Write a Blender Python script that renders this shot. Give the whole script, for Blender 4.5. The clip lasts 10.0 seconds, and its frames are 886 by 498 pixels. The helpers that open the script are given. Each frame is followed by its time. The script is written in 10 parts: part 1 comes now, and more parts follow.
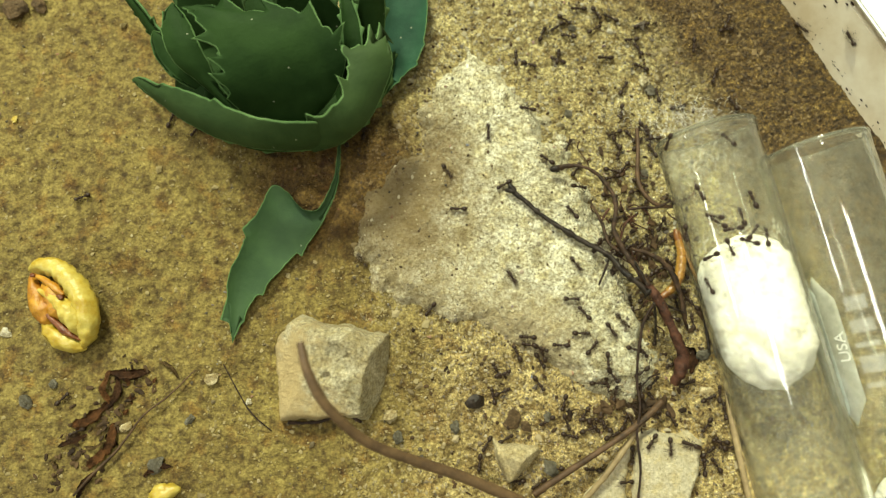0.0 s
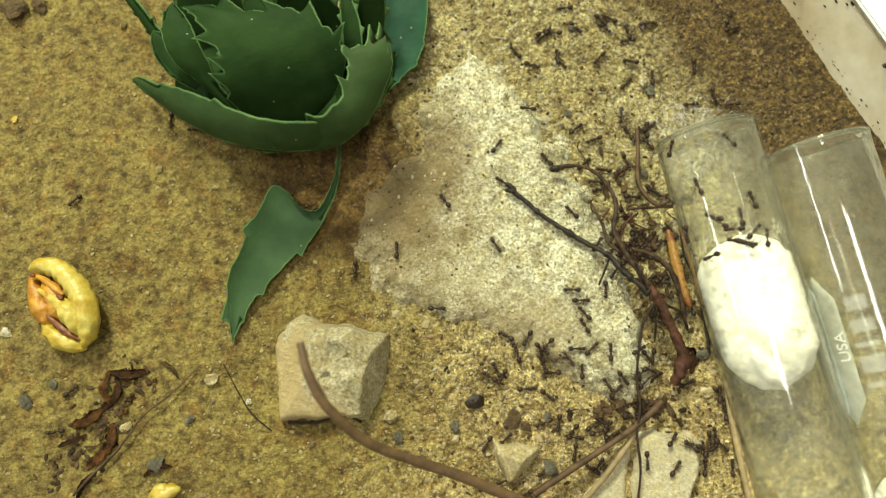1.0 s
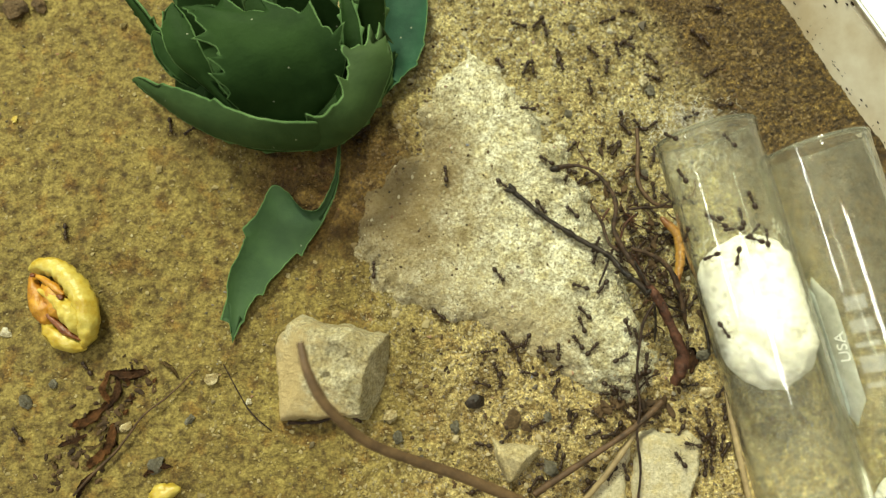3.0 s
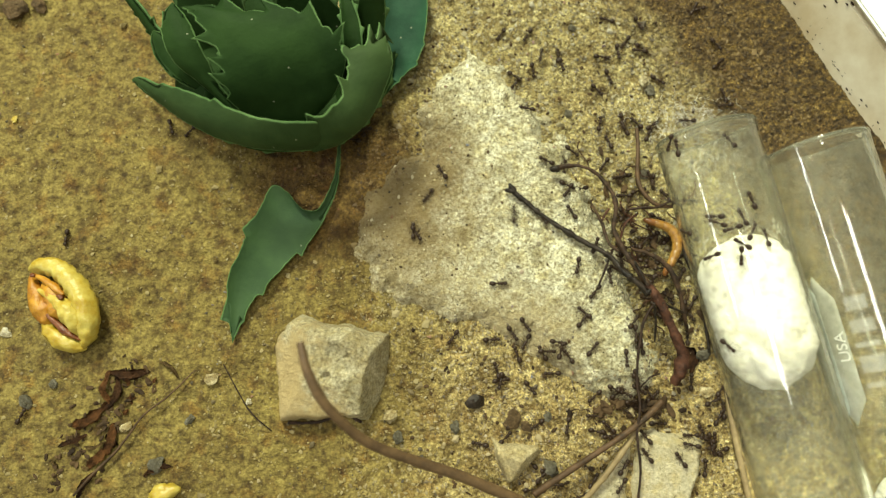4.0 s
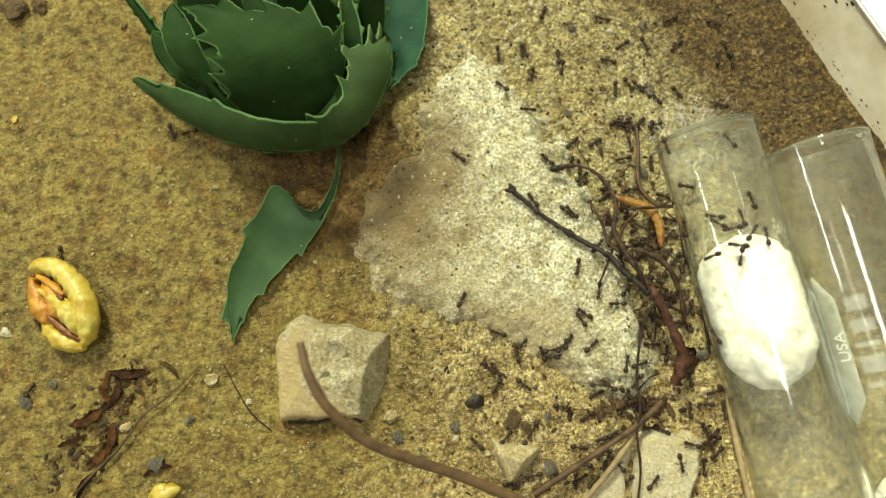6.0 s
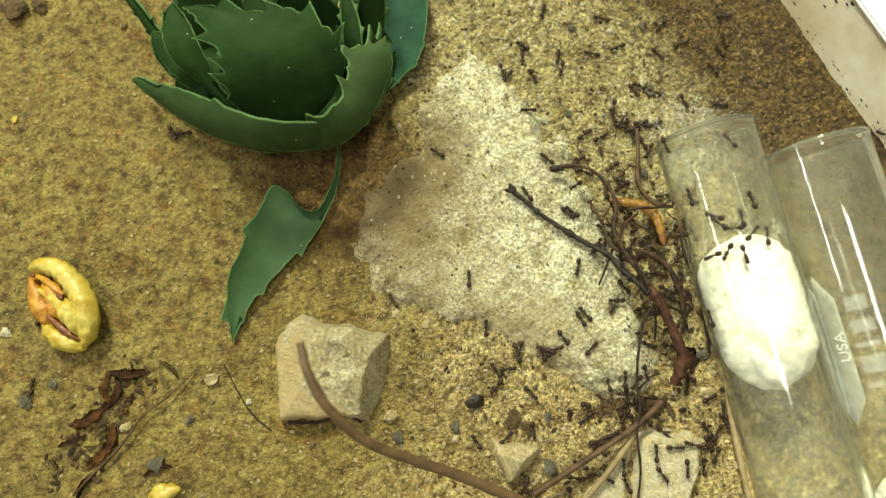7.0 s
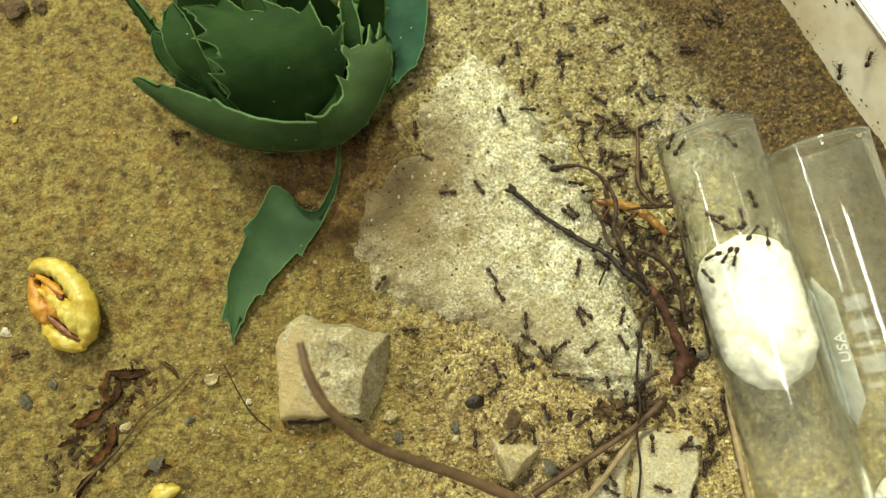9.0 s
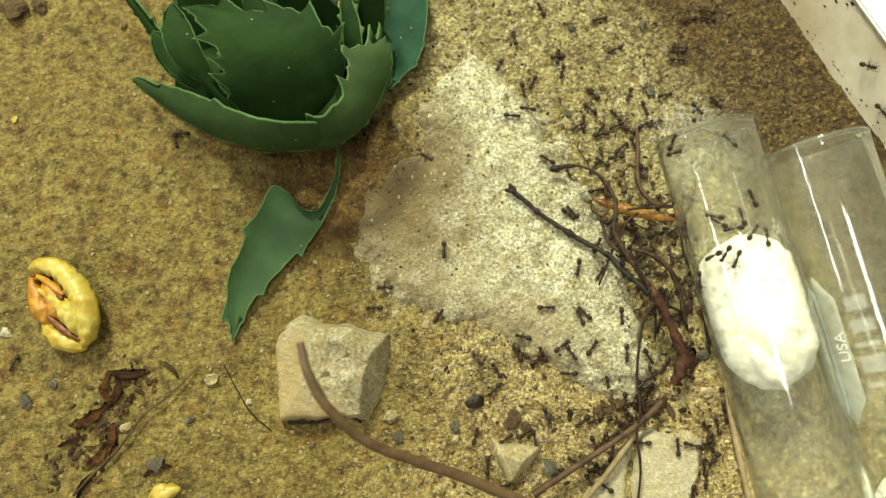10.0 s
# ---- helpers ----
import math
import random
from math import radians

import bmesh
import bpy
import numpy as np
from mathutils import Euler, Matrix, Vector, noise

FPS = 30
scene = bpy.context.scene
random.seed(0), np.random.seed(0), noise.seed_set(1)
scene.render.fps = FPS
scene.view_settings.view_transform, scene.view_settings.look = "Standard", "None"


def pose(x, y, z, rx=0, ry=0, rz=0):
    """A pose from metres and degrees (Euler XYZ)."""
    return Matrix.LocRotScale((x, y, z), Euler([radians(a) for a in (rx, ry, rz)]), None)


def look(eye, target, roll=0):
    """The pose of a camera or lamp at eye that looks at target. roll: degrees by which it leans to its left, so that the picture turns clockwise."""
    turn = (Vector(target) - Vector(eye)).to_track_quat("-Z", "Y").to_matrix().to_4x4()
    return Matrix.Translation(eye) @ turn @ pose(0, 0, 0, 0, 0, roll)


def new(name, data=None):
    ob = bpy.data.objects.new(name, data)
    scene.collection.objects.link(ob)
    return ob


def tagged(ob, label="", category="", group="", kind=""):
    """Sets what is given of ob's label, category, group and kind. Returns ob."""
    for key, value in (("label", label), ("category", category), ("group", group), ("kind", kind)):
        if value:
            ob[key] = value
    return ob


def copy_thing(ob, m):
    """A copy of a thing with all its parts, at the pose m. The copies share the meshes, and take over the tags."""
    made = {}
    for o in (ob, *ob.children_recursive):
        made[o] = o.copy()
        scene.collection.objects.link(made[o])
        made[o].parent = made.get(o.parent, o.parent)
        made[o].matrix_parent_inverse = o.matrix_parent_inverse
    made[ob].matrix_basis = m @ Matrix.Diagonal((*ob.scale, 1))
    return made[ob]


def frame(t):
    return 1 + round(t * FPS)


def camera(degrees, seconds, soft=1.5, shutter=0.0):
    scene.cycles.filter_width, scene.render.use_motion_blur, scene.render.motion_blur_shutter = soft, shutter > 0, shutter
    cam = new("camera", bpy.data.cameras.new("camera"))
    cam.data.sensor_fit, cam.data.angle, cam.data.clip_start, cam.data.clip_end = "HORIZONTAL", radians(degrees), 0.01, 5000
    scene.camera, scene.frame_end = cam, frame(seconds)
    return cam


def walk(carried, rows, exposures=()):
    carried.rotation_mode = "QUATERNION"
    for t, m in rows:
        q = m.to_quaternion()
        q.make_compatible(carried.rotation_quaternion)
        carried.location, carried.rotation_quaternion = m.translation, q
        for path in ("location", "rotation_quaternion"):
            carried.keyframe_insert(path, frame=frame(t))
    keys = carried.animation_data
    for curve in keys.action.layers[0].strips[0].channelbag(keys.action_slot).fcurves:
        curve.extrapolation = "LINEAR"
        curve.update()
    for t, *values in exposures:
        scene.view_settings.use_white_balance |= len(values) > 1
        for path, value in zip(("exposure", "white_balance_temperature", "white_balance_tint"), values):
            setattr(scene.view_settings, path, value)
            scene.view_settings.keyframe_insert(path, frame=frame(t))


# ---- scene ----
from mathutils.bvhtree import BVHTree

MM = 0.001

# ---- camera ----
cam = camera(65, 10.0, soft=1.3, shutter=0.9)
EYE = (0.0, -0.02084, 0.11818)
cam.data.dof.use_dof = True
cam.data.dof.focus_distance, cam.data.dof.aperture_fstop = 0.115, 13.0
walk(cam, [(0.0, look(EYE, (0, 0, 0))), (10.0, look(EYE, (0, 0, 0)))],
     [(0.0, 0.0), (2.0, 0.0), (2.6, -0.02), (4.0, -0.05), (4.6, -0.05), (5.6, -0.02), (7.0, 0.0), (10.0, 0.0)])

# ---- light ----
world = bpy.data.worlds.new("room_light")
scene.world = world
world.use_nodes = True
world.node_tree.nodes["Background"].inputs[0].default_value = (1.0, 0.99, 0.68, 1)
world.node_tree.nodes["Background"].inputs[1].default_value = 0.46


def strip_light(name, eye, target, wide, long, watts, colour):
    """A fluorescent strip that faces target, its length along y."""
    data = bpy.data.lights.new(name, "AREA")
    data.shape, data.size, data.size_y, data.energy, data.color = "RECTANGLE", wide, long, watts, colour
    ob = new(name, data)
    z = (Vector(eye) - Vector(target)).normalized()
    x = Vector((0, 1, 0)).cross(z).normalized()
    m = Matrix((x, z.cross(x), z)).transposed().to_4x4()
    m.translation = eye
    ob.matrix_world = m
    return ob


strip_light("desk_lamp_light", (-0.16, 0.49, 0.54), (0, 0, 0), 0.13, 0.15, 8.8, (0.965, 1.0, 0.715))
strip_light("ceiling_strip_light", (-0.06, -0.045, 0.50), (0, 0, 0), 0.06, 0.13, 0.8, (1.0, 1.0, 0.92))
strip_light("window_light", (-0.42, -0.06, 0.21), (0.05, 0, 0), 0.03, 0.12, 0.3, (0.9, 0.97, 1.0))


# ---- materials ----
def nodes_of(name):
    m = bpy.data.materials.new(name)
    m.use_nodes = True
    nt = m.node_tree
    return m, nt, nt.nodes["Principled BSDF"]


def add(nt, kind, **sockets):
    n = nt.nodes.new(kind)
    for key, value in sockets.items():
        n.inputs[key].default_value = value
    return n


def ramp(nt, fac, stops):
    n = nt.nodes.new("ShaderNodeValToRGB")
    while len(n.color_ramp.elements) < len(stops):
        n.color_ramp.elements.new(0.5)
    for e, (p, c) in zip(n.color_ramp.elements, stops):
        e.position, e.color = p, (*c, 1)
    nt.links.new(fac, n.inputs[0])
    return n.outputs[0]


def mix(nt, fac, a, b, blend="MIX"):
    n = nt.nodes.new("ShaderNodeMix")
    n.data_type, n.blend_type = "RGBA", blend
    for value, socket in ((fac, n.inputs[0]), (a, n.inputs[6]), (b, n.inputs[7])):
        if isinstance(value, (int, float)):
            socket.default_value = value
        elif isinstance(value, tuple):
            socket.default_value = (*value, 1)
        else:
            nt.links.new(value, socket)
    return n.outputs[2]


def math_node(nt, op, a, b=0.0):
    n = nt.nodes.new("ShaderNodeMath")
    n.operation = op
    for value, socket in ((a, n.inputs[0]), (b, n.inputs[1])):
        if isinstance(value, (int, float)):
            socket.default_value = value
        else:
            nt.links.new(value, socket)
    return n.outputs[0]


def coords(nt):
    """Object coordinates in millimetres."""
    tc = nt.nodes.new("ShaderNodeTexCoord")
    mp = add(nt, "ShaderNodeMapping", Scale=(1000, 1000, 1000))
    nt.links.new(tc.outputs["Object"], mp.inputs[0])
    return mp.outputs[0]


def noise_tex(nt, vec, scale, detail=3.0, rough=0.55):
    n = add(nt, "ShaderNodeTexNoise", Scale=scale, Detail=detail, Roughness=rough)
    nt.links.new(vec, n.inputs["Vector"])
    return n.outputs[0]


def noise_color(nt, vec, scale):
    n = add(nt, "ShaderNodeTexNoise", Scale=scale, Detail=3.0)
    nt.links.new(vec, n.inputs["Vector"])
    return n.outputs[1]


def voronoi(nt, vec, scale):
    n = add(nt, "ShaderNodeTexVoronoi", Scale=scale)
    nt.links.new(vec, n.inputs["Vector"])
    return n


def bump(nt, bsdf, height, strength, dist):
    n = add(nt, "ShaderNodeBump", Strength=strength, Distance=dist * MM)
    nt.links.new(height, n.inputs["Height"])
    nt.links.new(n.outputs[0], bsdf.inputs["Normal"])


DAMP = (0.46, 0.345, 0.205)
# brown soil tint with the plant's shade painted in
SHADED_BROWN = (0.60, 0.46, 0.32)
DRY = (2.1, 2.34, 3.5)
DRY_WARM = (2.36, 2.44, 3.4)
GRAIN_DRY = (1.25, 1.39, 2.05)
GRAIN_WARM = (1.36, 1.40, 1.9)


def dry_mask(nt, v):
    """Dry pale dust spreading over the soil beyond the plant."""
    sp = nt.nodes.new("ShaderNodeSeparateXYZ")
    nt.links.new(v, sp.inputs[0])
    x = math_node(nt, "ADD", sp.outputs[0], math_node(nt, "MULTIPLY", noise_tex(nt, v, 0.08, 4), 30.0))
    x = math_node(nt, "ADD", x, math_node(nt, "MULTIPLY", math_node(nt, "MAXIMUM", sp.outputs[1], 0.0), 0.3))
    return ramp(nt, math_node(nt, "ADD", math_node(nt, "DIVIDE", x, 100.0), 0.5), [(0.48, (0, 0, 0)), (0.74, (1, 1, 1))])


def dust_tone(nt, v, far, near):
    """Colour of the dust: browner on the near side of the rocks."""
    sp = nt.nodes.new("ShaderNodeSeparateXYZ")
    nt.links.new(v, sp.inputs[0])
    y = math_node(nt, "ADD", sp.outputs[1], math_node(nt, "MULTIPLY", noise_tex(nt, v, 0.1, 4), 20.0))
    return mix(nt, ramp(nt, math_node(nt, "ADD", math_node(nt, "DIVIDE", y, 100.0), 0.5), [(0.36, (0, 0, 0)), (0.56, (1, 1, 1))]), near, far)


def damp_and_shade_masks(nt, v):
    """Damp earth along the tub wall, and a ring of painted plant shade on brown soil."""
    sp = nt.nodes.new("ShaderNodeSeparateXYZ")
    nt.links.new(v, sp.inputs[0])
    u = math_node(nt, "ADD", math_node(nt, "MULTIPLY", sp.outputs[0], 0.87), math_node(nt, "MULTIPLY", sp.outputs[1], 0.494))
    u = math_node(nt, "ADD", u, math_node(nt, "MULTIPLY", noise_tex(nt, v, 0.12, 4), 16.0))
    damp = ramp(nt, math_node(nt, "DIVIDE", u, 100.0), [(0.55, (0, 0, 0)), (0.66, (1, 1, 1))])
    # ring round the plant where its shade is painted into the soil colour
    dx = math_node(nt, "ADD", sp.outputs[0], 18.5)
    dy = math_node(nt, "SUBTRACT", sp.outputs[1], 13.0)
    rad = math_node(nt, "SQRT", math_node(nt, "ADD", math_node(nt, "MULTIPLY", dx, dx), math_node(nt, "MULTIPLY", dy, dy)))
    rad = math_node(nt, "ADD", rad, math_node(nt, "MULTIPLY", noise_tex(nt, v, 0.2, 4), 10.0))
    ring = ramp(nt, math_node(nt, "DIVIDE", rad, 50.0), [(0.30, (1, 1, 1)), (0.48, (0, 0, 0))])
    return damp, ring


def sand_material():
    m, nt, b = nodes_of("damp_sand")
    v = coords(nt)
    warp = mix(nt, 0.6, v, noise_color(nt, v, 1.2), "ADD")
    cell = voronoi(nt, warp, 1.9)
    small = voronoi(nt, warp, 4.6)
    sep = nt.nodes.new("ShaderNodeSeparateColor")
    nt.links.new(cell.outputs["Color"], sep.inputs[0])
    sep2 = nt.nodes.new("ShaderNodeSeparateColor")
    nt.links.new(small.outputs["Color"], sep2.inputs[0])
    big = ramp(nt, sep.outputs[0], [(0.0, (0.035, 0.028, 0.011)), (0.15, (0.11, 0.08, 0.026)), (0.4, (0.22, 0.165, 0.050)),
                                    (0.75, (0.30, 0.235, 0.076)), (1.0, (0.44, 0.38, 0.160))])
    fine = ramp(nt, sep2.outputs[1], [(0.0, (0.05, 0.04, 0.016)), (0.25, (0.18, 0.13, 0.040)), (0.8, (0.28, 0.22, 0.072)), (1.0, (0.48, 0.42, 0.200))])
    col = mix(nt, 0.5, big, fine)
    stain = ramp(nt, noise_tex(nt, v, 0.09, 4, 0.6), [(0.36, (0.72, 0.67, 0.56)), (0.64, (1.0, 0.98, 0.88))])
    col = mix(nt, 1.0, col, stain, "MULTIPLY")
    dry = dry_mask(nt, v)
    even = math_node(nt, "MULTIPLY", math_node(nt, "SUBTRACT", 1.0, dry), 0.82)
    col = mix(nt, even, col, mix(nt, 1.0, stain, (0.184, 0.145, 0.041), "MULTIPLY"))
    clump = ramp(nt, noise_tex(nt, v, 0.5, 3, 0.55), [(0.33, (0.50, 0.43, 0.33)), (0.47, (0.92, 0.90, 0.85)), (0.60, (1.16, 1.16, 1.14))])
    col = mix(nt, 1.0, col, clump, "MULTIPLY")
    lumps = ramp(nt, noise_tex(nt, v, 1.5, 2, 0.5), [(0.34, (0.56, 0.51, 0.42)), (0.48, (0.98, 0.97, 0.95)), (0.64, (1.22, 1.22, 1.20))])
    col = mix(nt, 0.7, col, mix(nt, 1.0, col, lumps, "MULTIPLY"))
    speckle = ramp(nt, noise_tex(nt, v, 2.4, 3, 0.6), [(0.34, (0.66, 0.62, 0.54)), (0.5, (1.0, 1.0, 1.0)), (0.64, (1.34, 1.35, 1.36))])
    col = mix(nt, 0.8, col, mix(nt, 1.0, col, speckle, "MULTIPLY"))
    # dark crumbs of earth and rusty blotches
    bits = voronoi(nt, warp, 0.68)
    sepb = nt.nodes.new("ShaderNodeSeparateColor")
    nt.links.new(bits.outputs["Color"], sepb.inputs[0])
    crumb = math_node(nt, "MULTIPLY", ramp(nt, bits.outputs["Distance"], [(0.26, (1, 1, 1)), (0.50, (0, 0, 0))]), math_node(nt, "GREATER_THAN", sepb.outputs[0], 0.78))
    crumb = math_node(nt, "MULTIPLY", crumb, ramp(nt, noise_tex(nt, v, 0.13, 3), [(0.36, (0.4, 0.4, 0.4)), (0.6, (0.95, 0.95, 0.95))]))
    col = mix(nt, crumb, col, mix(nt, 1.0, col, (0.46, 0.42, 0.36), "MULTIPLY"))
    rust = ramp(nt, noise_tex(nt, v, 0.21, 5, 0.65), [(0.52, (0, 0, 0)), (0.66, (1, 1, 1))])
    col = mix(nt, math_node(nt, "MULTIPLY", rust, math_node(nt, "SUBTRACT", 0.85, math_node(nt, "MULTIPLY", dry, 0.65))), col, mix(nt, 1.0, col, (0.86, 0.64, 0.44), "MULTIPLY"))
    col = mix(nt, dry, col, mix(nt, 1.0, col, dust_tone(nt, v, DRY, DRY_WARM), "MULTIPLY"))
    wet, ring = damp_and_shade_masks(nt, v)
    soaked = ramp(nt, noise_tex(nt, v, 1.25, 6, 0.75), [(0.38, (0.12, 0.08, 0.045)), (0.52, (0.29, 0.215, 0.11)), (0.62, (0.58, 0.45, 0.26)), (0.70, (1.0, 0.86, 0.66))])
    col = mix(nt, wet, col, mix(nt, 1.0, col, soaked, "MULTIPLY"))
    col = mix(nt, ring, col, mix(nt, 1.0, col, SHADED_BROWN, "MULTIPLY"))
    nt.links.new(col, b.inputs["Base Color"])
    nt.links.new(math_node(nt, "SUBTRACT", 0.9, math_node(nt, "MULTIPLY", wet, 0.25)), b.inputs["Roughness"])
    h = math_node(nt, "ADD", math_node(nt, "MULTIPLY", cell.outputs["Distance"], -0.35), math_node(nt, "MULTIPLY", small.outputs["Distance"], -0.3))
    relief = math_node(nt, "ADD", h, math_node(nt, "MULTIPLY", noise_tex(nt, v, 2.2, 6, 0.7), 1.9))
    relief = math_node(nt, "MULTIPLY", relief, math_node(nt, "ADD", 0.12, math_node(nt, "MULTIPLY", dry, 0.85)))
    relief = math_node(nt, "ADD", relief, math_node(nt, "MULTIPLY", noise_tex(nt, v, 0.7, 3, 0.55), math_node(nt, "ADD", 2.2, math_node(nt, "MULTIPLY", dry, 2.6))))
    bump(nt, b, relief, 1.0, 0.5)
    return m


def grain_material():
    m, nt, b = nodes_of("loose_grains")
    g = nt.nodes.new("ShaderNodeNewGeometry")
    col = ramp(nt, g.outputs["Random Per Island"], [(0.0, (0.05, 0.04, 0.022)), (0.12, (0.13, 0.095, 0.042)), (0.3, (0.20, 0.152, 0.058)), (0.6, (0.255, 0.20, 0.078)),
                                                    (0.9, (0.285, 0.225, 0.098)), (0.975, (0.32, 0.27, 0.14)), (0.99, (0.22, 0.10, 0.04)), (1.0, (0.15, 0.145, 0.12))])
    v = coords(nt)
    col = mix(nt, dry_mask(nt, v), col, mix(nt, 1.0, col, dust_tone(nt, v, GRAIN_DRY, GRAIN_WARM), "MULTIPLY"))
    wet, ring = damp_and_shade_masks(nt, v)
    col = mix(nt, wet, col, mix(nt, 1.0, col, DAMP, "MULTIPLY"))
    col = mix(nt, ring, col, mix(nt, 1.0, col, SHADED_BROWN, "MULTIPLY"))
    nt.links.new(col, b.inputs["Base Color"])
    b.inputs["Roughness"].default_value = 0.7
    bump(nt, b, noise_tex(nt, v, 5.0, 3), 0.5, 0.15)
    return m


def stone_material(name, light, dark, speck, sandy=0.0, dust=(0.25, 0.18, 0.078), shift=0.0, span=50.0, spots=()):
    """Grainy stone: broad mottling, fine grain, dark pits and pale chips; sandy: soil dust on one side."""
    m, nt, b = nodes_of(name)
    v = coords(nt)
    col = ramp(nt, noise_tex(nt, v, 0.16, 6, 0.65), [(0.34, dark), (0.62, light)])
    grain = ramp(nt, noise_tex(nt, v, 2.0, 7, 0.75), [(0.395, (0.34, 0.30, 0.20)), (0.46, (0.88, 0.85, 0.78)), (0.54, (1.1, 1.1, 1.08)), (0.61, (1.6, 1.62, 1.6))])
    col = mix(nt, speck, col, mix(nt, 1.0, col, grain, "MULTIPLY"))
    lumpy = mix(nt, 0.5, v, noise_color(nt, v, 0.9), "ADD")
    tiny = voronoi(nt, lumpy, 1.25)
    sep0 = nt.nodes.new("ShaderNodeSeparateColor")
    nt.links.new(tiny.outputs["Color"], sep0.inputs[0])
    crumbs = ramp(nt, sep0.outputs[1], [(0.0, (0.42, 0.36, 0.24)), (0.14, (0.78, 0.74, 0.62)), (0.6, (1.02, 1.02, 1.0)), (0.85, (1.16, 1.16, 1.14)), (1.0, (1.45, 1.45, 1.43))])
    seam = ramp(nt, tiny.outputs["Distance"], [(0.42, (1, 1, 1)), (0.68, (0.68, 0.63, 0.50))])
    crumbs = mix(nt, 1.0, crumbs, seam, "MULTIPLY")
    col = mix(nt, 0.42 * speck, col, mix(nt, 1.0, col, crumbs, "MULTIPLY"))
    cloud = ramp(nt, noise_tex(nt, v, 0.34, 7, 0.7), [(0.36, (0.74, 0.71, 0.60)), (0.5, (1, 1, 1)), (0.64, (1.16, 1.17, 1.18))])
    col = mix(nt, speck, col, mix(nt, 1.0, col, cloud, "MULTIPLY"))
    tint = ramp(nt, noise_tex(nt, v, 0.55, 5, 0.7), [(0.36, (1.0, 0.93, 0.72)), (0.54, (1, 1, 1))])
    col = mix(nt, 0.8, col, mix(nt, 1.0, col, tint, "MULTIPLY"))
    chip = ramp(nt, noise_tex(nt, v, 0.33, 8, 0.8), [(0.60, (0, 0, 0)), (0.66, (1, 1, 1))])
    col = mix(nt, math_node(nt, "MULTIPLY", chip, 0.55 * speck), col, (0.68, 0.66, 0.54))
    pit = voronoi(nt, v, 0.9)
    sep = nt.nodes.new("ShaderNodeSeparateColor")
    nt.links.new(pit.outputs["Color"], sep.inputs[0])
    hole = math_node(nt, "MULTIPLY", math_node(nt, "LESS_THAN", pit.outputs["Distance"], 0.13), math_node(nt, "GREATER_THAN", sep.outputs[0], 0.7))
    col = mix(nt, math_node(nt, "MULTIPLY", hole, 0.7 * speck), col, (0.09, 0.07, 0.04))
    if sandy:
        sp = nt.nodes.new("ShaderNodeSeparateXYZ")
        nt.links.new(v, sp.inputs[0])
        across = math_node(nt, "ADD", math_node(nt, "ADD", math_node(nt, "MULTIPLY", sp.outputs[0], 0.86), math_node(nt, "MULTIPLY", sp.outputs[1], 0.51)), math_node(nt, "MULTIPLY", noise_tex(nt, v, 0.16, 6, 0.7), 34.0))
        patch = ramp(nt, math_node(nt, "DIVIDE", math_node(nt, "ADD", across, shift), span), [(0.28, (1, 1, 1)), (0.68, (0, 0, 0))])
        col = mix(nt, math_node(nt, "MULTIPLY", patch, sandy), col, mix(nt, 0.78, col, dust))
        for sx, sy, r0, r1, cover, earth in spots:
            # round brown patches: washed-on earth, or earth with a painted shadow
            dx, dy = math_node(nt, "SUBTRACT", sp.outputs[0], sx), math_node(nt, "SUBTRACT", sp.outputs[1], sy)
            rad = math_node(nt, "SQRT", math_node(nt, "ADD", math_node(nt, "MULTIPLY", dx, dx), math_node(nt, "MULTIPLY", dy, dy)))
            rad = math_node(nt, "ADD", rad, math_node(nt, "MULTIPLY", math_node(nt, "SUBTRACT", noise_tex(nt, v, 0.2, 6, 0.7), 0.5), 14.0))
            shade_wash = ramp(nt, math_node(nt, "DIVIDE", rad, 40.0), [(r0 / 40.0, (1, 1, 1)), (r1 / 40.0, (0, 0, 0))])
            col = mix(nt, shade_wash, col, mix(nt, cover, col, earth))
    nt.links.new(col, b.inputs["Base Color"])
    b.inputs["Roughness"].default_value = 0.88
    h = math_node(nt, "ADD", noise_tex(nt, v, 0.7, 8, 0.75), math_node(nt, "MULTIPLY", noise_tex(nt, v, 3.5, 4, 0.6), 0.4))
    h = math_node(nt, "ADD", h, math_node(nt, "MULTIPLY", tiny.outputs["Distance"], -0.25 * speck))
    bump(nt, b, h, 1.0, 0.8)
    return m


def plain(name, c1, c2, scale, rough=0.6, bumpy=0.3, depth=0.1, gloss=0.5):
    m, nt, b = nodes_of(name)
    v = coords(nt)
    col = ramp(nt, noise_tex(nt, v, scale, 5, 0.6), [(0.35, c1), (0.65, c2)])
    nt.links.new(col, b.inputs["Base Color"])
    b.inputs["Roughness"].default_value = rough
    b.inputs["Specular IOR Level"].default_value = gloss
    bump(nt, b, noise_tex(nt, v, scale * 6, 4), bumpy, depth)
    return m


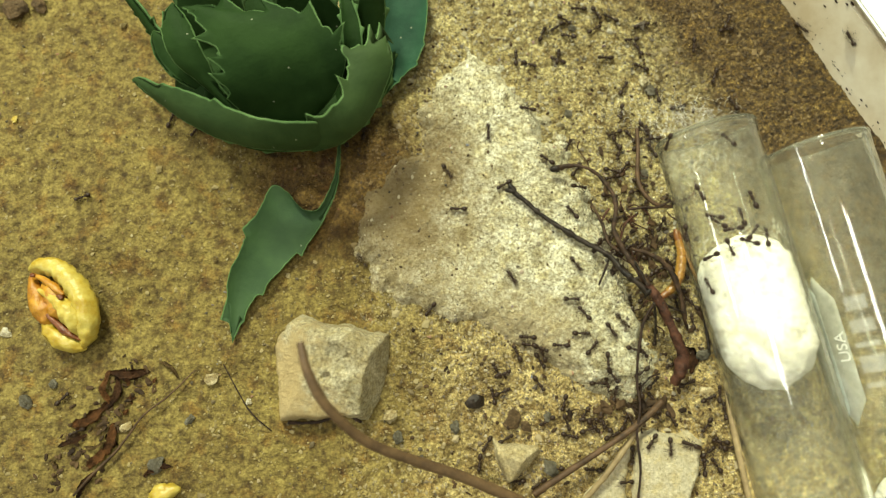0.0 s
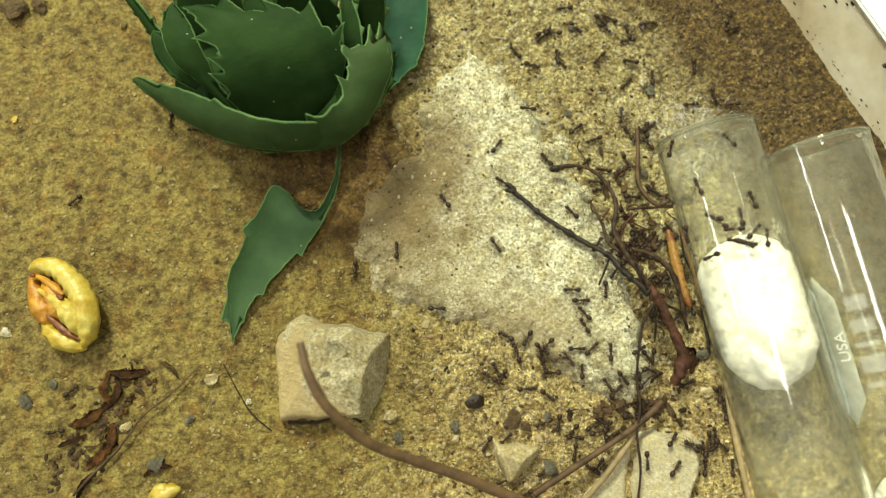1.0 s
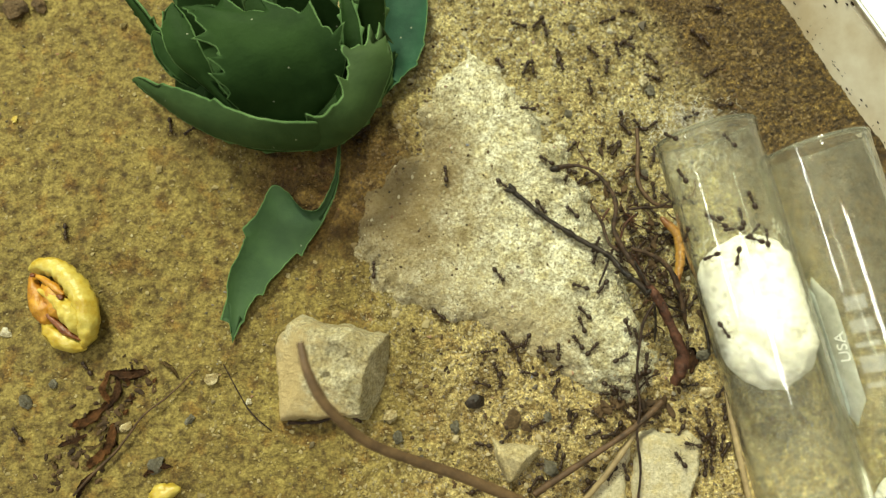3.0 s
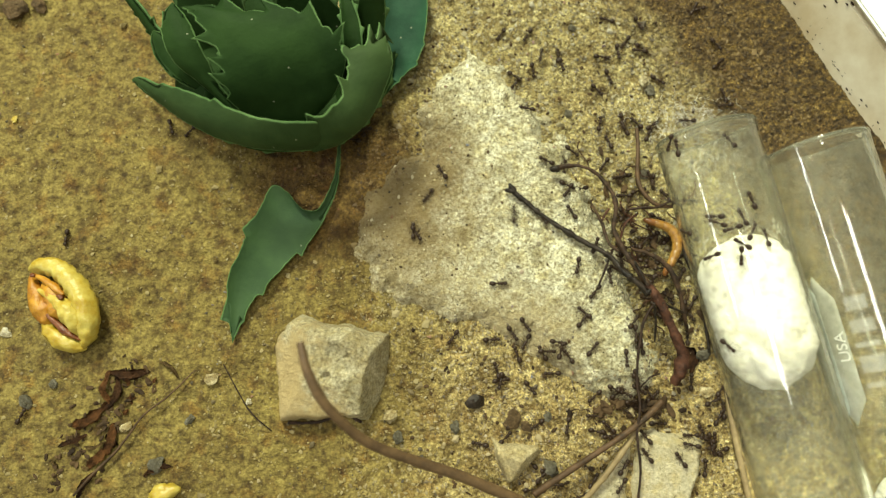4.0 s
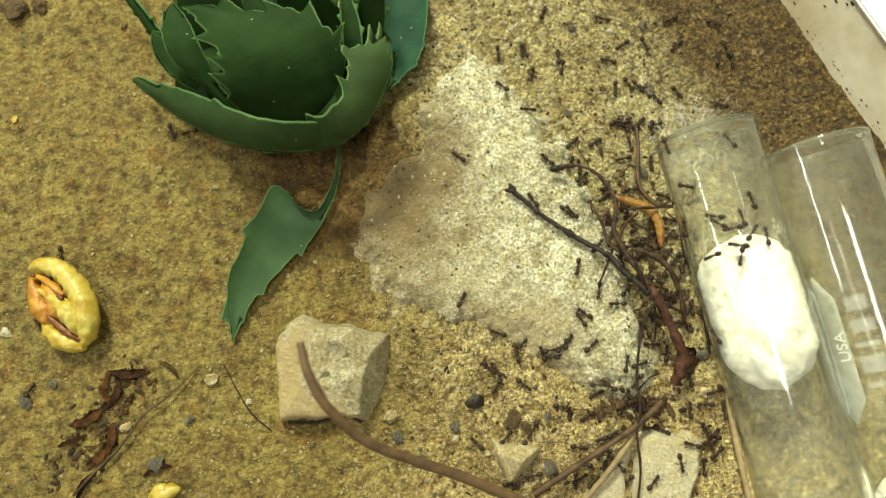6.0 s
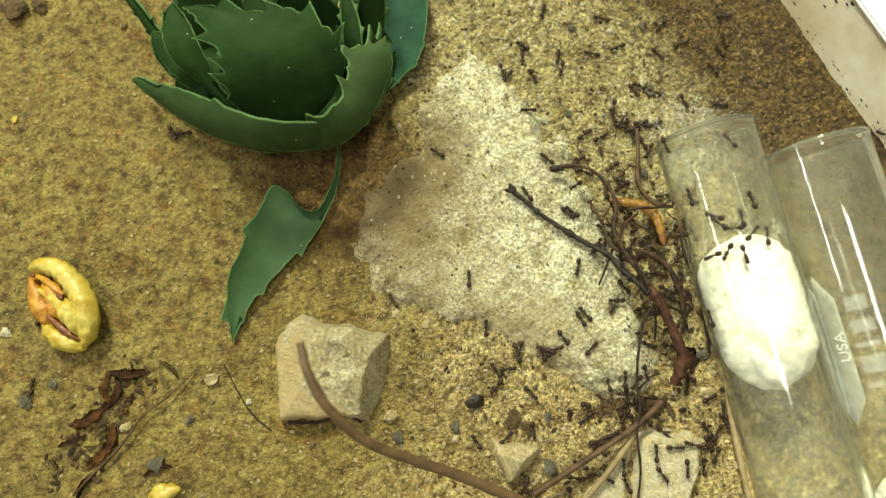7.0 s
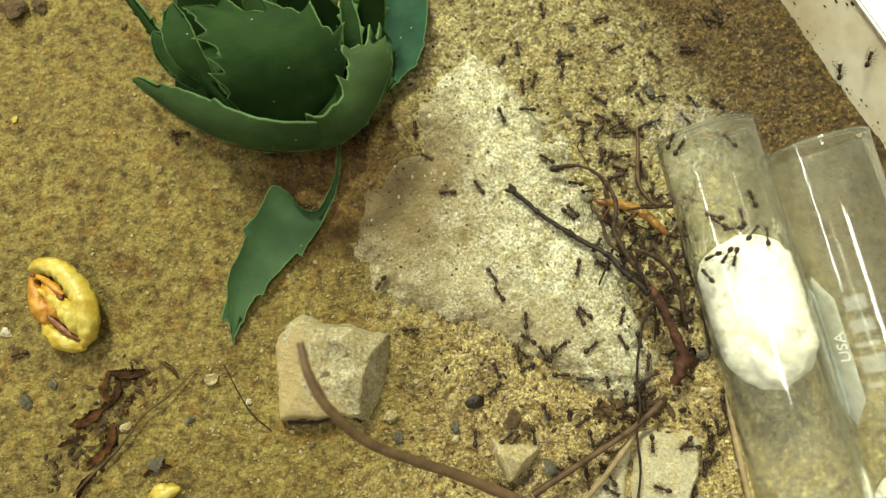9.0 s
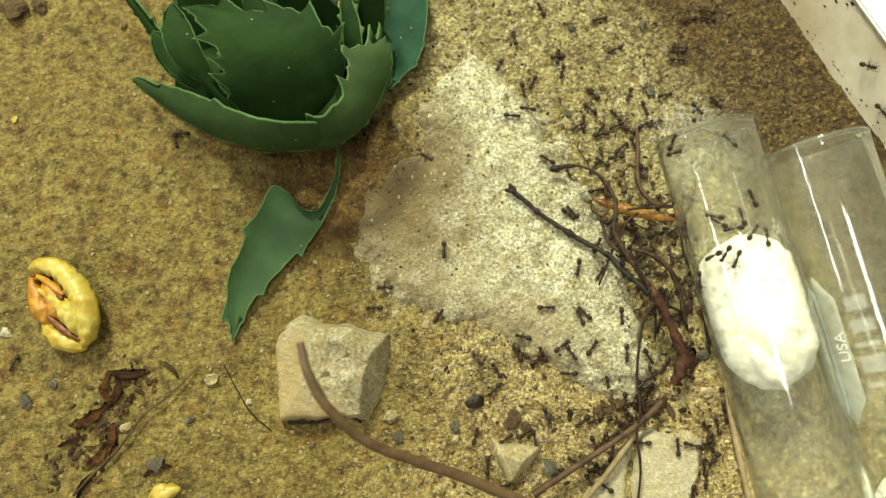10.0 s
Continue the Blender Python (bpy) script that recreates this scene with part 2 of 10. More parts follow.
def leaf_material(name, c1, c2, gloss):
    """Moulded plastic with faint mottling and specks of dust."""
    m, nt, b = nodes_of(name)
    v = coords(nt)
    col = ramp(nt, noise_tex(nt, v, 0.12, 5, 0.6), [(0.35, c1), (0.65, c2)])
    cell = voronoi(nt, v, 0.42)
    sep = nt.nodes.new("ShaderNodeSeparateColor")
    nt.links.new(cell.outputs["Color"], sep.inputs[0])
    near = math_node(nt, "LESS_THAN", cell.outputs["Distance"], 0.055)
    few = math_node(nt, "GREATER_THAN", sep.outputs[0], 0.5)
    col = mix(nt, math_node(nt, "MULTIPLY", math_node(nt, "MULTIPLY", near, few), 0.6), col, (0.4, 0.42, 0.3))
    nt.links.new(col, b.inputs["Base Color"])
    b.inputs["Roughness"].default_value = 0.66
    b.inputs["Specular IOR Level"].default_value = gloss
    bump(nt, b, noise_tex(nt, v, 0.9, 6, 0.7), 0.5, 0.25)
    return m


def glass_material():
    m, nt, b = nodes_of("clear_glass")
    b.inputs["Base Color"].default_value = (0.83, 0.84, 0.79, 1)
    b.inputs["Transmission Weight"].default_value = 1.0
    b.inputs["IOR"].default_value = 1.47
    b.inputs["Roughness"].default_value = 0.04
    v = coords(nt)
    # thin smudges and dust on the glass
    broad = ramp(nt, noise_tex(nt, v, 0.15, 4, 0.6), [(0.36, (0.35, 0.35, 0.35)), (0.66, (1, 1, 1))])
    patchy = ramp(nt, noise_tex(nt, v, 0.7, 6, 0.7), [(0.36, (0.07, 0.07, 0.07)), (0.52, (0.16, 0.16, 0.16)), (0.66, (0.40, 0.40, 0.40))])
    film = math_node(nt, "MULTIPLY", broad, patchy)
    dust = nt.nodes.new("ShaderNodeBsdfDiffuse")
    dust.inputs[0].default_value = (0.27, 0.255, 0.19, 1)
    mixer = nt.nodes.new("ShaderNodeMixShader")
    nt.links.new(film, mixer.inputs[0])
    nt.links.new(b.outputs[0], mixer.inputs[1])
    nt.links.new(dust.outputs[0], mixer.inputs[2])
    nt.links.new(mixer.outputs[0], nt.nodes["Material Output"].inputs[0])
    return m


def frosted(name, colour, cover):
    """A thin translucent ceramic print that covers part of the glass below."""
    m, nt, b = nodes_of(name)
    v = coords(nt)
    b.inputs["Base Color"].default_value = (*colour, 1)
    b.inputs["Roughness"].default_value = 0.6
    clear = nt.nodes.new("ShaderNodeBsdfTransparent")
    mixer = nt.nodes.new("ShaderNodeMixShader")
    worn = ramp(nt, noise_tex(nt, v, 0.5, 4), [(0.3, (cover * 0.75,) * 3), (0.7, (cover * 1.2,) * 3)])
    nt.links.new(worn, mixer.inputs[0])
    nt.links.new(clear.outputs[0], mixer.inputs[1])
    nt.links.new(b.outputs[0], mixer.inputs[2])
    nt.links.new(mixer.outputs[0], nt.nodes["Material Output"].inputs[0])
    return m


SAND = sand_material()
GRAIN = grain_material()
# first spot paints the plant's shadow together with washed-on earth; second is earth
ROCK = stone_material("pale_sandy_rock", (0.68, 0.665, 0.525), (0.48, 0.455, 0.325), 1.0, 0.75, spots=((-8.5, 12.8, 9.0, 18.5, 0.8, (0.185, 0.125, 0.045)), (13.0, -17.5, 5.0, 13.0, 0.65, (0.36, 0.28, 0.14))))
ROCK_TAN = stone_material("tan_rock", (0.54, 0.46, 0.28), (0.36, 0.285, 0.15), 0.6)
ROCK_GREY = stone_material("pale_grey_tan_rock", (0.51, 0.465, 0.325), (0.36, 0.305, 0.185), 0.7, 1.0, (0.50, 0.37, 0.17), 18.5, 15.0)
ROCK_FLAT = stone_material("cream_flagstone", (0.66, 0.60, 0.43), (0.55, 0.48, 0.31), 0.35)
LEAF = leaf_material("green_plastic_leaf", (0.0092, 0.027, 0.0048), (0.0195, 0.047, 0.0098), 0.1)
LEAF_OUTER = leaf_material("dull_green_outer_leaf", (0.017, 0.038, 0.009), (0.035, 0.064, 0.018), 0.15)
LEAF_EDGE = leaf_material("pale_green_leaf_edge", (0.045, 0.10, 0.028), (0.10, 0.18, 0.06), 0.2)
LEAF_TEAL = leaf_material("teal_plastic_leaf", (0.008, 0.042, 0.021), (0.020, 0.080, 0.038), 0.2)
LEAF_PALE = leaf_material("blue_green_plastic_leaf", (0.015, 0.043, 0.014), (0.034, 0.076, 0.022), 0.3)
GLASS = glass_material()
WATER, _, WATER_BSDF = nodes_of("clear_water")
WATER_BSDF.inputs["Transmission Weight"].default_value = 1.0
WATER_BSDF.inputs["IOR"].default_value = 1.33
WATER_BSDF.inputs["Roughness"].default_value = 0.02
COTTON = plain("white_cotton", (0.72, 0.69, 0.56), (0.86, 0.84, 0.76), 0.3, 0.95, 0.6, 0.4)
PLASTIC = plain("grimy_white_plastic", (0.58, 0.48, 0.31), (0.80, 0.745, 0.59), 0.085, 0.45, 0.1, 0.1)
PLASTIC_CLEAN = plain("white_plastic_rim", (0.78, 0.78, 0.75), (0.86, 0.86, 0.83), 0.05, 0.4, 0.05, 0.1)
TWIG = plain("dark_twig_bark", (0.008, 0.006, 0.004), (0.042, 0.030, 0.022), 1.1, 0.4, 0.5, 0.15, gloss=0.22)
ROOT = plain("red_brown_root", (0.020, 0.009, 0.006), (0.105, 0.044, 0.025), 0.7, 0.6, 0.6, 0.15, gloss=0.2)
STEM = plain("tan_brown_stem", (0.075, 0.042, 0.018), (0.15, 0.088, 0.038), 0.5, 0.6, 0.4, 0.15)
STALK = plain("dark_red_brown_stalk", (0.032, 0.018, 0.009), (0.115, 0.064, 0.031), 0.6, 0.6, 0.5, 0.15, gloss=0.3)
STALK_DARK = plain("dark_brown_bark", (0.018, 0.011, 0.007), (0.085, 0.048, 0.026), 0.7, 0.6, 0.7, 0.2, gloss=0.25)
STRAW = plain("pale_straw", (0.20, 0.14, 0.065), (0.32, 0.24, 0.115), 0.5, 0.6, 0.4, 0.15)
HAIR = plain("black_rootlet", (0.015, 0.01, 0.008), (0.05, 0.03, 0.02), 1.0, 0.6, 0.3, 0.1, gloss=0.15)
NUT = plain("yellow_nutmeat", (0.36, 0.225, 0.008), (0.54, 0.45, 0.105), 0.32, 0.36, 0.4, 0.3)
NUT_SKIN = plain("brown_nut_skin", (0.30, 0.11, 0.008), (0.50, 0.25, 0.02), 0.5, 0.4, 0.4, 0.3)
NUT_DARK = plain("dark_nut_skin", (0.09, 0.022, 0.006), (0.20, 0.06, 0.012), 0.5, 0.4, 0.4, 0.3)
DEAD = plain("dead_brown_leaf", (0.045, 0.020, 0.008), (0.20, 0.085, 0.028), 0.5, 0.85, 0.8, 0.3, gloss=0.2)
DEAD_DARK = plain("dark_brown_dead_leaf", (0.022, 0.011, 0.006), (0.10, 0.044, 0.018), 0.6, 0.8, 0.8, 0.3, gloss=0.2)
DEAD_TAN = plain("dead_tan_leaf", (0.07, 0.042, 0.018), (0.23, 0.15, 0.06), 0.6, 0.85, 0.8, 0.3, gloss=0.2)
DEBRIS = plain("brown_bark_crumbs", (0.02, 0.012, 0.007), (0.10, 0.06, 0.028), 0.35, 0.8, 0.5, 0.15, gloss=0.2)
ANT = plain("dark_brown_chitin", (0.014, 0.007, 0.0035), (0.034, 0.017, 0.008), 3.0, 0.42, 0.1, 0.02, gloss=0.3)
ANT_LEG = plain("brown_ant_legs", (0.03, 0.015, 0.007), (0.055, 0.027, 0.012), 3.0, 0.45, 0.1, 0.02, gloss=0.25)
WORM = plain("amber_larva_skin", (0.13, 0.048, 0.008), (0.42, 0.23, 0.045), 0.6, 0.3, 0.1, 0.1)
WORM_DARK = plain("orange_brown_larva_band", (0.12, 0.043, 0.009), (0.25, 0.10, 0.02), 0.7, 0.35, 0.1, 0.1)
PRINT = plain("white_print", (0.66, 0.66, 0.60), (0.76, 0.76, 0.70), 1.0, 0.6, 0.1, 0.05)
FROST = frosted("white_marking_patch", (0.52, 0.53, 0.44), 0.52)
WORN = frosted("worn_white_print", (0.55, 0.55, 0.50), 0.27)
PATCH_GLINT = frosted("painted_patch_glint", (0.50, 0.54, 0.46), 0.7)
TABLE = plain("wooden_tabletop", (0.16, 0.09, 0.045), (0.26, 0.16, 0.085), 0.02, 0.5, 0.2, 0.2)
PEBBLE_GREY = stone_material("grey_pebble", (0.17, 0.155, 0.115), (0.085, 0.078, 0.06), 0.4)
EARTH = stone_material("brown_earth_clod", (0.16, 0.10, 0.045), (0.08, 0.05, 0.022), 0.6)
PEBBLE_PALE = stone_material("white_pebble", (0.66, 0.62, 0.50), (0.5, 0.45, 0.34), 0.4)


# ---- builders (plan in millimetres) ----
def part(name, bm, material, parent=None, label=""):
    me = bpy.data.meshes.new(name)
    bm.to_mesh(me)
    bm.free()
    for mat in (material if isinstance(material, (list, tuple)) else [material]):
        me.materials.append(mat)
    ob = new(name, me)
    ob.parent = parent
    return tagged(ob, label)


def smooth(bm):
    for f in bm.faces:
        f.smooth = True
    return bm


def empty(name, m=None):
    ob = new(name)
    ob.empty_display_size = 0.002
    if m is not None:
        ob.matrix_basis = m
    return ob


def n3(x, y, z, s):
    return noise.noise(Vector((x * s, y * s, z * s)))


# soil heaped against the rock: place, reach, height
HEAPS = [(-16, 8, 6, 1.6), (-17, -4, 6, 1.6), (-4, -15, 7, 1.7), (6, -17, 6, 1.8), (15, -22, 6, 1.6), (26, -27, 5, 1.2), (-9, 19, 5, 1.2), (-26, -30, 5, 0.8), (-23.8, 9.2, 2.6, 2.6)]


def ground_height(x, y):
    h = 0.75 * n3(x, y, 0, 0.045) + 0.42 * n3(x, y, 5, 0.14) + 0.22 * n3(x, y, 9, 0.42) + (0.34 * n3(x, y, 3, 0.95) + 0.16 * n3(x, y, 6, 1.7)) * min(1.0, max(0.45, 0.7 + x / 60))
    for mx, my, r, up in HEAPS:
        h += up * math.exp(-((x - mx) ** 2 + (y - my) ** 2) / (r * r))
    return h - 0.3


def bez(points, t):
    """Catmull-Rom through the points, t from 0 to 1."""
    n = len(points) - 1
    k = min(int(t * n), n - 1)
    f = t * n - k
    p = [Vector(points[min(max(k + i, 0), n)]) for i in (-1, 0, 1, 2)]
    return 0.5 * (2 * p[1] + (p[2] - p[0]) * f + (2 * p[0] - 5 * p[1] + 4 * p[2] - p[3]) * f * f + (3 * p[1] - p[0] - 3 * p[2] + p[3]) * f ** 3)


def tube_mesh(points, radii, steps=40, sides=8, rough=0.0, seed=0.0, knots=0):
    """A tapering rod along the points, with bark-like unevenness and knots."""
    bm = bmesh.new()
    rings = []
    for i in range(steps + 1):
        t = i / steps
        c = bez(points, t)
        d = (bez(points, min(t + 0.01, 1)) - bez(points, max(t - 0.01, 0))).normalized()
        a = d.cross(Vector((0.31, 0.22, 0.92))).normalized()
        b = d.cross(a)
        n = len(radii) - 1
        k = min(int(t * n), n - 1)
        r = radii[k] + (radii[k + 1] - radii[k]) * (t * n - k)
        if knots:
            r *= 1 + 0.45 * max(0.0, math.cos(t * knots * math.tau + seed)) ** 14
        ring = []
        for j in range(sides):
            w = math.tau * j / sides
            q = r * (1 + rough * n3(c.x + 3 * math.cos(w), c.y + 3 * math.sin(w), c.z + seed, 0.9))
            ring.append(bm.verts.new((c + (a * math.cos(w) + b * math.sin(w)) * q) * MM))
        rings.append(ring)
    for r0, r1 in zip(rings, rings[1:]):
        for j in range(sides):
            bm.faces.new((r0[j], r0[(j + 1) % sides], r1[(j + 1) % sides], r1[j]))
    bm.faces.new(rings[0][::-1])
    bm.faces.new(rings[-1])
    return smooth(bm)


def inside(poly, x, y):
    hit = False
    for (x0, y0), (x1, y1) in zip(poly, poly[1:] + poly[:1]):
        if (y0 > y) != (y1 > y) and x < x0 + (y - y0) * (x1 - x0) / (y1 - y0):
            hit = not hit
    return hit


def edge_gap(poly, x, y):
    best = 1e9
    for (x0, y0), (x1, y1) in zip(poly, poly[1:] + poly[:1]):
        dx, dy = x1 - x0, y1 - y0
        t = max(0, min(1, ((x - x0) * dx + (y - y0) * dy) / (dx * dx + dy * dy)))
        best = min(best, math.hypot(x - x0 - t * dx, y - y0 - t * dy))
    return best


def slab_stone(poly, top, bevel, step, rough, lean=(0, 0), skirt=1.2, seed=0.0, ragged=1.2, facets=(), hollows=()):
    """A half-buried stone: a closed body over a wobbling outline with a worn, sloping rim."""
    xs, ys = [p[0] for p in poly], [p[1] for p in poly]
    cx, cy = sum(xs) / len(xs), sum(ys) / len(ys)
    x0, y0 = min(xs) - 3, min(ys) - 3
    nx, ny = int((max(xs) + 3 - x0) / step), int((max(ys) + 3 - y0) / step)
    bm = bmesh.new()
    grid = {}
    for i in range(nx + 1):
        for j in range(ny + 1):
            x, y = x0 + i * step, y0 + j * step
            wx = x + ragged * n3(x, y, seed, 0.25) + 0.4 * ragged * n3(x, y, seed + 7, 0.9)
            wy = y + ragged * n3(x, y, seed + 3, 0.25) + 0.4 * ragged * n3(x, y, seed + 5, 0.9)
            gap = edge_gap(poly, wx, wy)
            if not inside(poly, wx, wy):
                if gap > 1.6 * step:
                    continue
                gap = 0.0
            rise = min(1.0, gap / bevel)
            rise = rise * (1.6 - 0.6 * rise)
            high = top + lean[0] * (x - cx) + lean[1] * (y - cy)
            for fx, fy, fz, gx, gy in facets:
                high = min(high, fz + gx * (x - fx) + gy * (y - fy))
            for hx, hy, hr, deep in hollows:
                q = ((x - hx) ** 2 + (y - hy) ** 2) / (hr * hr)
                high -= deep * max(0.0, 1 - q)
            z = -skirt + (high + skirt) * rise
            z += rough * (n3(x, y, seed, 0.22) + 0.5 * n3(x, y, seed, 0.6) + 0.3 * n3(x, y, seed, 1.7)) * min(1, gap / 1.5)
            grid[i, j] = bm.verts.new(Vector((x, y, z)) * MM)
    for (i, j), v in list(grid.items()):
        q = [grid.get(k) for k in ((i, j), (i + 1, j), (i + 1, j + 1), (i, j + 1))]
        if all(q):
            bm.faces.new(q)
    rim = [e for e in bm.edges if e.is_boundary]
    out = bmesh.ops.extrude_edge_only(bm, edges=rim)
    for v in out["geom"]:
        if isinstance(v, bmesh.types.BMVert):
            v.co.z = -4 * MM
    bmesh.ops.delete(bm, geom=[v for v in bm.verts if not v.link_faces], context="VERTS")
    bmesh.ops.recalc_face_normals(bm, faces=bm.faces)
    return smooth(bm)


def pebble_mesh(rx, ry, rz, seed, subdiv=2, rough=0.25, facets=False):
    bm = bmesh.new()
    bmesh.ops.create_icosphere(bm, subdivisions=subdiv, radius=1)
    for v in bm.verts:
        k = 1 + rough * (n3(v.co.x + seed, v.co.y, v.co.z, 1.1) + 0.5 * n3(v.co.x, v.co.y + seed, v.co.z, 2.6))
        v.co = Vector((v.co.x * rx * k, v.co.y * ry * k, v.co.z * rz * k)) * MM
    return bm if facets else smooth(bm)


def leaf_mesh(path, halves, normal, cup, teeth, tooth, thick=0.7, left=(0.5, 1.0, 0.95, 0.62, 0.0), steps=84):
    """A thick, cupped plastic leaf along the path, its two halves of their own widths, with hooked teeth; slot 1 is its pale margin."""
    bm = bmesh.new()
    top, low = [], []
    hint = Vector(normal).normalized()
    cols = (-1.0, -0.955, -0.8, -0.55, -0.28, 0.0, 0.28, 0.55, 0.8, 0.955, 1.0)
    last = len(cols) - 1

    def width(profile, t):
        n = len(profile) - 1
        k = min(int(t * n), n - 1)
        f = t * n - k
        f = f * f * (3 - 2 * f) if k < n - 1 else f
        return profile[k] + (profile[k + 1] - profile[k]) * f

    for i in range(steps + 1):
        t = i / steps
        c = bez(path, t)
        d = (bez(path, min(t + 0.03, 1)) - bez(path, max(t - 0.03, 0))).normalized()
        side = d.cross(hint).normalized()
        up = side.cross(d).normalized()
        wl, wr = halves[0] * width(left, t), halves[1] * width(left, t)
        saw = (t * teeth) % 1.0
        saw2 = (t * teeth + 0.4) % 1.0
        row_t, row_l = [], []
        for j, s in enumerate(cols):
            w = wr if s > 0 else wl
            if j in (1, last - 1):
                s = math.copysign(1 - min(0.4, 0.25 / max(w, 0.3)), s)
            e, ahead = 0.0, 0.0
            if j in (0, last) and 0.1 < t < 0.97:
                q = max(0.0, 1 - abs((saw if j else saw2) - 0.8) / 0.2)
                e, ahead = tooth * q * s, tooth * 0.7 * q
            p = c + side * (w * s + e) + d * ahead + up * (-cup * s * s * w / max(halves) + 0.15 * n3(c.x + s * 4, c.y, c.z, 0.3))
            th = thick * (1 - 0.6 * abs(s)) * (1 - 0.5 * t)
            row_t.append(bm.verts.new((p + up * th * 0.5) * MM))
            row_l.append(bm.verts.new((p - up * th * 0.5) * MM))
        top.append(row_t)
        low.append(row_l)
    for i in range(steps):
        for j in range(last):
            for rows, flip in ((top, False), (low, True)):
                q = [rows[i][j], rows[i][j + 1], rows[i + 1][j + 1], rows[i + 1][j]]
                f = bm.faces.new(q[::-1] if flip else q)
                f.material_index = 1 if j in (0, last - 1) else 0
        for j in (0, last):
            f = bm.faces.new((top[i][j], top[i + 1][j], low[i + 1][j], low[i][j]))
            f.material_index = 1
    for i in (0, steps):
        for j in range(last):
            bm.faces.new((top[i][j], top[i][j + 1], low[i][j + 1], low[i][j]))
    bmesh.ops.recalc_face_normals(bm, faces=bm.faces)
    return smooth(bm)


def blade_mesh(edge_l, edge_r, teeth_l=(), teeth_r=(), cup=1.0, thick=0.7, steps=280, tooth_base=0.05):
    """A plastic leaf spread between two edge curves that run from its base to its tip; teeth: (place along the edge, length); slot 1 is its pale margin."""
    bm = bmesh.new()
    cols = (0.0, 0.01, 0.03, 0.12, 0.28, 0.5, 0.72, 0.88, 0.97, 0.99, 1.0)
    last = len(cols) - 1
    top, low = [], []
    for i in range(steps + 1):
        t = i / steps
        a, b = bez(edge_l, t), bez(edge_r, t)
        across = b - a
        wide = max(across.length, 0.05)
        across = across / wide
        mid0 = (bez(edge_l, max(0, t - 0.04)) + bez(edge_r, max(0, t - 0.04))) / 2
        mid1 = (bez(edge_l, min(1, t + 0.04)) + bez(edge_r, min(1, t + 0.04))) / 2
        ahead = (mid1 - mid0).normalized()
        up = across.cross(ahead).normalized()
        if up.z < 0:
            up = -up
        row_t, row_l = [], []
        for j, s in enumerate(cols):
            if j in (1, 2, last - 2, last - 1):
                rim = min(0.3, (0.2 if j in (1, last - 1) else 0.5) / wide)
                s = rim if j < 3 else 1 - rim
            p = a + across * wide * s - up * cup * 4 * s * (1 - s) * min(1.0, wide / 6)
            if j in (0, 1, last - 1, last):
                edge = edge_l if j < 2 else edge_r
                run = (bez(edge, min(1, t + 0.01)) - bez(edge, max(0, t - 0.01))).normalized()
                out = run.cross(up).normalized()
                if out.dot(across) * (1 if j > 1 else -1) < 0 and wide > 1.0:
                    out = -out
                for place, long in (teeth_l if j < 2 else teeth_r):
                    q = 1 + (t - place) / tooth_base if t < place else 1 - (t - place) / (0.55 * tooth_base)
                    if q > 0:
                        p = p + (out + run * 0.45) * long * q ** 1.25 * (1.0 if j in (0, last) else 0.9)
                p = p + out * 0.12 * n3(p.x, p.y, p.z, 1.1)
            p = p + up * 0.12 * n3(p.x, p.y, p.z, 0.3)
            th = thick * (1 - 1.3 * abs(s - 0.5)) * (1 - 0.5 * t)
            row_t.append(bm.verts.new((p + up * th * 0.5) * MM))
            row_l.append(bm.verts.new((p - up * th * 0.5) * MM))
        top.append(row_t)
        low.append(row_l)
    for i in range(steps):
        for j in range(last):
            for rows, flip in ((top, False), (low, True)):
                q = [rows[i][j], rows[i][j + 1], rows[i + 1][j + 1], rows[i + 1][j]]
                bm.faces.new(q[::-1] if flip else q).material_index = 1 if j in (0, last - 1) else 0
        for j in (0, last):
            bm.faces.new((top[i][j], top[i + 1][j], low[i + 1][j], low[i][j])).material_index = 1
    for i in (0, steps):
        for j in range(last):
            bm.faces.new((top[i][j], top[i][j + 1], low[i][j + 1], low[i][j]))
    bmesh.ops.recalc_face_normals(bm, faces=bm.faces)
    return smooth(bm)


# ---- the tub, its earth and the table ----
UX, UY = 0.87, 0.494


def uv(u, v):
    """Plan point from the tub's own axes."""
    return u * UX - v * UY, u * UY + v * UX


def box(corners, z0, z1, round_mm=0.8):
    bm = bmesh.new()
    lo = [bm.verts.new(Vector((x, y, z0)) * MM) for x, y in corners]
    hi = [bm.verts.new(Vector((x, y, z1)) * MM) for x, y in corners]
    bm.faces.new(lo[::-1])
    bm.faces.new(hi)
    for i in range(4):
        bm.faces.new((lo[i], lo[(i + 1) % 4], hi[(i + 1) % 4], hi[i]))
    bmesh.ops.recalc_face_normals(bm, faces=bm.faces)
    bmesh.ops.bevel(bm, geom=list(bm.edges), offset=round_mm * MM, segments=2, affect="EDGES")
    return bm


U0, U1, V0, V1 = -118.0, 76.25, -112.0, 124.0
DRAFT = 0.255


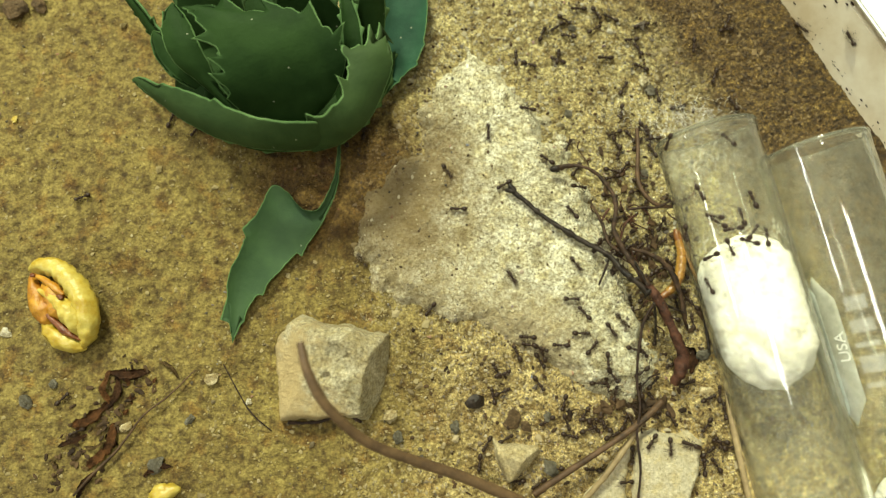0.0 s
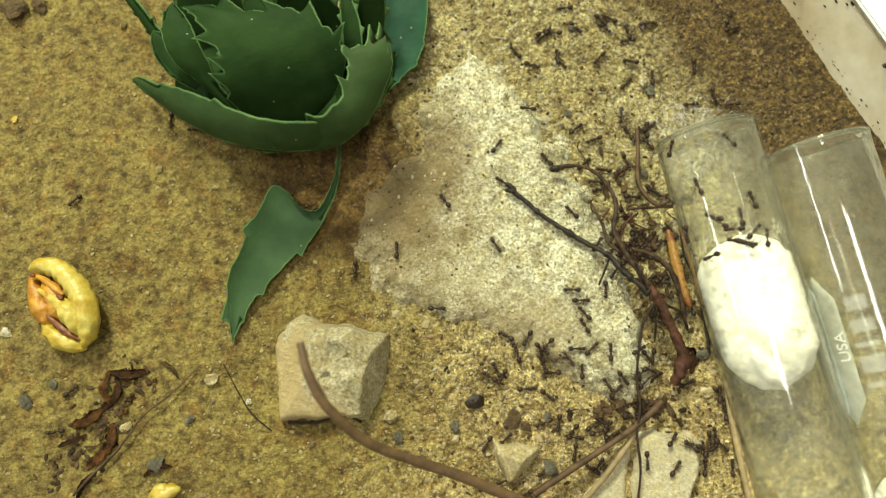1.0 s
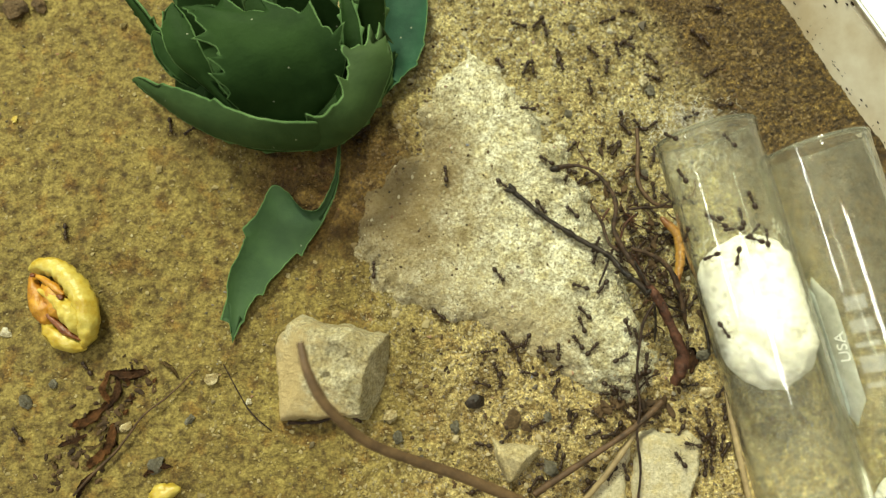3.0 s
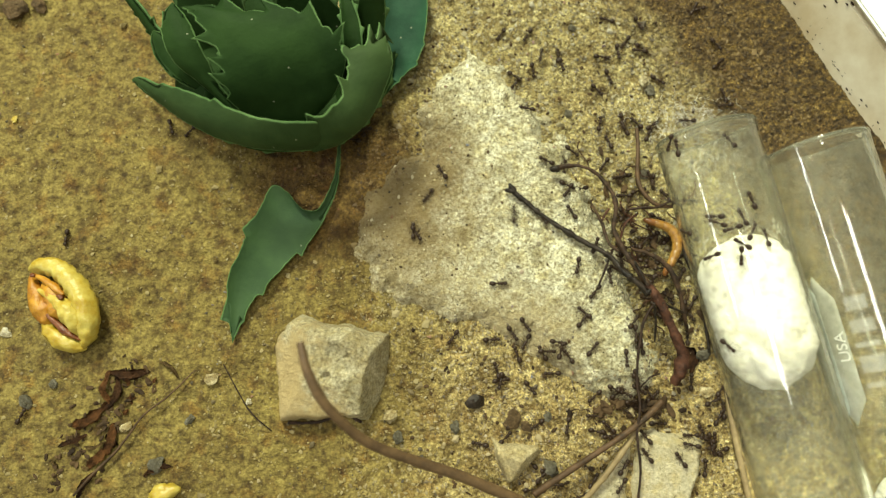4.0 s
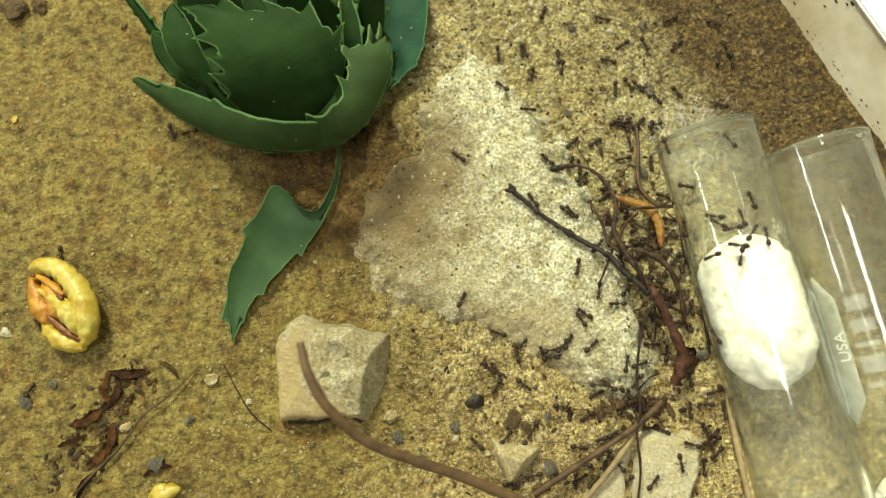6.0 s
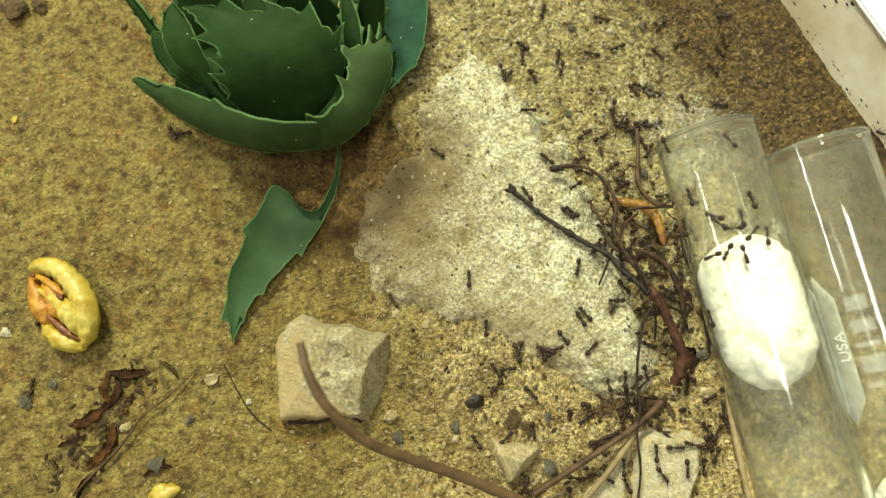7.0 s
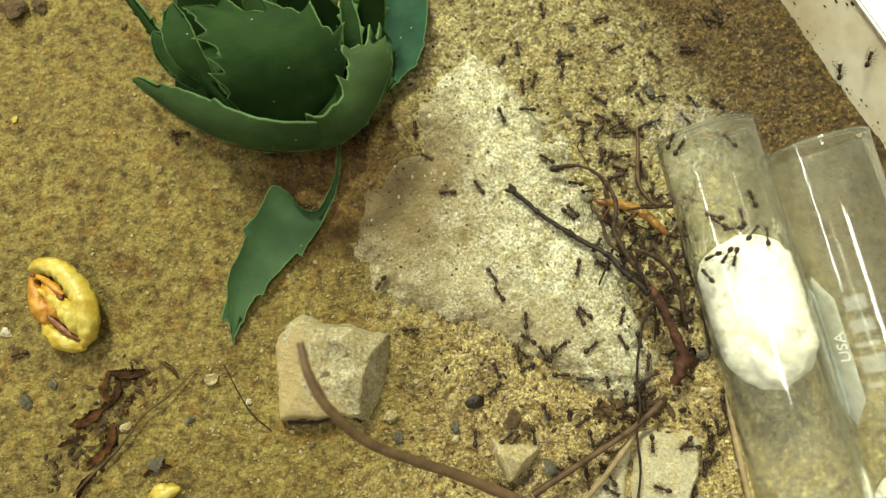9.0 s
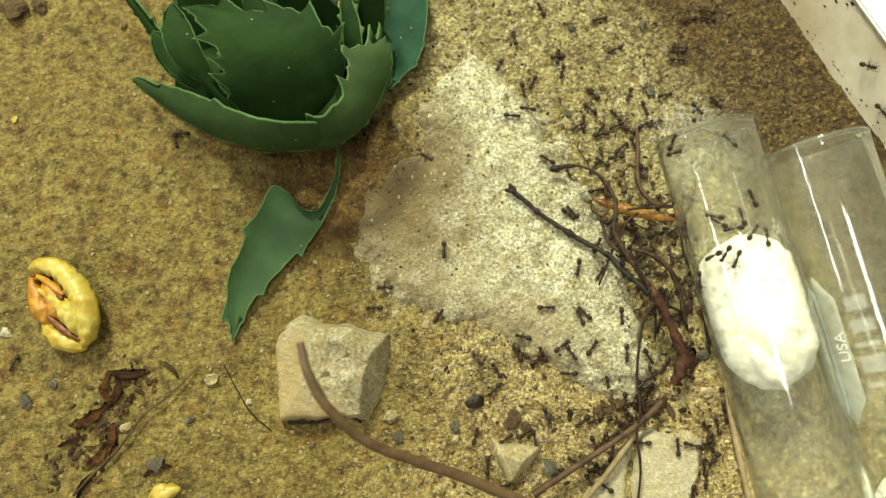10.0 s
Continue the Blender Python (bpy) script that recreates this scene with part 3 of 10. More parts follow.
def build_tub():
    def wall(name, u0, u1, v0, v1):
        w = part(name, box([uv(u0, v0), uv(u1, v0), uv(u1, v1), uv(u0, v1)], -8, 11.5, 1.0), PLASTIC)
        tagged(w, "grimy off-white plastic tub wall beside the sand", "tub wall", kind="structure")
        return w

    # the wall leans outward as it rises
    east = box([uv(U1, V0 - 3.5), uv(U1 + 3.5, V0 - 3.5), uv(U1 + 3.5, V1 + 3.5), uv(U1, V1 + 3.5)], -8, 11.5, 1.0)
    for v in east.verts:
        v.co += Vector((UX, UY, 0)) * DRAFT * v.co.z
    tagged(part("wall_east", east, PLASTIC), "grimy off-white plastic tub wall beside the sand", "tub wall", kind="structure")
    wall("wall_west", U0 - 3.5, U0, V0 - 3.5, V1 + 3.5)
    wall("wall_north", U0 + 0.01, U1 - 0.01, V1, V1 + 3.5)
    wall("wall_south", U0 + 0.01, U1 - 0.01, V0 - 3.5, V0)
    rim = part("trim", box([uv(U1 + 2.7, V0 - 3.5), uv(U1 + 43, V0 - 3.5), uv(U1 + 43, V1 + 3.5), uv(U1 + 2.7, V1 + 3.5)], 11.52, 12.4, 0.35), PLASTIC_CLEAN)
    tagged(rim, "clean white plastic rim flange of the tub", "tub rim", kind="structure")
    table = part("tabletop", box([(-900, -700), (900, -700), (900, 700), (-900, 700)], -40, -8.2, 2), TABLE)
    tagged(table, "brown wooden tabletop under the white tub", "table", kind="structure")


build_tub()


def build_ground():
    step = 0.42
    nu, nv = int((U1 - U0) / step) + 1, int((V1 - V0) / step) + 1
    verts, faces = [], []
    for i in range(nu + 1):
        for j in range(nv + 1):
            u = min(U0 + i * step, U1 + 0.4)
            x, y = uv(u, V0 + j * step)
            h = ground_height(x, y)
            near = max(0.0, 1 - (U1 - u) / 9.0)
            verts.append((x * MM, y * MM, (h + 1.0 * near * near) * MM))
    for i in range(nu):
        for j in range(nv):
            a = i * (nv + 1) + j
            faces.append((a, a + nv + 1, a + nv + 2, a + 1))
    me = bpy.data.meshes.new("ground")
    me.from_pydata(verts, [], faces)
    me.polygons.foreach_set("use_smooth", [True] * len(faces))
    me.materials.append(SAND)
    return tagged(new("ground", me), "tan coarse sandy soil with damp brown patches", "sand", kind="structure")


GROUND = build_ground()


def build_grains(name, count, r0, r1, seed, label):
    rng = np.random.default_rng(seed)
    base = bmesh.new()
    bmesh.ops.create_icosphere(base, subdivisions=1, radius=1)
    bv = np.array([v.co[:] for v in base.verts])
    order = {v: i for i, v in enumerate(base.verts)}
    bf = np.array([[order[v] for v in f.verts] for f in base.faces])
    base.free()
    nb = len(bv)
    verts = np.zeros((count * nb, 3))
    for k in range(count):
        x, y = rng.uniform(-84, 84), rng.uniform(-44, 52)
        if x < -15 and rng.random() < (0.78 if x < -40 else 0.5):
            x = rng.uniform(-15, 70)
        r = r0 + (r1 - r0) * rng.random() ** 2.6
        shape = bv * (1 + rng.uniform(-0.45, 0.45, (nb, 1))) * (r * rng.uniform(0.55, 1.5, 3) * (1, 1, 0.6))
        w = rng.uniform(0, math.tau)
        rot = np.array([[math.cos(w), -math.sin(w), 0], [math.sin(w), math.cos(w), 0], [0, 0, 1]])
        if x * UX + y * UY > U1 - 0.6:
            x -= 20
        verts[k * nb:(k + 1) * nb] = (shape @ rot.T + (x, y, ground_height(x, y) + 0.18 * r)) * MM
    faces = (bf[None] + (np.arange(count) * nb)[:, None, None]).reshape(-1, 3)
    me = bpy.data.meshes.new(name)
    me.from_pydata(verts.tolist(), [], faces.tolist())
    me.materials.append(GRAIN)
    return tagged(new(name, me), label, "sand grains", kind="stuff")


build_grains("sand_grains", 26000, 0.08, 0.31, 3, "loose tan and dark sand grains on the soil")
build_grains("grit", 190, 0.35, 0.8, 4, "coarse mixed grit scattered over the sandy soil")


# ---- stones ----
def stone(name, bm, mat, label):
    return tagged(part(name, bm, mat), label, "stone")


BIG = [(-4.1, 25.1), (4.1, 37.3), (10.5, 34.4), (18.0, 23.4), (27.0, 7.4), (33.7, -11.8), (36.2, -23.8), (27.5, -26.6),
       (17.0, -21.0), (6.1, -14.1), (-7.9, -10.9), (-15.5, -3.8), (-16.5, 3.9), (-13.5, 11.9), (-4.8, 17.2)]
ROCK_OB = stone("rock", slab_stone(BIG, 3.0, 5.0, 0.36, 0.5, lean=(0.03, 0.02), seed=2.0, skirt=0.9, ragged=2.2), ROCK, "large pale sandy rock half buried in the soil")


def build_dusting(rock, poly, count, seed, mat, label, even=0.07, small=0.10, large=0.26):
    """Soil grains strewn over the rock, thickest along its rim."""
    rng = random.Random(seed)
    me = rock.data
    tree = BVHTree.FromPolygons([v.co for v in me.vertices], [p.vertices for p in me.polygons])
    ico = bmesh.new()
    bmesh.ops.create_icosphere(ico, subdivisions=1, radius=1)
    ico.verts.index_update()
    shape, tris = [v.co.copy() for v in ico.verts], [[v.index for v in f.verts] for f in ico.faces]
    ico.free()
    xs, ys = [p[0] for p in poly], [p[1] for p in poly]
    verts, faces = [], []
    made = 0
    while made < count:
        x, y = rng.uniform(min(xs) - 1, max(xs) + 1), rng.uniform(min(ys) - 1, max(ys) + 1)
        gap = edge_gap(poly, x, y) if inside(poly, x, y) else 0.0
        if rng.random() > math.exp(-gap / 2.6) + even + 0.25 * max(0.0, n3(x, y, 40, 0.15)):
            continue
        hit = tree.ray_cast(Vector((x, y, 30)) * MM, Vector((0, 0, -1)))[0]
        made += 1
        if hit is None or hit.z < -0.5 * MM:
            continue
        r = small + large * rng.random() ** 3
        k = Vector((rng.uniform(0.7, 1.4), rng.uniform(0.7, 1.4), rng.uniform(0.5, 0.9))) * r
        base = len(verts)
        for co in shape:
            j = 1 + rng.uniform(-0.3, 0.3)
            verts.append((hit.x + co.x * k.x * j * MM, hit.y + co.y * k.y * j * MM, hit.z + co.z * k.z * j * MM))
        faces += [[base + q for q in t] for t in tris]
    mesh = bpy.data.meshes.new("sand_grains")
    mesh.from_pydata(verts, [], faces)
    mesh.materials.append(mat)
    return tagged(new("sand_grains", mesh), label, "sand grains", kind="stuff")


build_dusting(ROCK_OB, BIG, 7500, 77, GRAIN, "loose sand grains strewn over the pale rock")
build_dusting(ROCK_OB, BIG, 420, 78, DEBRIS, "dark specks of earth strewn over the pale rock", 1.0, 0.07, 0.2)
build_dusting(ROCK_OB, BIG, 500, 79, ROCK_FLAT, "pale chips and flakes on the sandy rock", 1.0, 0.08, 0.32)
SMALL = [(-28.4, -15.0), (-24.2, -11.4), (-8.4, -14.2), (-8.6, -19.4), (-9.4, -25.0), (-12.2, -28.9), (-16.6, -28.4), (-26.3, -29.2), (-28.5, -21.0)]
# broken faces: a point on each, its height, and its rise along x and y
FACES = [(-28.0, -20.0, 1.2, 0.78, -0.02), (-11.6, -19.0, 6.2, -2.2, 0.62), (-16.0, -12.8, 3.6, 0.04, -1.3), (-13.0, -27.6, 4.4, 0.0, 1.8), (-22.0, -28.4, 3.4, 0.1, 0.4), (-11.5, -14.6, 4.4, -0.5, -0.6)]
ROCK2_OB = stone("rock", slab_stone(SMALL, 6.6, 0.9, 0.26, 0.5, lean=(0.06, 0.03), seed=11.0, ragged=0.7, facets=FACES,
                                   hollows=[(-17.6, -19.4, 3.4, 0.9), (-18.6, -21.6, 0.8, 1.0), (-17.3, -17.6, 1.4, 0.5), (-15.2, -18.6, 0.6, 0.6), (-20.6, -15.2, 1.2, 0.4), (-18.9, -24.6, 1.6, 0.5)]), ROCK_GREY, "angular pale grey-tan rock with a worn hollow face")
FLAT = [(31.7, -30.8), (34.5, -30.1), (40.4, -30.7), (42.5, -32.4), (41.5, -38.0), (39.4, -43.1), (38.3, -47.6), (30.1, -47.4), (30.7, -40.0)]
SLAB_OB = stone("flagstone", slab_stone(FLAT, 2.0, 1.2, 0.4, 0.16, seed=21.0, ragged=0.6), ROCK_FLAT, "smooth cream flat stone on the soil")
FLAT_LOW = [(31.2, -31.6), (30.0, -40.0), (29.4, -47.4), (19.6, -47.5), (21.2, -43.3), (23.4, -39.4), (27.1, -35.0)]
SLAB_LOW_OB = stone("flagstone", slab_stone(FLAT_LOW, 1.2, 0.9, 0.4, 0.2, seed=27.0, ragged=0.7), ROCK_FLAT, "low cream flat stone half sunk in soil beside another")
CHIP = [(7.6, -30.7), (9.8, -32.2), (15.8, -32.6), (16.3, -34.0), (12.2, -38.4), (10.5, -38.8), (8.4, -34.3)]
CHIP_FACES = [(12.4, -35.0, 2.6, -0.04, -0.12), (12.4, -34.6, 2.8, 0.14, 0.4), (12.9, -34.8, 2.9, -1.1, 1.1), (12.0, -32.9, 1.8, 0.0, -0.9)]
stone("stone_chip", slab_stone(CHIP, 6.0, 0.5, 0.22, 0.18, seed=31.0, ragged=0.4, facets=CHIP_FACES), ROCK_TAN, "small wedge-shaped tan stone chip")


def pebble(x, y, rx, ry, rz, seed, mat, label, turn=0):
    ob = tagged(part("pebble", pebble_mesh(rx * 0.78, ry * 0.78, rz * 0.78, seed, 2, 0.55, True), mat), label, "pebble")
    ob.matrix_basis = pose(x * MM, y * MM, (ground_height(x, y) + rz * 0.35) * MM, 0, 0, turn)
    return ob


for (x, y), r, mat, label in [
        ((-78.5, 44.6), 3.2, EARTH, "brown earth clod on the sand"), ((-74.2, 45.5), 2.0, EARTH, "small brown earth clod"),
        ((-32.2, -25.8), 0.75, PEBBLE_PALE, "tiny white pebble on the sand"), ((5.4, -25.8), 2.0, TWIG, "black pebble with a glint"), ((11.6, -28.6), 2.2, EARTH, "dark earth clod beside the stone chip"), ((13.6, -29.6), 1.3, EARTH, "small dark earth clod"), ((2.0, -29.9), 1.3, PEBBLE_GREY, "blue-grey pebble on the sand"), ((17.6, -36.4), 1.9, PEBBLE_GREY, "grey pebble beside the stone chip"), ((36.4, 30.8), 1.5, ROCK_GREY, "smooth pale grey pebble on the sand"),
        ((17.2, -28.1), 1.0, PEBBLE_GREY, "grey pebble on the sand"), ((22.4, 24.7), 1.1, PEBBLE_GREY, "blue-grey pebble on the sand"),
        ((-8.7, -28.1), 1.5, ROCK_TAN, "tan pebble beside the angular rock"), ((-7.4, -31.6), 1.4, PEBBLE_GREY, "grey pebble on the sand"),
        ((35.3, 13.4), 1.4, PEBBLE_GREY, "grey pebble beside the root"), ((37.4, 29.0), 1.3, PEBBLE_GREY, "grey pebble on the sand"),
        ((-65.0, -22.9), 1.0, PEBBLE_GREY, "dark pebble on the sand"), ((-69.4, -25.8), 1.5, PEBBLE_GREY, "grey pebble on the sand"),
        ((-42.0, -28.8), 1.1, PEBBLE_GREY, "dark pebble on the sand"), ((-52.4, -29.9), 1.2, ROCK_TAN, "tan angular pebble among debris"),
        ((-38.6, -22.0), 1.6, ROCK_TAN, "tan pebble on the sand"), ((-47.0, -36.0), 2.0, PEBBLE_GREY, "grey pebble on the sand"),
        ((-2.9, 25.0), 1.8, ROCK_TAN, "pale pebble at the rock's edge"), ((23.6, 41.2), 1.0, PEBBLE_GREY, "grey pebble on the sand"),
        ((43.9, -24.2), 1.5, ROCK_TAN, "pale tan pebble beside the glass tube"), ((43.9, -18.1), 1.6, PEBBLE_GREY, "grey pebble beside the glass tube"),
        ((-74.1, -14.4), 1.2, PEBBLE_PALE, "pale pebble on the sand"), ((-76.5, 23.4), 0.9, NUT, "small yellow crumb on the sand")]:
    pebble(x, y, r, r * 0.8, r * 0.6, x + y, mat, label, turn=x * 37)


# ---- plastic plant ----
def build_plant():
    plant = tagged(empty("artificial_plant", pose(0, 0, 0)), "dark green plastic succulent rosette with saw-toothed leaves", "plant")

    def leaf(path, halves, normal, cup, teeth, tooth, mat=LEAF, label="", **kw):
        part("leaf", leaf_mesh(path, halves, normal, cup, teeth, tooth, **kw), [mat, LEAF_EDGE], plant, label)

    def blade(edge_l, edge_r, mat=LEAF, label="", **kw):
        part("leaf", blade_mesh(edge_l, edge_r, **kw), [mat, LEAF_EDGE], plant, label)

    # outer cupped leaves
    blade([(-18.6, 14.6, 10.5), (-21.2, 14.0, 12), (-25.3, 13.5, 13), (-29.6, 13.7, 13.5), (-33.9, 14.7, 14), (-38.5, 16.7, 14), (-43.3, 19.8, 13.5), (-47.1, 22.7, 13), (-49.3, 24.5, 13), (-49.9, 25.2, 13)],
          [(-18.0, 17.0, 16), (-20.0, 16.1, 18.6), (-23.9, 15.9, 19.5), (-28.0, 16.6, 19.4), (-31.5, 18.0, 19), (-35.7, 20.0, 18), (-40.0, 22.0, 17), (-44.2, 23.4, 15.5), (-48.2, 25.5, 13.8), (-49.9, 25.4, 13)],
          mat=LEAF_OUTER, label="dull green outer plastic leaf", teeth_r=((0.52, 0.7), (0.76, 0.4)), cup=-0.7)
    blade([(-21.2, 14.2, 12), (-21.0, 15.6, 15), (-20.1, 17.0, 18), (-17.7, 17.1, 19), (-15.2, 19.7, 19.5), (-14.5, 22.6, 19.5), (-14.2, 24.6, 19.5), (-14.7, 27.0, 19.5), (-12.4, 28.1, 19), (-10.6, 29.3, 18.5), (-9.1, 30.3, 18)],
          [(-20.3, 14.0, 11), (-16.6, 14.8, 12), (-13.5, 16.3, 13.5), (-11.2, 18.2, 15), (-9.1, 21.8, 16.5), (-7.8, 25.1, 17.5), (-7.8, 27.1, 18), (-8.7, 30.1, 18)],
          teeth_l=((0.2, 1.0), (0.34, 0.5), (0.465, 1.9), (0.58, 0.5), (0.7, 1.1), (0.78, 0.4), (0.88, 2.9), (0.965, 2.6)), mat=LEAF_OUTER, label="dull green outer plastic leaf with hooked teeth", cup=-0.9, tooth_base=0.055)
    # the broad inner leaf
    blade([(-26.6, 18.7, 8), (-31.3, 19.4, 10), (-32.9, 20.7, 13), (-33.8, 23.2, 16), (-34.1, 26.5, 18), (-36.0, 30.0, 19), (-38.6, 33.4, 19), (-40.7, 34.7, 18.5)],
          [(-22.9, 19.2, 8), (-17.7, 23.0, 12), (-15.3, 27.2, 15.5), (-16.2, 29.7, 17.3), (-17.4, 31.1, 18), (-20.0, 32.5, 18.6), (-24.4, 34.4, 18.8), (-27.4, 33.8, 18.8), (-31.8, 34.1, 18.8), (-36.2, 34.6, 18.8), (-40.7, 34.7, 18.5)],
          teeth_l=((0.34, 0.8), (0.46, 2.4), (0.555, 2.3), (0.70, 2.5), (0.8, 0.4), (0.88, 0.4)),
          teeth_r=((0.34, 2.4), (0.42, 0.4), (0.515, 2.6), (0.575, 0.4), (0.665, 2.6), (0.74, 0.4), (0.835, 2.6), (0.885, 0.5), (0.93, 0.5)), cup=-0.6, thick=0.9, tooth_base=0.06)
    # added leaf layers hidden under the outer leaves, to close gaps in their shadow
    leaf([(-20.6, 17.2, 10), (-30.4, 17.2, 11), (-41.6, 21.2, 9), (-52.6, 28.3, 6)], (3.5, 1.0), (0.0, -0.55, 0.8), 1.8, 5, 0.5, left=(0.9, 1.0, 0.85, 0.5, 0.0))
    leaf([(-21.4, 18.8, 6), (-31.6, 18.8, 7), (-42.6, 22.4, 6), (-53.5, 29.3, 3)], (3.4, 1.5), (0.0, -0.5, 0.85), 1.6, 5, 0.5, left=(0.9, 1.0, 0.85, 0.5, 0.0))
    leaf([(-21.9, 20.1, 3), (-32.1, 20.3, 3.5), (-42.7, 23.6, 3), (-52.4, 29.2, 1.5)], (3.2, 3.4), (0.0, -0.4, 0.9), 1.2, 5, 0.5, left=(0.9, 1.0, 0.85, 0.5, 0.0))
    leaf([(-21.9, 16.6, 9), (-15.6, 19.1, 13), (-12.4, 24.7, 15), (-10.7, 33.4, 13)], (1.0, 4.2), (0.42, -0.35, 0.82), 2.0, 5, 0.6, left=(0.5, 0.9, 1.0, 0.75, 0.0))
    leaf([(-22.5, 17.8, 6), (-16.6, 20.7, 9), (-13.1, 26.3, 11), (-11.4, 35.1, 9)], (1.0, 4.0), (0.4, -0.3, 0.85), 1.6, 5, 0.6, left=(0.5, 0.9, 1.0, 0.75, 0.0))
    leaf([(-22.9, 18.5, 4), (-17.0, 21.8, 6), (-13.6, 28.1, 7), (-11.7, 36.6, 6)], (1.0, 4.0), (0.4, -0.3, 0.85), 1.6, 5, 0.6, left=(0.5, 0.9, 1.0, 0.75, 0.0))
    leaf([(-21.7, 19.1, 4), (-16.0, 24.2, 4), (-11.4, 28.3, 4), (-8.4, 35.1, 3)], (4.0, 3.0), (0.4, -0.2, 0.9), 1.2, 5, 0.5)
    # leaves behind it
    blade([(-37.7, 24.1, 8), (-40.9, 26.6, 10), (-43.6, 28.5, 12), (-45.0, 31.2, 13.5), (-45.4, 34.2, 14), (-45.0, 36.6, 14), (-43.9, 38.1, 14)],
          [(-33.9, 22.6, 8), (-36.9, 26.0, 10), (-38.1, 28.8, 12), (-39.4, 31.5, 13.5), (-40.9, 34.7, 14), (-42.5, 36.9, 14), (-43.8, 38.1, 14)], teeth_l=((0.62, 0.4), (0.8, 0.5)), cup=-0.8)
    blade([(-42.7, 26.9, 5), (-45.6, 28.1, 7), (-48.1, 30.7, 8), (-49.2, 33.7, 9), (-49.0, 35.8, 9)],
          [(-41.0, 28.5, 6), (-43.4, 30.2, 8), (-45.2, 32.7, 9), (-46.6, 34.8, 9.5), (-48.8, 35.9, 9)], teeth_r=((0.8, 0.6),), cup=-0.6)
    blade([(-45.1, 29.8, 3), (-49.0, 34.1, 4), (-51.6, 37.7, 5), (-53.5, 40.5, 6), (-55.8, 43.7, 7), (-58.1, 47.4, 7)],
          [(-44.5, 32.1, 5), (-47.3, 35.8, 6), (-49.7, 38.6, 7), (-51.2, 40.5, 8), (-53.0, 42.6, 8), (-57.9, 47.5, 7)], teeth_l=((0.4, 0.5), (0.6, 0.5)), teeth_r=((0.42, 0.7),), cup=-0.8)
    leaf([(-22.2, 23.9, 2), (-21.5, 33.7, 8), (-22.4, 38.6, 14), (-23.3, 42.5, 19)], (7.0, 6.0), (0.0, -0.3, 0.93), -2.0, 6, 1.0)
    leaf([(-16.9, 24.8, 5), (-15.1, 31.2, 11), (-15.9, 38.2, 13), (-18.1, 45.3, 13)], (1.6, 1.8), (0.3, -0.3, 0.9), -0.8, 6, 0.6)
    leaf([(-36.3, 31.9, 3), (-37.2, 38.4, 9), (-36.1, 41.4, 16), (-35.9, 43.1, 21)], (8.0, 7.0), (-0.2, -0.3, 0.93), -1.6, 6, 1.0)
    leaf([(-18.4, 29.2, 2), (-12.5, 36.3, 7), (-11.5, 41.2, 13), (-12.1, 44.7, 17)], (3.0, 2.5), (0.4, -0.3, 0.9), 1.0, 6, 0.8)
    leaf([(-29.0, 27.0, 4), (-29.0, 34.0, 9), (-28.6, 41.0, 11), (-28.0, 49.0, 12)], (9.0, 9.0), (0.0, -0.4, 0.9), 1.0, 6, 0.8, left=(0.7, 1.0, 1.0, 0.8, 0.0))
    # pale leaf at the back and the drooping one below
    blade([(-11.6, 27.0, 2), (-11.7, 31.4, 3), (-11.7, 35.3, 4), (-12.2, 39.3, 4.5), (-12.3, 43.1, 5), (-9.6, 49.6, 5)],
          [(-10.9, 26.3, 2), (-7.9, 29.6, 2.5), (-4.6, 32.8, 3.5), (-3.2, 37.1, 4), (-2.7, 43.1, 5), (-3.4, 49.6, 5)], LEAF_TEAL, "blue-green translucent plastic leaf",
          teeth_r=((0.2, 0.3), (0.38, 0.5), (0.55, 0.3)), cup=1.3, thick=0.5)
    blade([(-17.9, 17.4, 4.5), (-18.4, 12.0, 4.2), (-19.7, 8.7, 3.8), (-21.4, 6.1, 3.4), (-24.2, 6.6, 3.0), (-26.8, 9.6, 3.0), (-29.2, 10.4, 3.2), (-31.0, 6.6, 3.4), (-32.7, 2.8, 3.6), (-34.2, -1.3, 3.4), (-35.8, -4.7, 3), (-36.1, -8.5, 2.4), (-35.7, -12.7, 1.8), (-35.2, -16.0, 1.2)],
          [(-17.4, 17.4, 4.5), (-17.7, 12.2, 3.6), (-18.7, 8.2, 2.8), (-20.6, 4.1, 2.2), (-23.0, 0.5, 1.8), (-25.3, -1.5, 1.7), (-28.1, -4.7, 1.6), (-30.7, -7.4, 1.5), (-32.7, -10.4, 1.4), (-34.0, -13.6, 1.3), (-35.1, -16.1, 1.2)], LEAF_PALE,
          "blue-green drooping plastic leaf on the sand", teeth_l=((0.615, 1.0), (0.9, 1.4)), teeth_r=((0.455, 0.9), (0.7, 0.9), (0.86, 0.3)), cup=0.9, thick=0.5)
    bowl = bmesh.new()
    rings = []
    for inner in (0, 1):
        for k in range(13):
            t = (k if not inner else 12 - k) / 12
            z, rx, ry = 1 + 7.0 * t + 0.5 * inner, 5 + 7.6 * t ** 0.6 - 0.5 * inner, 4 + 5.4 * t ** 0.6 - 0.5 * inner
            rings.append([bowl.verts.new(Vector((-27.5 + rx * math.cos(w), 24.6 - 0.4 * t + ry * math.sin(w), z)) * MM) for w in (math.tau * j / 48 for j in range(48))])
    for r0, r1 in zip(rings, rings[1:] + rings[:1]):
        for j in range(48):
            bowl.faces.new((r0[j], r0[(j + 1) % 48], r1[(j + 1) % 48], r1[j]))
    part("rosette_base", smooth(bowl), LEAF, plant)
    # added body hidden by the leaves, blocks light to keep the shadow solid
    shadow_core = bmesh.new()
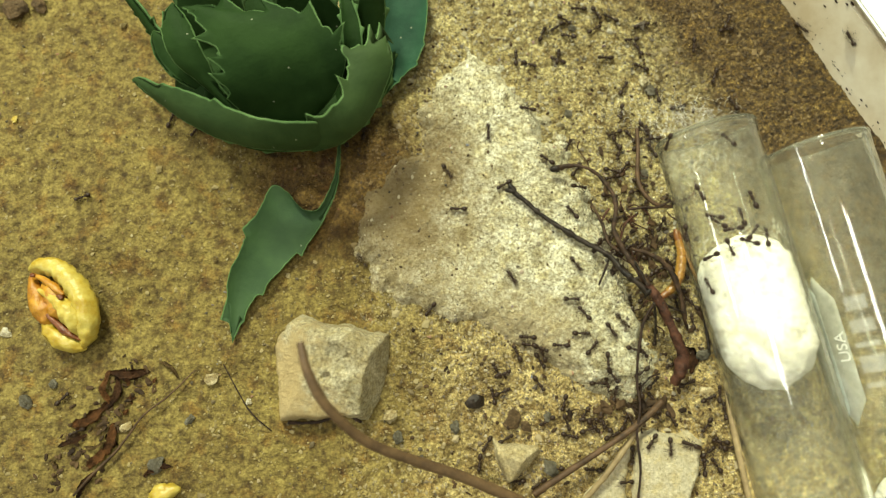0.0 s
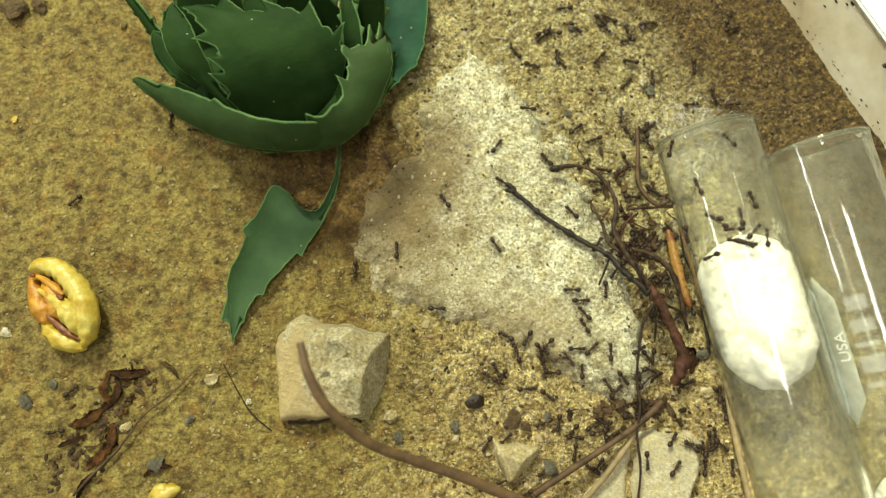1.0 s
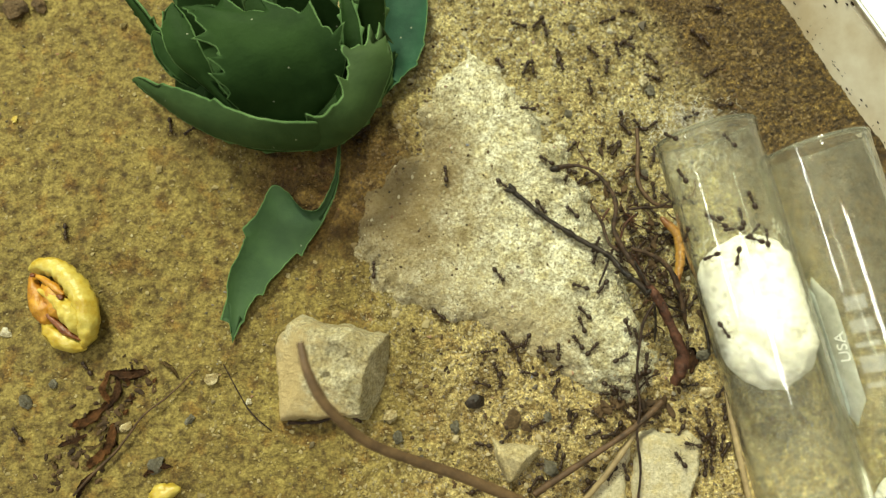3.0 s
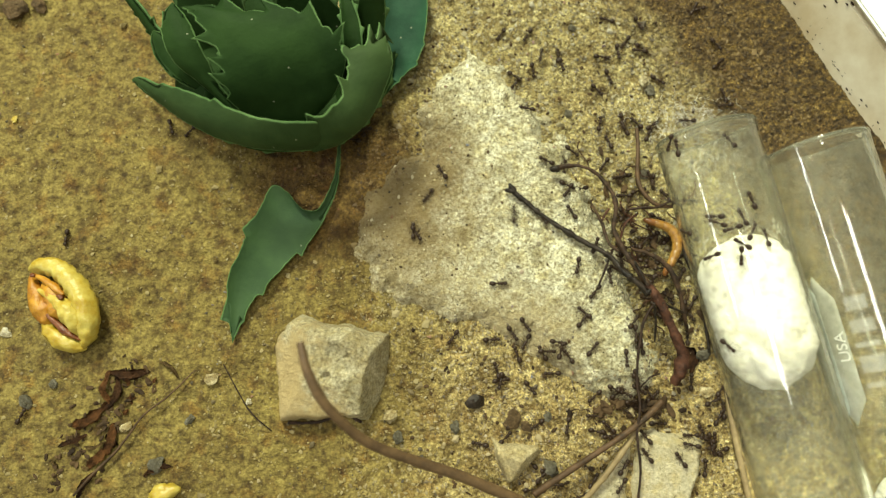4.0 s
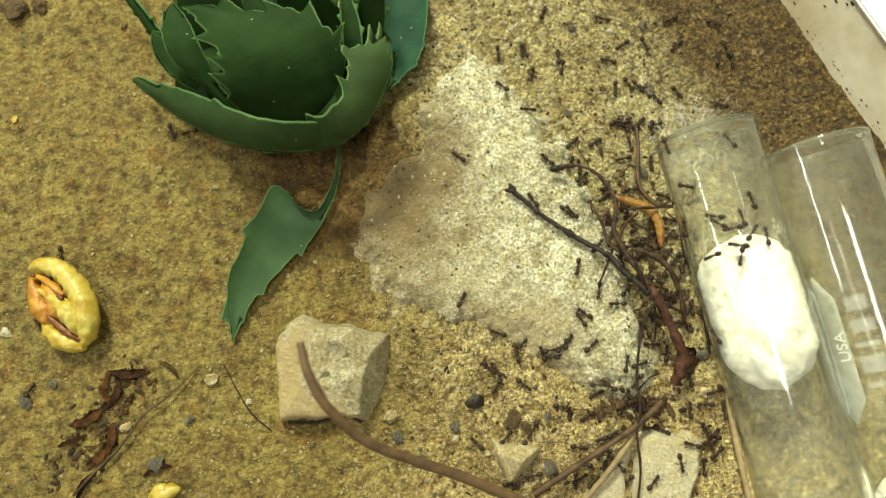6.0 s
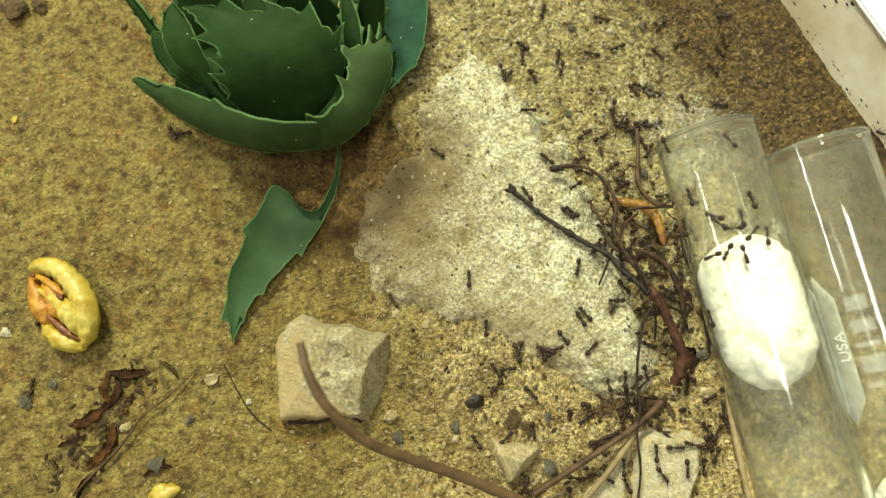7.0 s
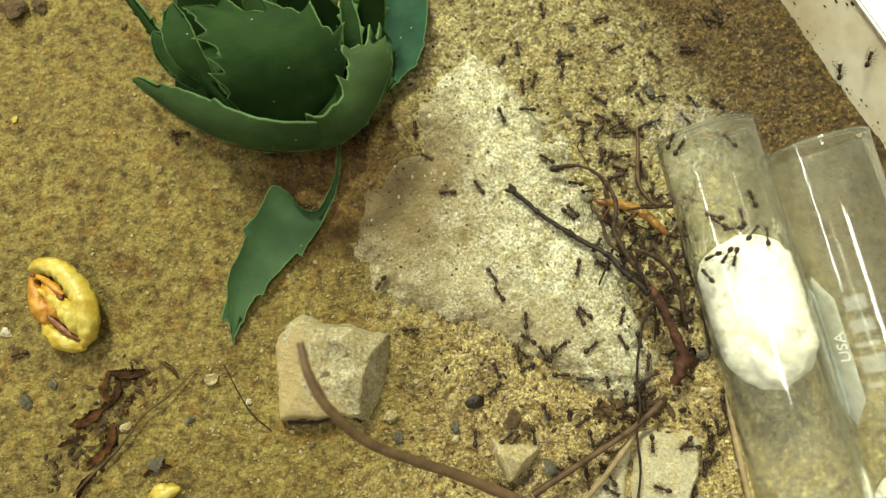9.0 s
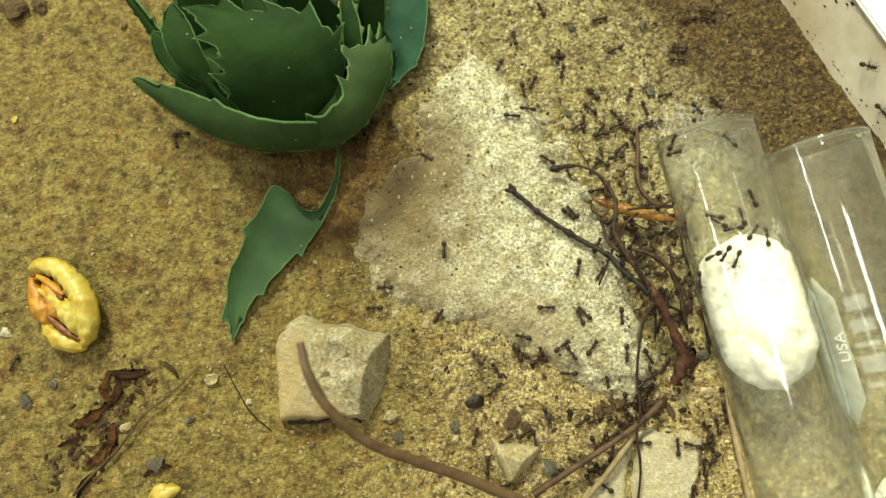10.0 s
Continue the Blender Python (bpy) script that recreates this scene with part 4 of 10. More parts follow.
    bmesh.ops.create_icosphere(shadow_core, subdivisions=3, radius=1, matrix=pose(-31 * MM, 29.5 * MM, 2 * MM) @ Matrix.Diagonal((0.0165, 0.0105, 0.005, 1)))
    part("shadow_core", smooth(shadow_core), LEAF, plant)
    part("stem", tube_mesh([(-26, 21, -2), (-26, 22, 3), (-27, 25, 8)], [3.2, 3.0, 2.0], 12, 10), LEAF, plant)
    return plant


build_plant()


# ---- glass tubes ----
AX = Vector((0.2160, -0.9764, 0.0))
SIDE = Vector((-0.9764, -0.2160, 0.0))


def tube_point(rim, along, radius, angle):
    """A point on a tube: along its axis, angle in degrees from the top towards its left side."""
    a = math.radians(angle)
    return Vector(rim) + AX * along + (SIDE * math.sin(a) + Vector((0, 0, 1)) * math.cos(a)) * radius


def glass_tube(rim, outer, wall, length):
    bm = bmesh.new()
    prof = [(0.9, outer - wall), (0.35, outer - wall - 0.18), (0.0, outer - wall * 0.8), (-0.15, outer - wall * 0.45), (0.0, outer - wall * 0.05), (0.35, outer + 0.1), (0.9, outer), (2.0, outer)]
    prof += [(2.0 + (length - 2.0) * i / 12, outer) for i in range(1, 13)]
    prof += [(length + outer * math.sin(a), outer * math.cos(a)) for a in (0.4, 0.8, 1.2)] + [(length + outer, 0.02)]
    inner = outer - wall
    prof += [(length + inner, 0.02)] + [(length + inner * math.sin(a), inner * math.cos(a)) for a in (1.2, 0.8, 0.4)]
    prof += [(length - (length - 2.0) * i / 12, inner) for i in range(0, 13)]
    sides, rings = 72, []
    for along, r in prof:
        rings.append([bm.verts.new(tube_point(rim, along, r, 360 * j / sides) * MM) for j in range(sides)])
    for r0, r1 in zip(rings, rings[1:] + rings[:1]):
        for j in range(sides):
            bm.faces.new((r0[j], r0[(j + 1) % sides], r1[(j + 1) % sides], r1[j]))
    bmesh.ops.recalc_face_normals(bm, faces=bm.faces)
    return smooth(bm)


RIM_A = (43.3, 17.7, 8.2)
RIM_B = (61.4, 15.6, 8.0)


def patch_on_tube(rim, radius, along0, along1, ang0, ang1, thick=0.12, point=0.0):
    """A thin sheet bent on the tube's outside."""
    bm = bmesh.new()
    n, m = 10, 10
    layers = []
    for r in (radius + 0.03, radius + thick):
        layers.append([[bm.verts.new(tube_point(rim, along0 + (along1 - along0) * (i / n) + point * abs(2 * j / m - 1) * (1 - 2 * i / n), r, ang0 + (ang1 - ang0) * j / m) * MM)
                        for j in range(m + 1)] for i in range(n + 1)])
    for rows in layers:
        for i in range(n):
            for j in range(m):
                bm.faces.new((rows[i][j], rows[i][j + 1], rows[i + 1][j + 1], rows[i + 1][j]))
    ring = [(0, j) for j in range(m)] + [(i, m) for i in range(n)] + [(n, j) for j in range(m, 0, -1)] + [(i, 0) for i in range(n, 0, -1)]
    for (i, j), (k, l) in zip(ring, ring[1:] + ring[:1]):
        bm.faces.new((layers[0][i][j], layers[0][k][l], layers[1][k][l], layers[1][i][j]))
    bmesh.ops.recalc_face_normals(bm, faces=bm.faces)
    return smooth(bm)


def lettering(text, size, m, mat, parent):
    cu = bpy.data.curves.new("lettering", "FONT")
    cu.body, cu.size, cu.extrude, cu.align_x, cu.align_y = text, size * MM, 0.03 * MM, "CENTER", "CENTER"
    cu.materials.append(mat)
    ob = new("lettering", cu)
    ob.matrix_basis = m
    ob.parent = parent
    return ob


def build_tubes():
    a = part("test_tube", glass_tube(RIM_A, 8.0, 0.6, 100), GLASS)
    tagged(a, "clear glass test tube lying on sand, plugged with cotton", "test tube", "test tubes")
    b = part("test_tube", glass_tube(RIM_B, 8.0, 0.6, 100), GLASS)
    tagged(b, "clear glass test tube with white print lying on sand", "test tube", "test tubes")
    for ob, rim in ((a, RIM_A), (b, RIM_B)):
        bead = bmesh.new()
        rings = [[bead.verts.new(tube_point(rim, 0.05 + 0.42 * math.cos(w), 7.72 + 0.46 * math.sin(w), 360 * j / 72) * MM) for j in range(72)]
                 for w in (math.tau * k / 12 for k in range(12))]
        for r0, r1 in zip(rings, rings[1:] + rings[:1]):
            for j in range(72):
                bead.faces.new((r0[j], r0[(j + 1) % 72], r1[(j + 1) % 72], r1[j]))
        bmesh.ops.recalc_face_normals(bead, faces=bead.faces)
        lip = part("rim", smooth(bead), GLASS, ob, "rounded fire-polished glass rim")
        ob.visible_shadow = lip.visible_shadow = False
    part("marking_patch", patch_on_tube(RIM_B, 8.0, 20.5, 44.0, 60, 100, 0.1, 4.0), FROST, b, "frosted white marking patch")
    # highlight line on the patch, painted as a pale strip
    part("glint_stripe", patch_on_tube(RIM_B, 8.12, 22.0, 42.5, 83, 94, 0.05, 1.4), PATCH_GLINT, b, "pale blue-white painted highlight along the marking patch")
    heading = math.degrees(math.atan2(-AX.y, -AX.x))
    def on_top(along, ang):
        p = tube_point(RIM_B, along, 8.2, ang) * MM
        return Matrix.Translation(p) @ Matrix.Rotation(radians(heading), 4, "Z") @ Matrix.Rotation(radians(-ang), 4, "X")
    lettering("USA", 2.5, on_top(31.9, 67), PRINT, b)
    # brand print as plain bars
    for along, long, a0, a1 in ((24.6, 2.2, 30, 52), (28.2, 2.0, 29, 53), (31.6, 0.8, 29, 54), (33.6, 2.6, 29, 54), (37.6, 0.8, 29, 55)):
        part("print_bar", patch_on_tube(RIM_B, 8.02, along, along + long, a0, a1, 0.06), WORN, b)


build_tubes()


def cotton_mesh(rim, along0, along1, radius, seed):
    bm = bmesh.new()
    bmesh.ops.create_uvsphere(bm, u_segments=64, v_segments=48, radius=1)
    for v in bm.verts:
        x, y, z = v.co
        s = (z + 1) / 2
        rr = radius * (0.99 + 0.10 * n3(x * 2 + seed, y * 2, z * 2, 1.0) + 0.05 * n3(x * 5, y * 5, z * 5 + seed, 1.0) + 0.03 * n3(x * 9, y * 9 + seed, z * 9, 1.0))
        k = math.sqrt(max(0.0, 1 - min(1.0, abs(z)) ** (6.0 if z < 0 else 3.2)))
        w = math.atan2(y, x)
        fold = 1 - 0.30 * max(0.0, 1 - abs(w - 1.9) * 4) * max(0.0, (s - 0.5) * 2) if s > 0.5 else 1
        dent = 0.0
        for middle, slant, deep in ((0.45, -2.2, 0.13), (0.95, 0.6, 0.10), (-0.5, -1.0, 0.05)):
            dent += deep * math.exp(-((w - middle - slant * (s - 0.78)) * 7.5) ** 2) * max(0.0, min(1.0, (s - 0.55) * 6))
        rad = min(rr * k * fold, radius * 0.999) * (1 - dent)
        along = along0 + (along1 - along0) * s + 1.0 * n3(x * 2, y * 2, seed, 1.0) * (1 - k) + (0.8 * n3(x * 5, y * 5, z * 5 + seed, 1.0)) * (1 - k)
        v.co = tube_point(rim, along, rad, math.degrees(w)) * MM
    return smooth(bm)


def fibres(name, count, centre, spread, length, z, rad, seed, mat, label, category, shell=None):
    """A tangle of thin curled fibres as one mesh."""
    rng = random.Random(seed)
    bm = bmesh.new()
    for k in range(count):
        if shell:
            p = shell(rng)
        else:
            p = Vector((centre[0] + rng.gauss(0, spread[0]), centre[1] + rng.gauss(0, spread[1]), 0))
            p.z = ground_height(p.x, p.y) + rng.uniform(0.1, z)
        w = rng.uniform(0, math.tau)
        pts = []
        for i in range(6):
            pts.append(p.copy())
            w += rng.uniform(-1.0, 1.0)
            p = p + Vector((math.cos(w), math.sin(w), rng.uniform(-0.3, 0.3))) * length / 5
        prev = None
        for i in range(13):
            c = bez(pts, i / 12)
            d = bez(pts, min(1, i / 12 + 0.05)) - bez(pts, max(0, i / 12 - 0.05))
            a = d.cross(Vector((0, 0, 1))).normalized() * rad
            ring = [bm.verts.new((c + q) * MM) for q in (a, Vector((0, 0, rad * 1.4)), -a)]
            if prev:
                for j in range(3):
                    bm.faces.new((prev[j], prev[(j + 1) % 3], ring[(j + 1) % 3], ring[j]))
            prev = ring
    return tagged(part(name, bm, mat), label, category, kind="stuff")


tagged(part("cotton_plug", cotton_mesh(RIM_A, 18.0, 42.0, 7.36, 1.0), COTTON), "white cotton plug packed inside the glass tube", "cotton plug")
tagged(part("cotton_plug", cotton_mesh(RIM_B, 52.0, 75.0, 7.36, 4.0), COTTON), "white cotton plug inside the second glass tube", "cotton plug")
fibres("cotton_wisps", 300, (43.0, 23.0), (5.0, 2.5), 2.2, 0.9, 0.018, 5, COTTON, "white cotton wisps on the sand at the tube mouth", "cotton wisps")


def plug_front(rng):
    a = rng.uniform(-75, 80)
    return tube_point(RIM_A, rng.uniform(17.2, 20.0), rng.uniform(5.6, 6.9), a)


fibres("cotton_fuzz", 60, None, None, 1.8, 0, 0.018, 9, COTTON, "loose white cotton fibres at the plug's front", "cotton fibres", plug_front)


def mouth_floor(rng):
    return tube_point(RIM_A, abs(rng.gauss(0, 3.5)) + 0.4, rng.uniform(6.4, 7.2), rng.gauss(175, 28))


fibres("cotton_lint", 350, None, None, 1.0, 0, 0.014, 19, COTTON, "pale cotton lint lying inside the tube mouth", "cotton fibres", mouth_floor)


def droplets(rim, spots, count, seed, label):
    """Small water beads on the inside of a tube's floor and wall; spots: middle and spread along the axis, spread round it."""
    rng = random.Random(seed)
    bm = bmesh.new()
    for k in range(count):
        along, spread, round_spread, middle = rng.choice(spots)
        c = tube_point(rim, along + rng.gauss(0, spread), 7.25, middle + rng.gauss(0, round_spread))
        r = rng.uniform(0.12, 0.36)
        ball_m = Matrix.Translation(c * MM) @ Euler((0, 0, rng.uniform(0, 3))).to_matrix().to_4x4() @ Matrix.Diagonal((r * 1.3 * MM, r * MM, r * 0.7 * MM, 1))
        bmesh.ops.create_icosphere(bm, subdivisions=2, radius=1, matrix=ball_m)
    ob = tagged(part("water_droplets", smooth(bm), WATER), label, "water droplets", kind="stuff")
    ob.visible_shadow = False


droplets(RIM_A, [(53.0, 4.5, 30, 180), (60.0, 3.0, 35, 175)], 70, 41, "tiny water beads inside the plugged glass tube")
droplets(RIM_B, [(2.0, 1.2, 30, 20), (8.0, 3.0, 25, 30), (20.0, 5.0, 40, 40)], 26, 42, "tiny water beads inside the printed glass tube")


# ---- twigs and roots ----
def rod(name, pts, radii, mat, label, category="twig", steps=44, sides=9, rough=0.25, seed=0.0, knots=0):
    return tagged(part(name, tube_mesh(pts, radii, steps, sides, rough, seed, knots), mat), label, category)


def build_twigs():
    main = tagged(empty("branched_twig", pose(0, 0, 0)), "dark forked twig lying over the rock and soil", "twig")
    part("branch", tube_mesh([(11.7, 9.4, 4.0), (15.3, 6.2, 4.1), (18.3, 3.8, 4.2), (23.2, 0.6, 4.5), (27.1, -1.8, 5.0), (29.6, -4.8, 5.6), (31.8, -6.8, 5.8), (33.6, -8.4, 5.8)], [0.42, 0.34, 0.36, 0.44, 0.42, 0.5, 0.55, 0.5], 90, 10, 0.55, 1.0, 5), TWIG, main)
    for tip in ((10.5, 9.5, 4.0), (11.2, 10.5, 4.2), (12.0, 9.0, 4.1)):
        part("branch_tip", tube_mesh([(12.1, 9.1, 4.1), tip], [0.4, 0.45, 0.2], 8, 8, 0.6, tip[0]), TWIG, main)
    part("branch", tube_mesh([(19.2, 13.0, 5), (21.9, 13.3, 5.5), (24.9, 12.3, 6), (27.1, 10.0, 6), (28.5, 7.4, 6), (28.5, 4.5, 6), (28.1, 2.3, 6), (29.4, -0.8, 6), (31.2, -3.8, 6), (33.4, -7.1, 6)],
                             [0.5, 0.27, 0.27, 0.30, 0.36, 0.38, 0.36, 0.42, 0.44, 0.48], 90, 10, 0.55, 4.0, 4), STALK_DARK, main, "red-brown curved branch")
    part("branch_tip", pebble_mesh(0.95, 0.6, 0.6, 3.0), TWIG, main).matrix_basis = pose(*[c * MM for c in (18.9, 12.8, 5.2)])
    part("branch", tube_mesh([(30.9, -1.0, 6), (33.4, -1.7, 5.8), (35.8, -2.9, 5.4), (37.7, -5.0, 5), (39.0, -8.2, 4.2), (40.0, -12.3, 3), (40.9, -14.0, 1.4)],
                             [0.24, 0.34, 0.4, 0.5, 0.4, 0.3, 0.2], 60, 10, 0.55, 9.0, 2), STALK_DARK, main, "dark brown side branch")
    part("branch", tube_mesh([(30.9, -3.2, 7.2), (31.9, -5.1, 7.2), (32.9, -7.1, 6.9)], [0.18, 0.22, 0.2], 20, 7, 0.4, 2.0), TWIG, main)
    part("branch", tube_mesh([(35.4, -9.9, 6), (37.5, -10.7, 5), (40.1, -11.4, 3.6)], [0.3, 0.2, 0.1], 20, 7, 0.4, 5.0), TWIG, main)
    part("branch", tube_mesh([(34.1, -9.9, 6), (34.7, -12.9, 4.4), (34.9, -15.9, 2.6)], [0.26, 0.22, 0.14], 20, 7, 0.4, 6.0), TWIG, main)
    part("trunk", tube_mesh([(33.0, -6.8, 5.9), (34.5, -8.8, 5.8), (36.2, -12.0, 5.4), (37.9, -15.6, 4.6), (39.0, -18.3, 3.8), (38.7, -20.6, 3), (37.8, -22.9, 2.2)], [0.5, 0.72, 0.74, 0.8, 0.95, 1.15, 0.6], 80, 12, 0.5, 7.0), ROOT, main, "red-brown thick root end")
    rod("root", [(33.9, 21.0, 2), (33.8, 17.4, 2.5), (33.5, 11.5, 2.6), (34.9, 8.3, 3), (36.8, 7.0, 3), (39.9, 7.0, 2)], [0.3, 0.38, 0.4, 0.36, 0.3], STALK, "thin brown root standing off the sand", "root", seed=3)
    rod("root", [(25.1, 7.8, 2.6), (26.0, 5.2, 4), (26.9, 3.0, 4), (27.6, 0.3, 4.4), (29.0, -1.4, 5.5)], [0.12, 0.22, 0.26, 0.24, 0.2], STALK_DARK, "dark root bent over the rock's edge", "root", seed=13, rough=0.7)
    rod("root", [(40.3, 7.5, 1.4), (40.8, 2.8, 1.6), (41.4, -1.9, 1.6), (43.3, -7.7, 1.4), (44.4, -17.3, 1)], [0.2, 0.32, 0.36, 0.3, 0.2], TWIG, "dark strand lying along the glass tube", "root", seed=17, rough=0.7)
    rod("long_root", [(-19.0, -17.0, 25), (-17.8, -21.0, 25), (-15.4, -25.6, 23), (-10.6, -30.5, 18), (-3.6, -33.8, 13), (3.9, -36.8, 9), (15.7, -42.5, 3), (19.7, -44.8, 0)],
        [0.5, 0.68, 0.72, 0.78, 0.84, 0.9, 0.92], STEM, "long brown stem arching up from the soil", "stem", 70, 12, 0.12)
    rod("stem", [(14.5, -40.2, 2), (20.3, -36.3, 3), (27.5, -31.6, 4), (31.8, -28.7, 3.6), (35.6, -25.7, 2.5)], [0.6, 0.52, 0.48, 0.5, 0.6], STALK, "tan brown dry stem across the soil", "stem", seed=5)
    rod("stem", [(22.3, -41.5, 1.5), (26.2, -36.8, 2.8), (30.1, -31.7, 2.8), (32.4, -28.2, 3)], [0.45, 0.5, 0.4], STRAW, "pale dry stem leaning on the flat stone", "stem", seed=6)
    # added rod in place of the pale lines along the tube's wall edge
    rod("straw", [(46.8, -23.8, 0.8), (47.7, -31.0, 0.9), (49.4, -42.0, 1)], [0.3, 0.55, 0.5], STRAW, "pale rod standing in for the glass tube's bright wall edge", "straw", seed=8)
    rod("rootlet", [(30.6, -41.2, 3.5), (31.2, -36.0, 4), (30.9, -30.8, 4), (31.6, -26.4, 4), (31.3, -22.9, 4), (31.4, -19.3, 4.4), (31.9, -15.7, 5), (32.4, -12.9, 5.6), (33.8, -10.4, 6.2)], [0.2, 0.22, 0.24, 0.26], HAIR, "thin black wavy rootlet", "rootlet", 90, 6, 0.4)
    rng = random.Random(12)
    for pts in ([(31.0, 6.0, 4), (33.2, 6.2, 4.6), (36.3, 6.5, 4), (39.3, 8.2, 3)], [(29.7, 0.5, 3), (30.7, 3.7, 4), (33.0, 5.5, 3.5)],
                [(28.2, 6.4, 3), (26.8, 4.1, 3.6), (27.4, 1.4, 3.4)], [(28.4, -0.6, 4), (26.7, -4.5, 4.4), (25.7, -6.8, 4.2)],
                [(32.3, -23.8, 1), (34.1, -21.8, 1.6), (35.9, -21.2, 1.2)]):
        r = rng.uniform(0.14, 0.30)
        rod("rootlet", pts, [r, r * 1.1, r * 0.8], rng.choice((TWIG, ROOT, HAIR)), "thin dark tangled rootlet", "rootlet", 24, 6, 0.3, rng.random() * 9)
    rod("rootlet", [(-41.4, -20.6, 0.4), (-45.3, -24.7, 0.7), (-49.3, -27.9, 0.6), (-51.8, -31.5, 0.6), (-53.9, -34.2, 0.5), (-56.9, -37.3, 0.7), (-59.8, -40.6, 0.4)], [0.10, 0.15, 0.17, 0.22, 0.26, 0.2], STALK, "thin dry brown twig on the sand", "twig", seed=2)
    rod("rootlet", [(-36.7, -19.6, 0.4), (-32.0, -27.0, 0.7), (-28.2, -30.4, 0.4)], [0.1, 0.13, 0.1], HAIR, "thin dark hair-like rootlet", "rootlet", 24, 5)
    rod("rootlet", [(-25.4, -29.1, 0.8), (-20.7, -29.0, 1), (-16.2, -27.9, 0.6), (-13.4, -29.1, 0.5)], [0.25, 0.3, 0.25], HAIR, "dark rootlet at the rock's foot", "rootlet", 24, 5)


build_twigs()


def in_tangle(rng):
    x, y = (35.3, -1.5)
    x, y = x + rng.gauss(0, 4.2), y + rng.gauss(0, 8.0)
    return Vector((x - 0.25 * (y + 1), y, ground_height(x, y) + rng.uniform(0.2, 2.6)))


fibres("root_tangle", 15, None, None, 6.0, 0, 0.11, 14, ROOT, "tangle of fine dark brown rootlets and debris", "rootlets", in_tangle)


def build_debris(count, place, seed, label, small=0.18, large=0.6):
    """Dark crumbs of bark, frass and earth lying about."""
    rng = random.Random(seed)
    bm = bmesh.new()
    for k in range(count):
        x, y, z = place(rng)
        r = rng.uniform(small, large)
        m = Matrix.Translation(Vector((x, y, z)) * MM) @ Euler((rng.uniform(-0.5, 0.5), rng.uniform(-0.5, 0.5), rng.uniform(0, 6.3))).to_matrix().to_4x4()
        m = m @ Matrix.Diagonal((r * rng.uniform(1.0, 2.6) * MM, r * MM, r * rng.uniform(0.4, 0.8) * MM, 1))
        for v in bmesh.ops.create_icosphere(bm, subdivisions=1, radius=1, matrix=m)["verts"]:
            v.co += Vector((rng.uniform(-1, 1), rng.uniform(-1, 1), rng.uniform(-1, 1))) * 0.16 * r * MM
    return tagged(part("debris", bm, DEBRIS), label, "debris", kind="stuff")


def low_tangle(rng):
    p = in_tangle(rng)
    return p.x, p.y, ground_height(p.x, p.y) + rng.uniform(0.1, 0.8)


def by_stem(rng):
    x, y = (31.7, -26.5)
    x, y = x + rng.gauss(0, 4.5), y + rng.gauss(0, 3.0)
    return x, y, ground_height(x, y) + rng.uniform(0.1, 0.5)


build_debris(90, low_tangle, 61, "dark brown bark crumbs and debris among the roots")
build_debris(28, by_stem, 62, "brown crumbs and bark bits under the dry stem")


def over_soil(rng):
    x, y = rng.uniform(-6, 46), rng.choice((rng.uniform(-42, -12), rng.uniform(8, 48)))
    return x, y, ground_height(x, y) + 0.05


build_debris(420, over_soil, 64, "small dark crumbs of earth strewn over the soil", 0.10, 0.34)


def by_litter(rng):
    t = rng.random()
    x, y = -50.0 - 14.0 * t + rng.gauss(0, 2.6), -20.0 - 19.0 * t + rng.gauss(0, 2.4)
    return x, y, ground_height(x, y) + 0.1


build_debris(110, by_litter, 65, "brown flakes and crumbs of earth round the dead leaves", 0.12, 0.5)


def matted(rng):
    t = rng.random()
    x, y = 25.2 + 12.0 * t + rng.gauss(0, 0.7), -27.4 + 2.6 * t * t + 1.2 * math.sin(5 * t) + rng.gauss(0, 0.7)
    return x, y, ground_height(x, y) + rng.uniform(0.1, 0.9)


build_debris(90, matted, 64, "matted dark brown bark and leaf crumbs under the dry stem")


def under_stem(rng):
    x, y = (29.3, -27.7)
    x, y = x + rng.gauss(0, 2.8), y + rng.gauss(0, 1.0)
    return Vector((x, y, ground_height(x, y) + rng.uniform(0.2, 1.6)))


fibres("root_tangle", 4, None, None, 4.0, 0, 0.10, 15, DEBRIS, "matted dark brown rootlets under the dry stem", "rootlets", under_stem)


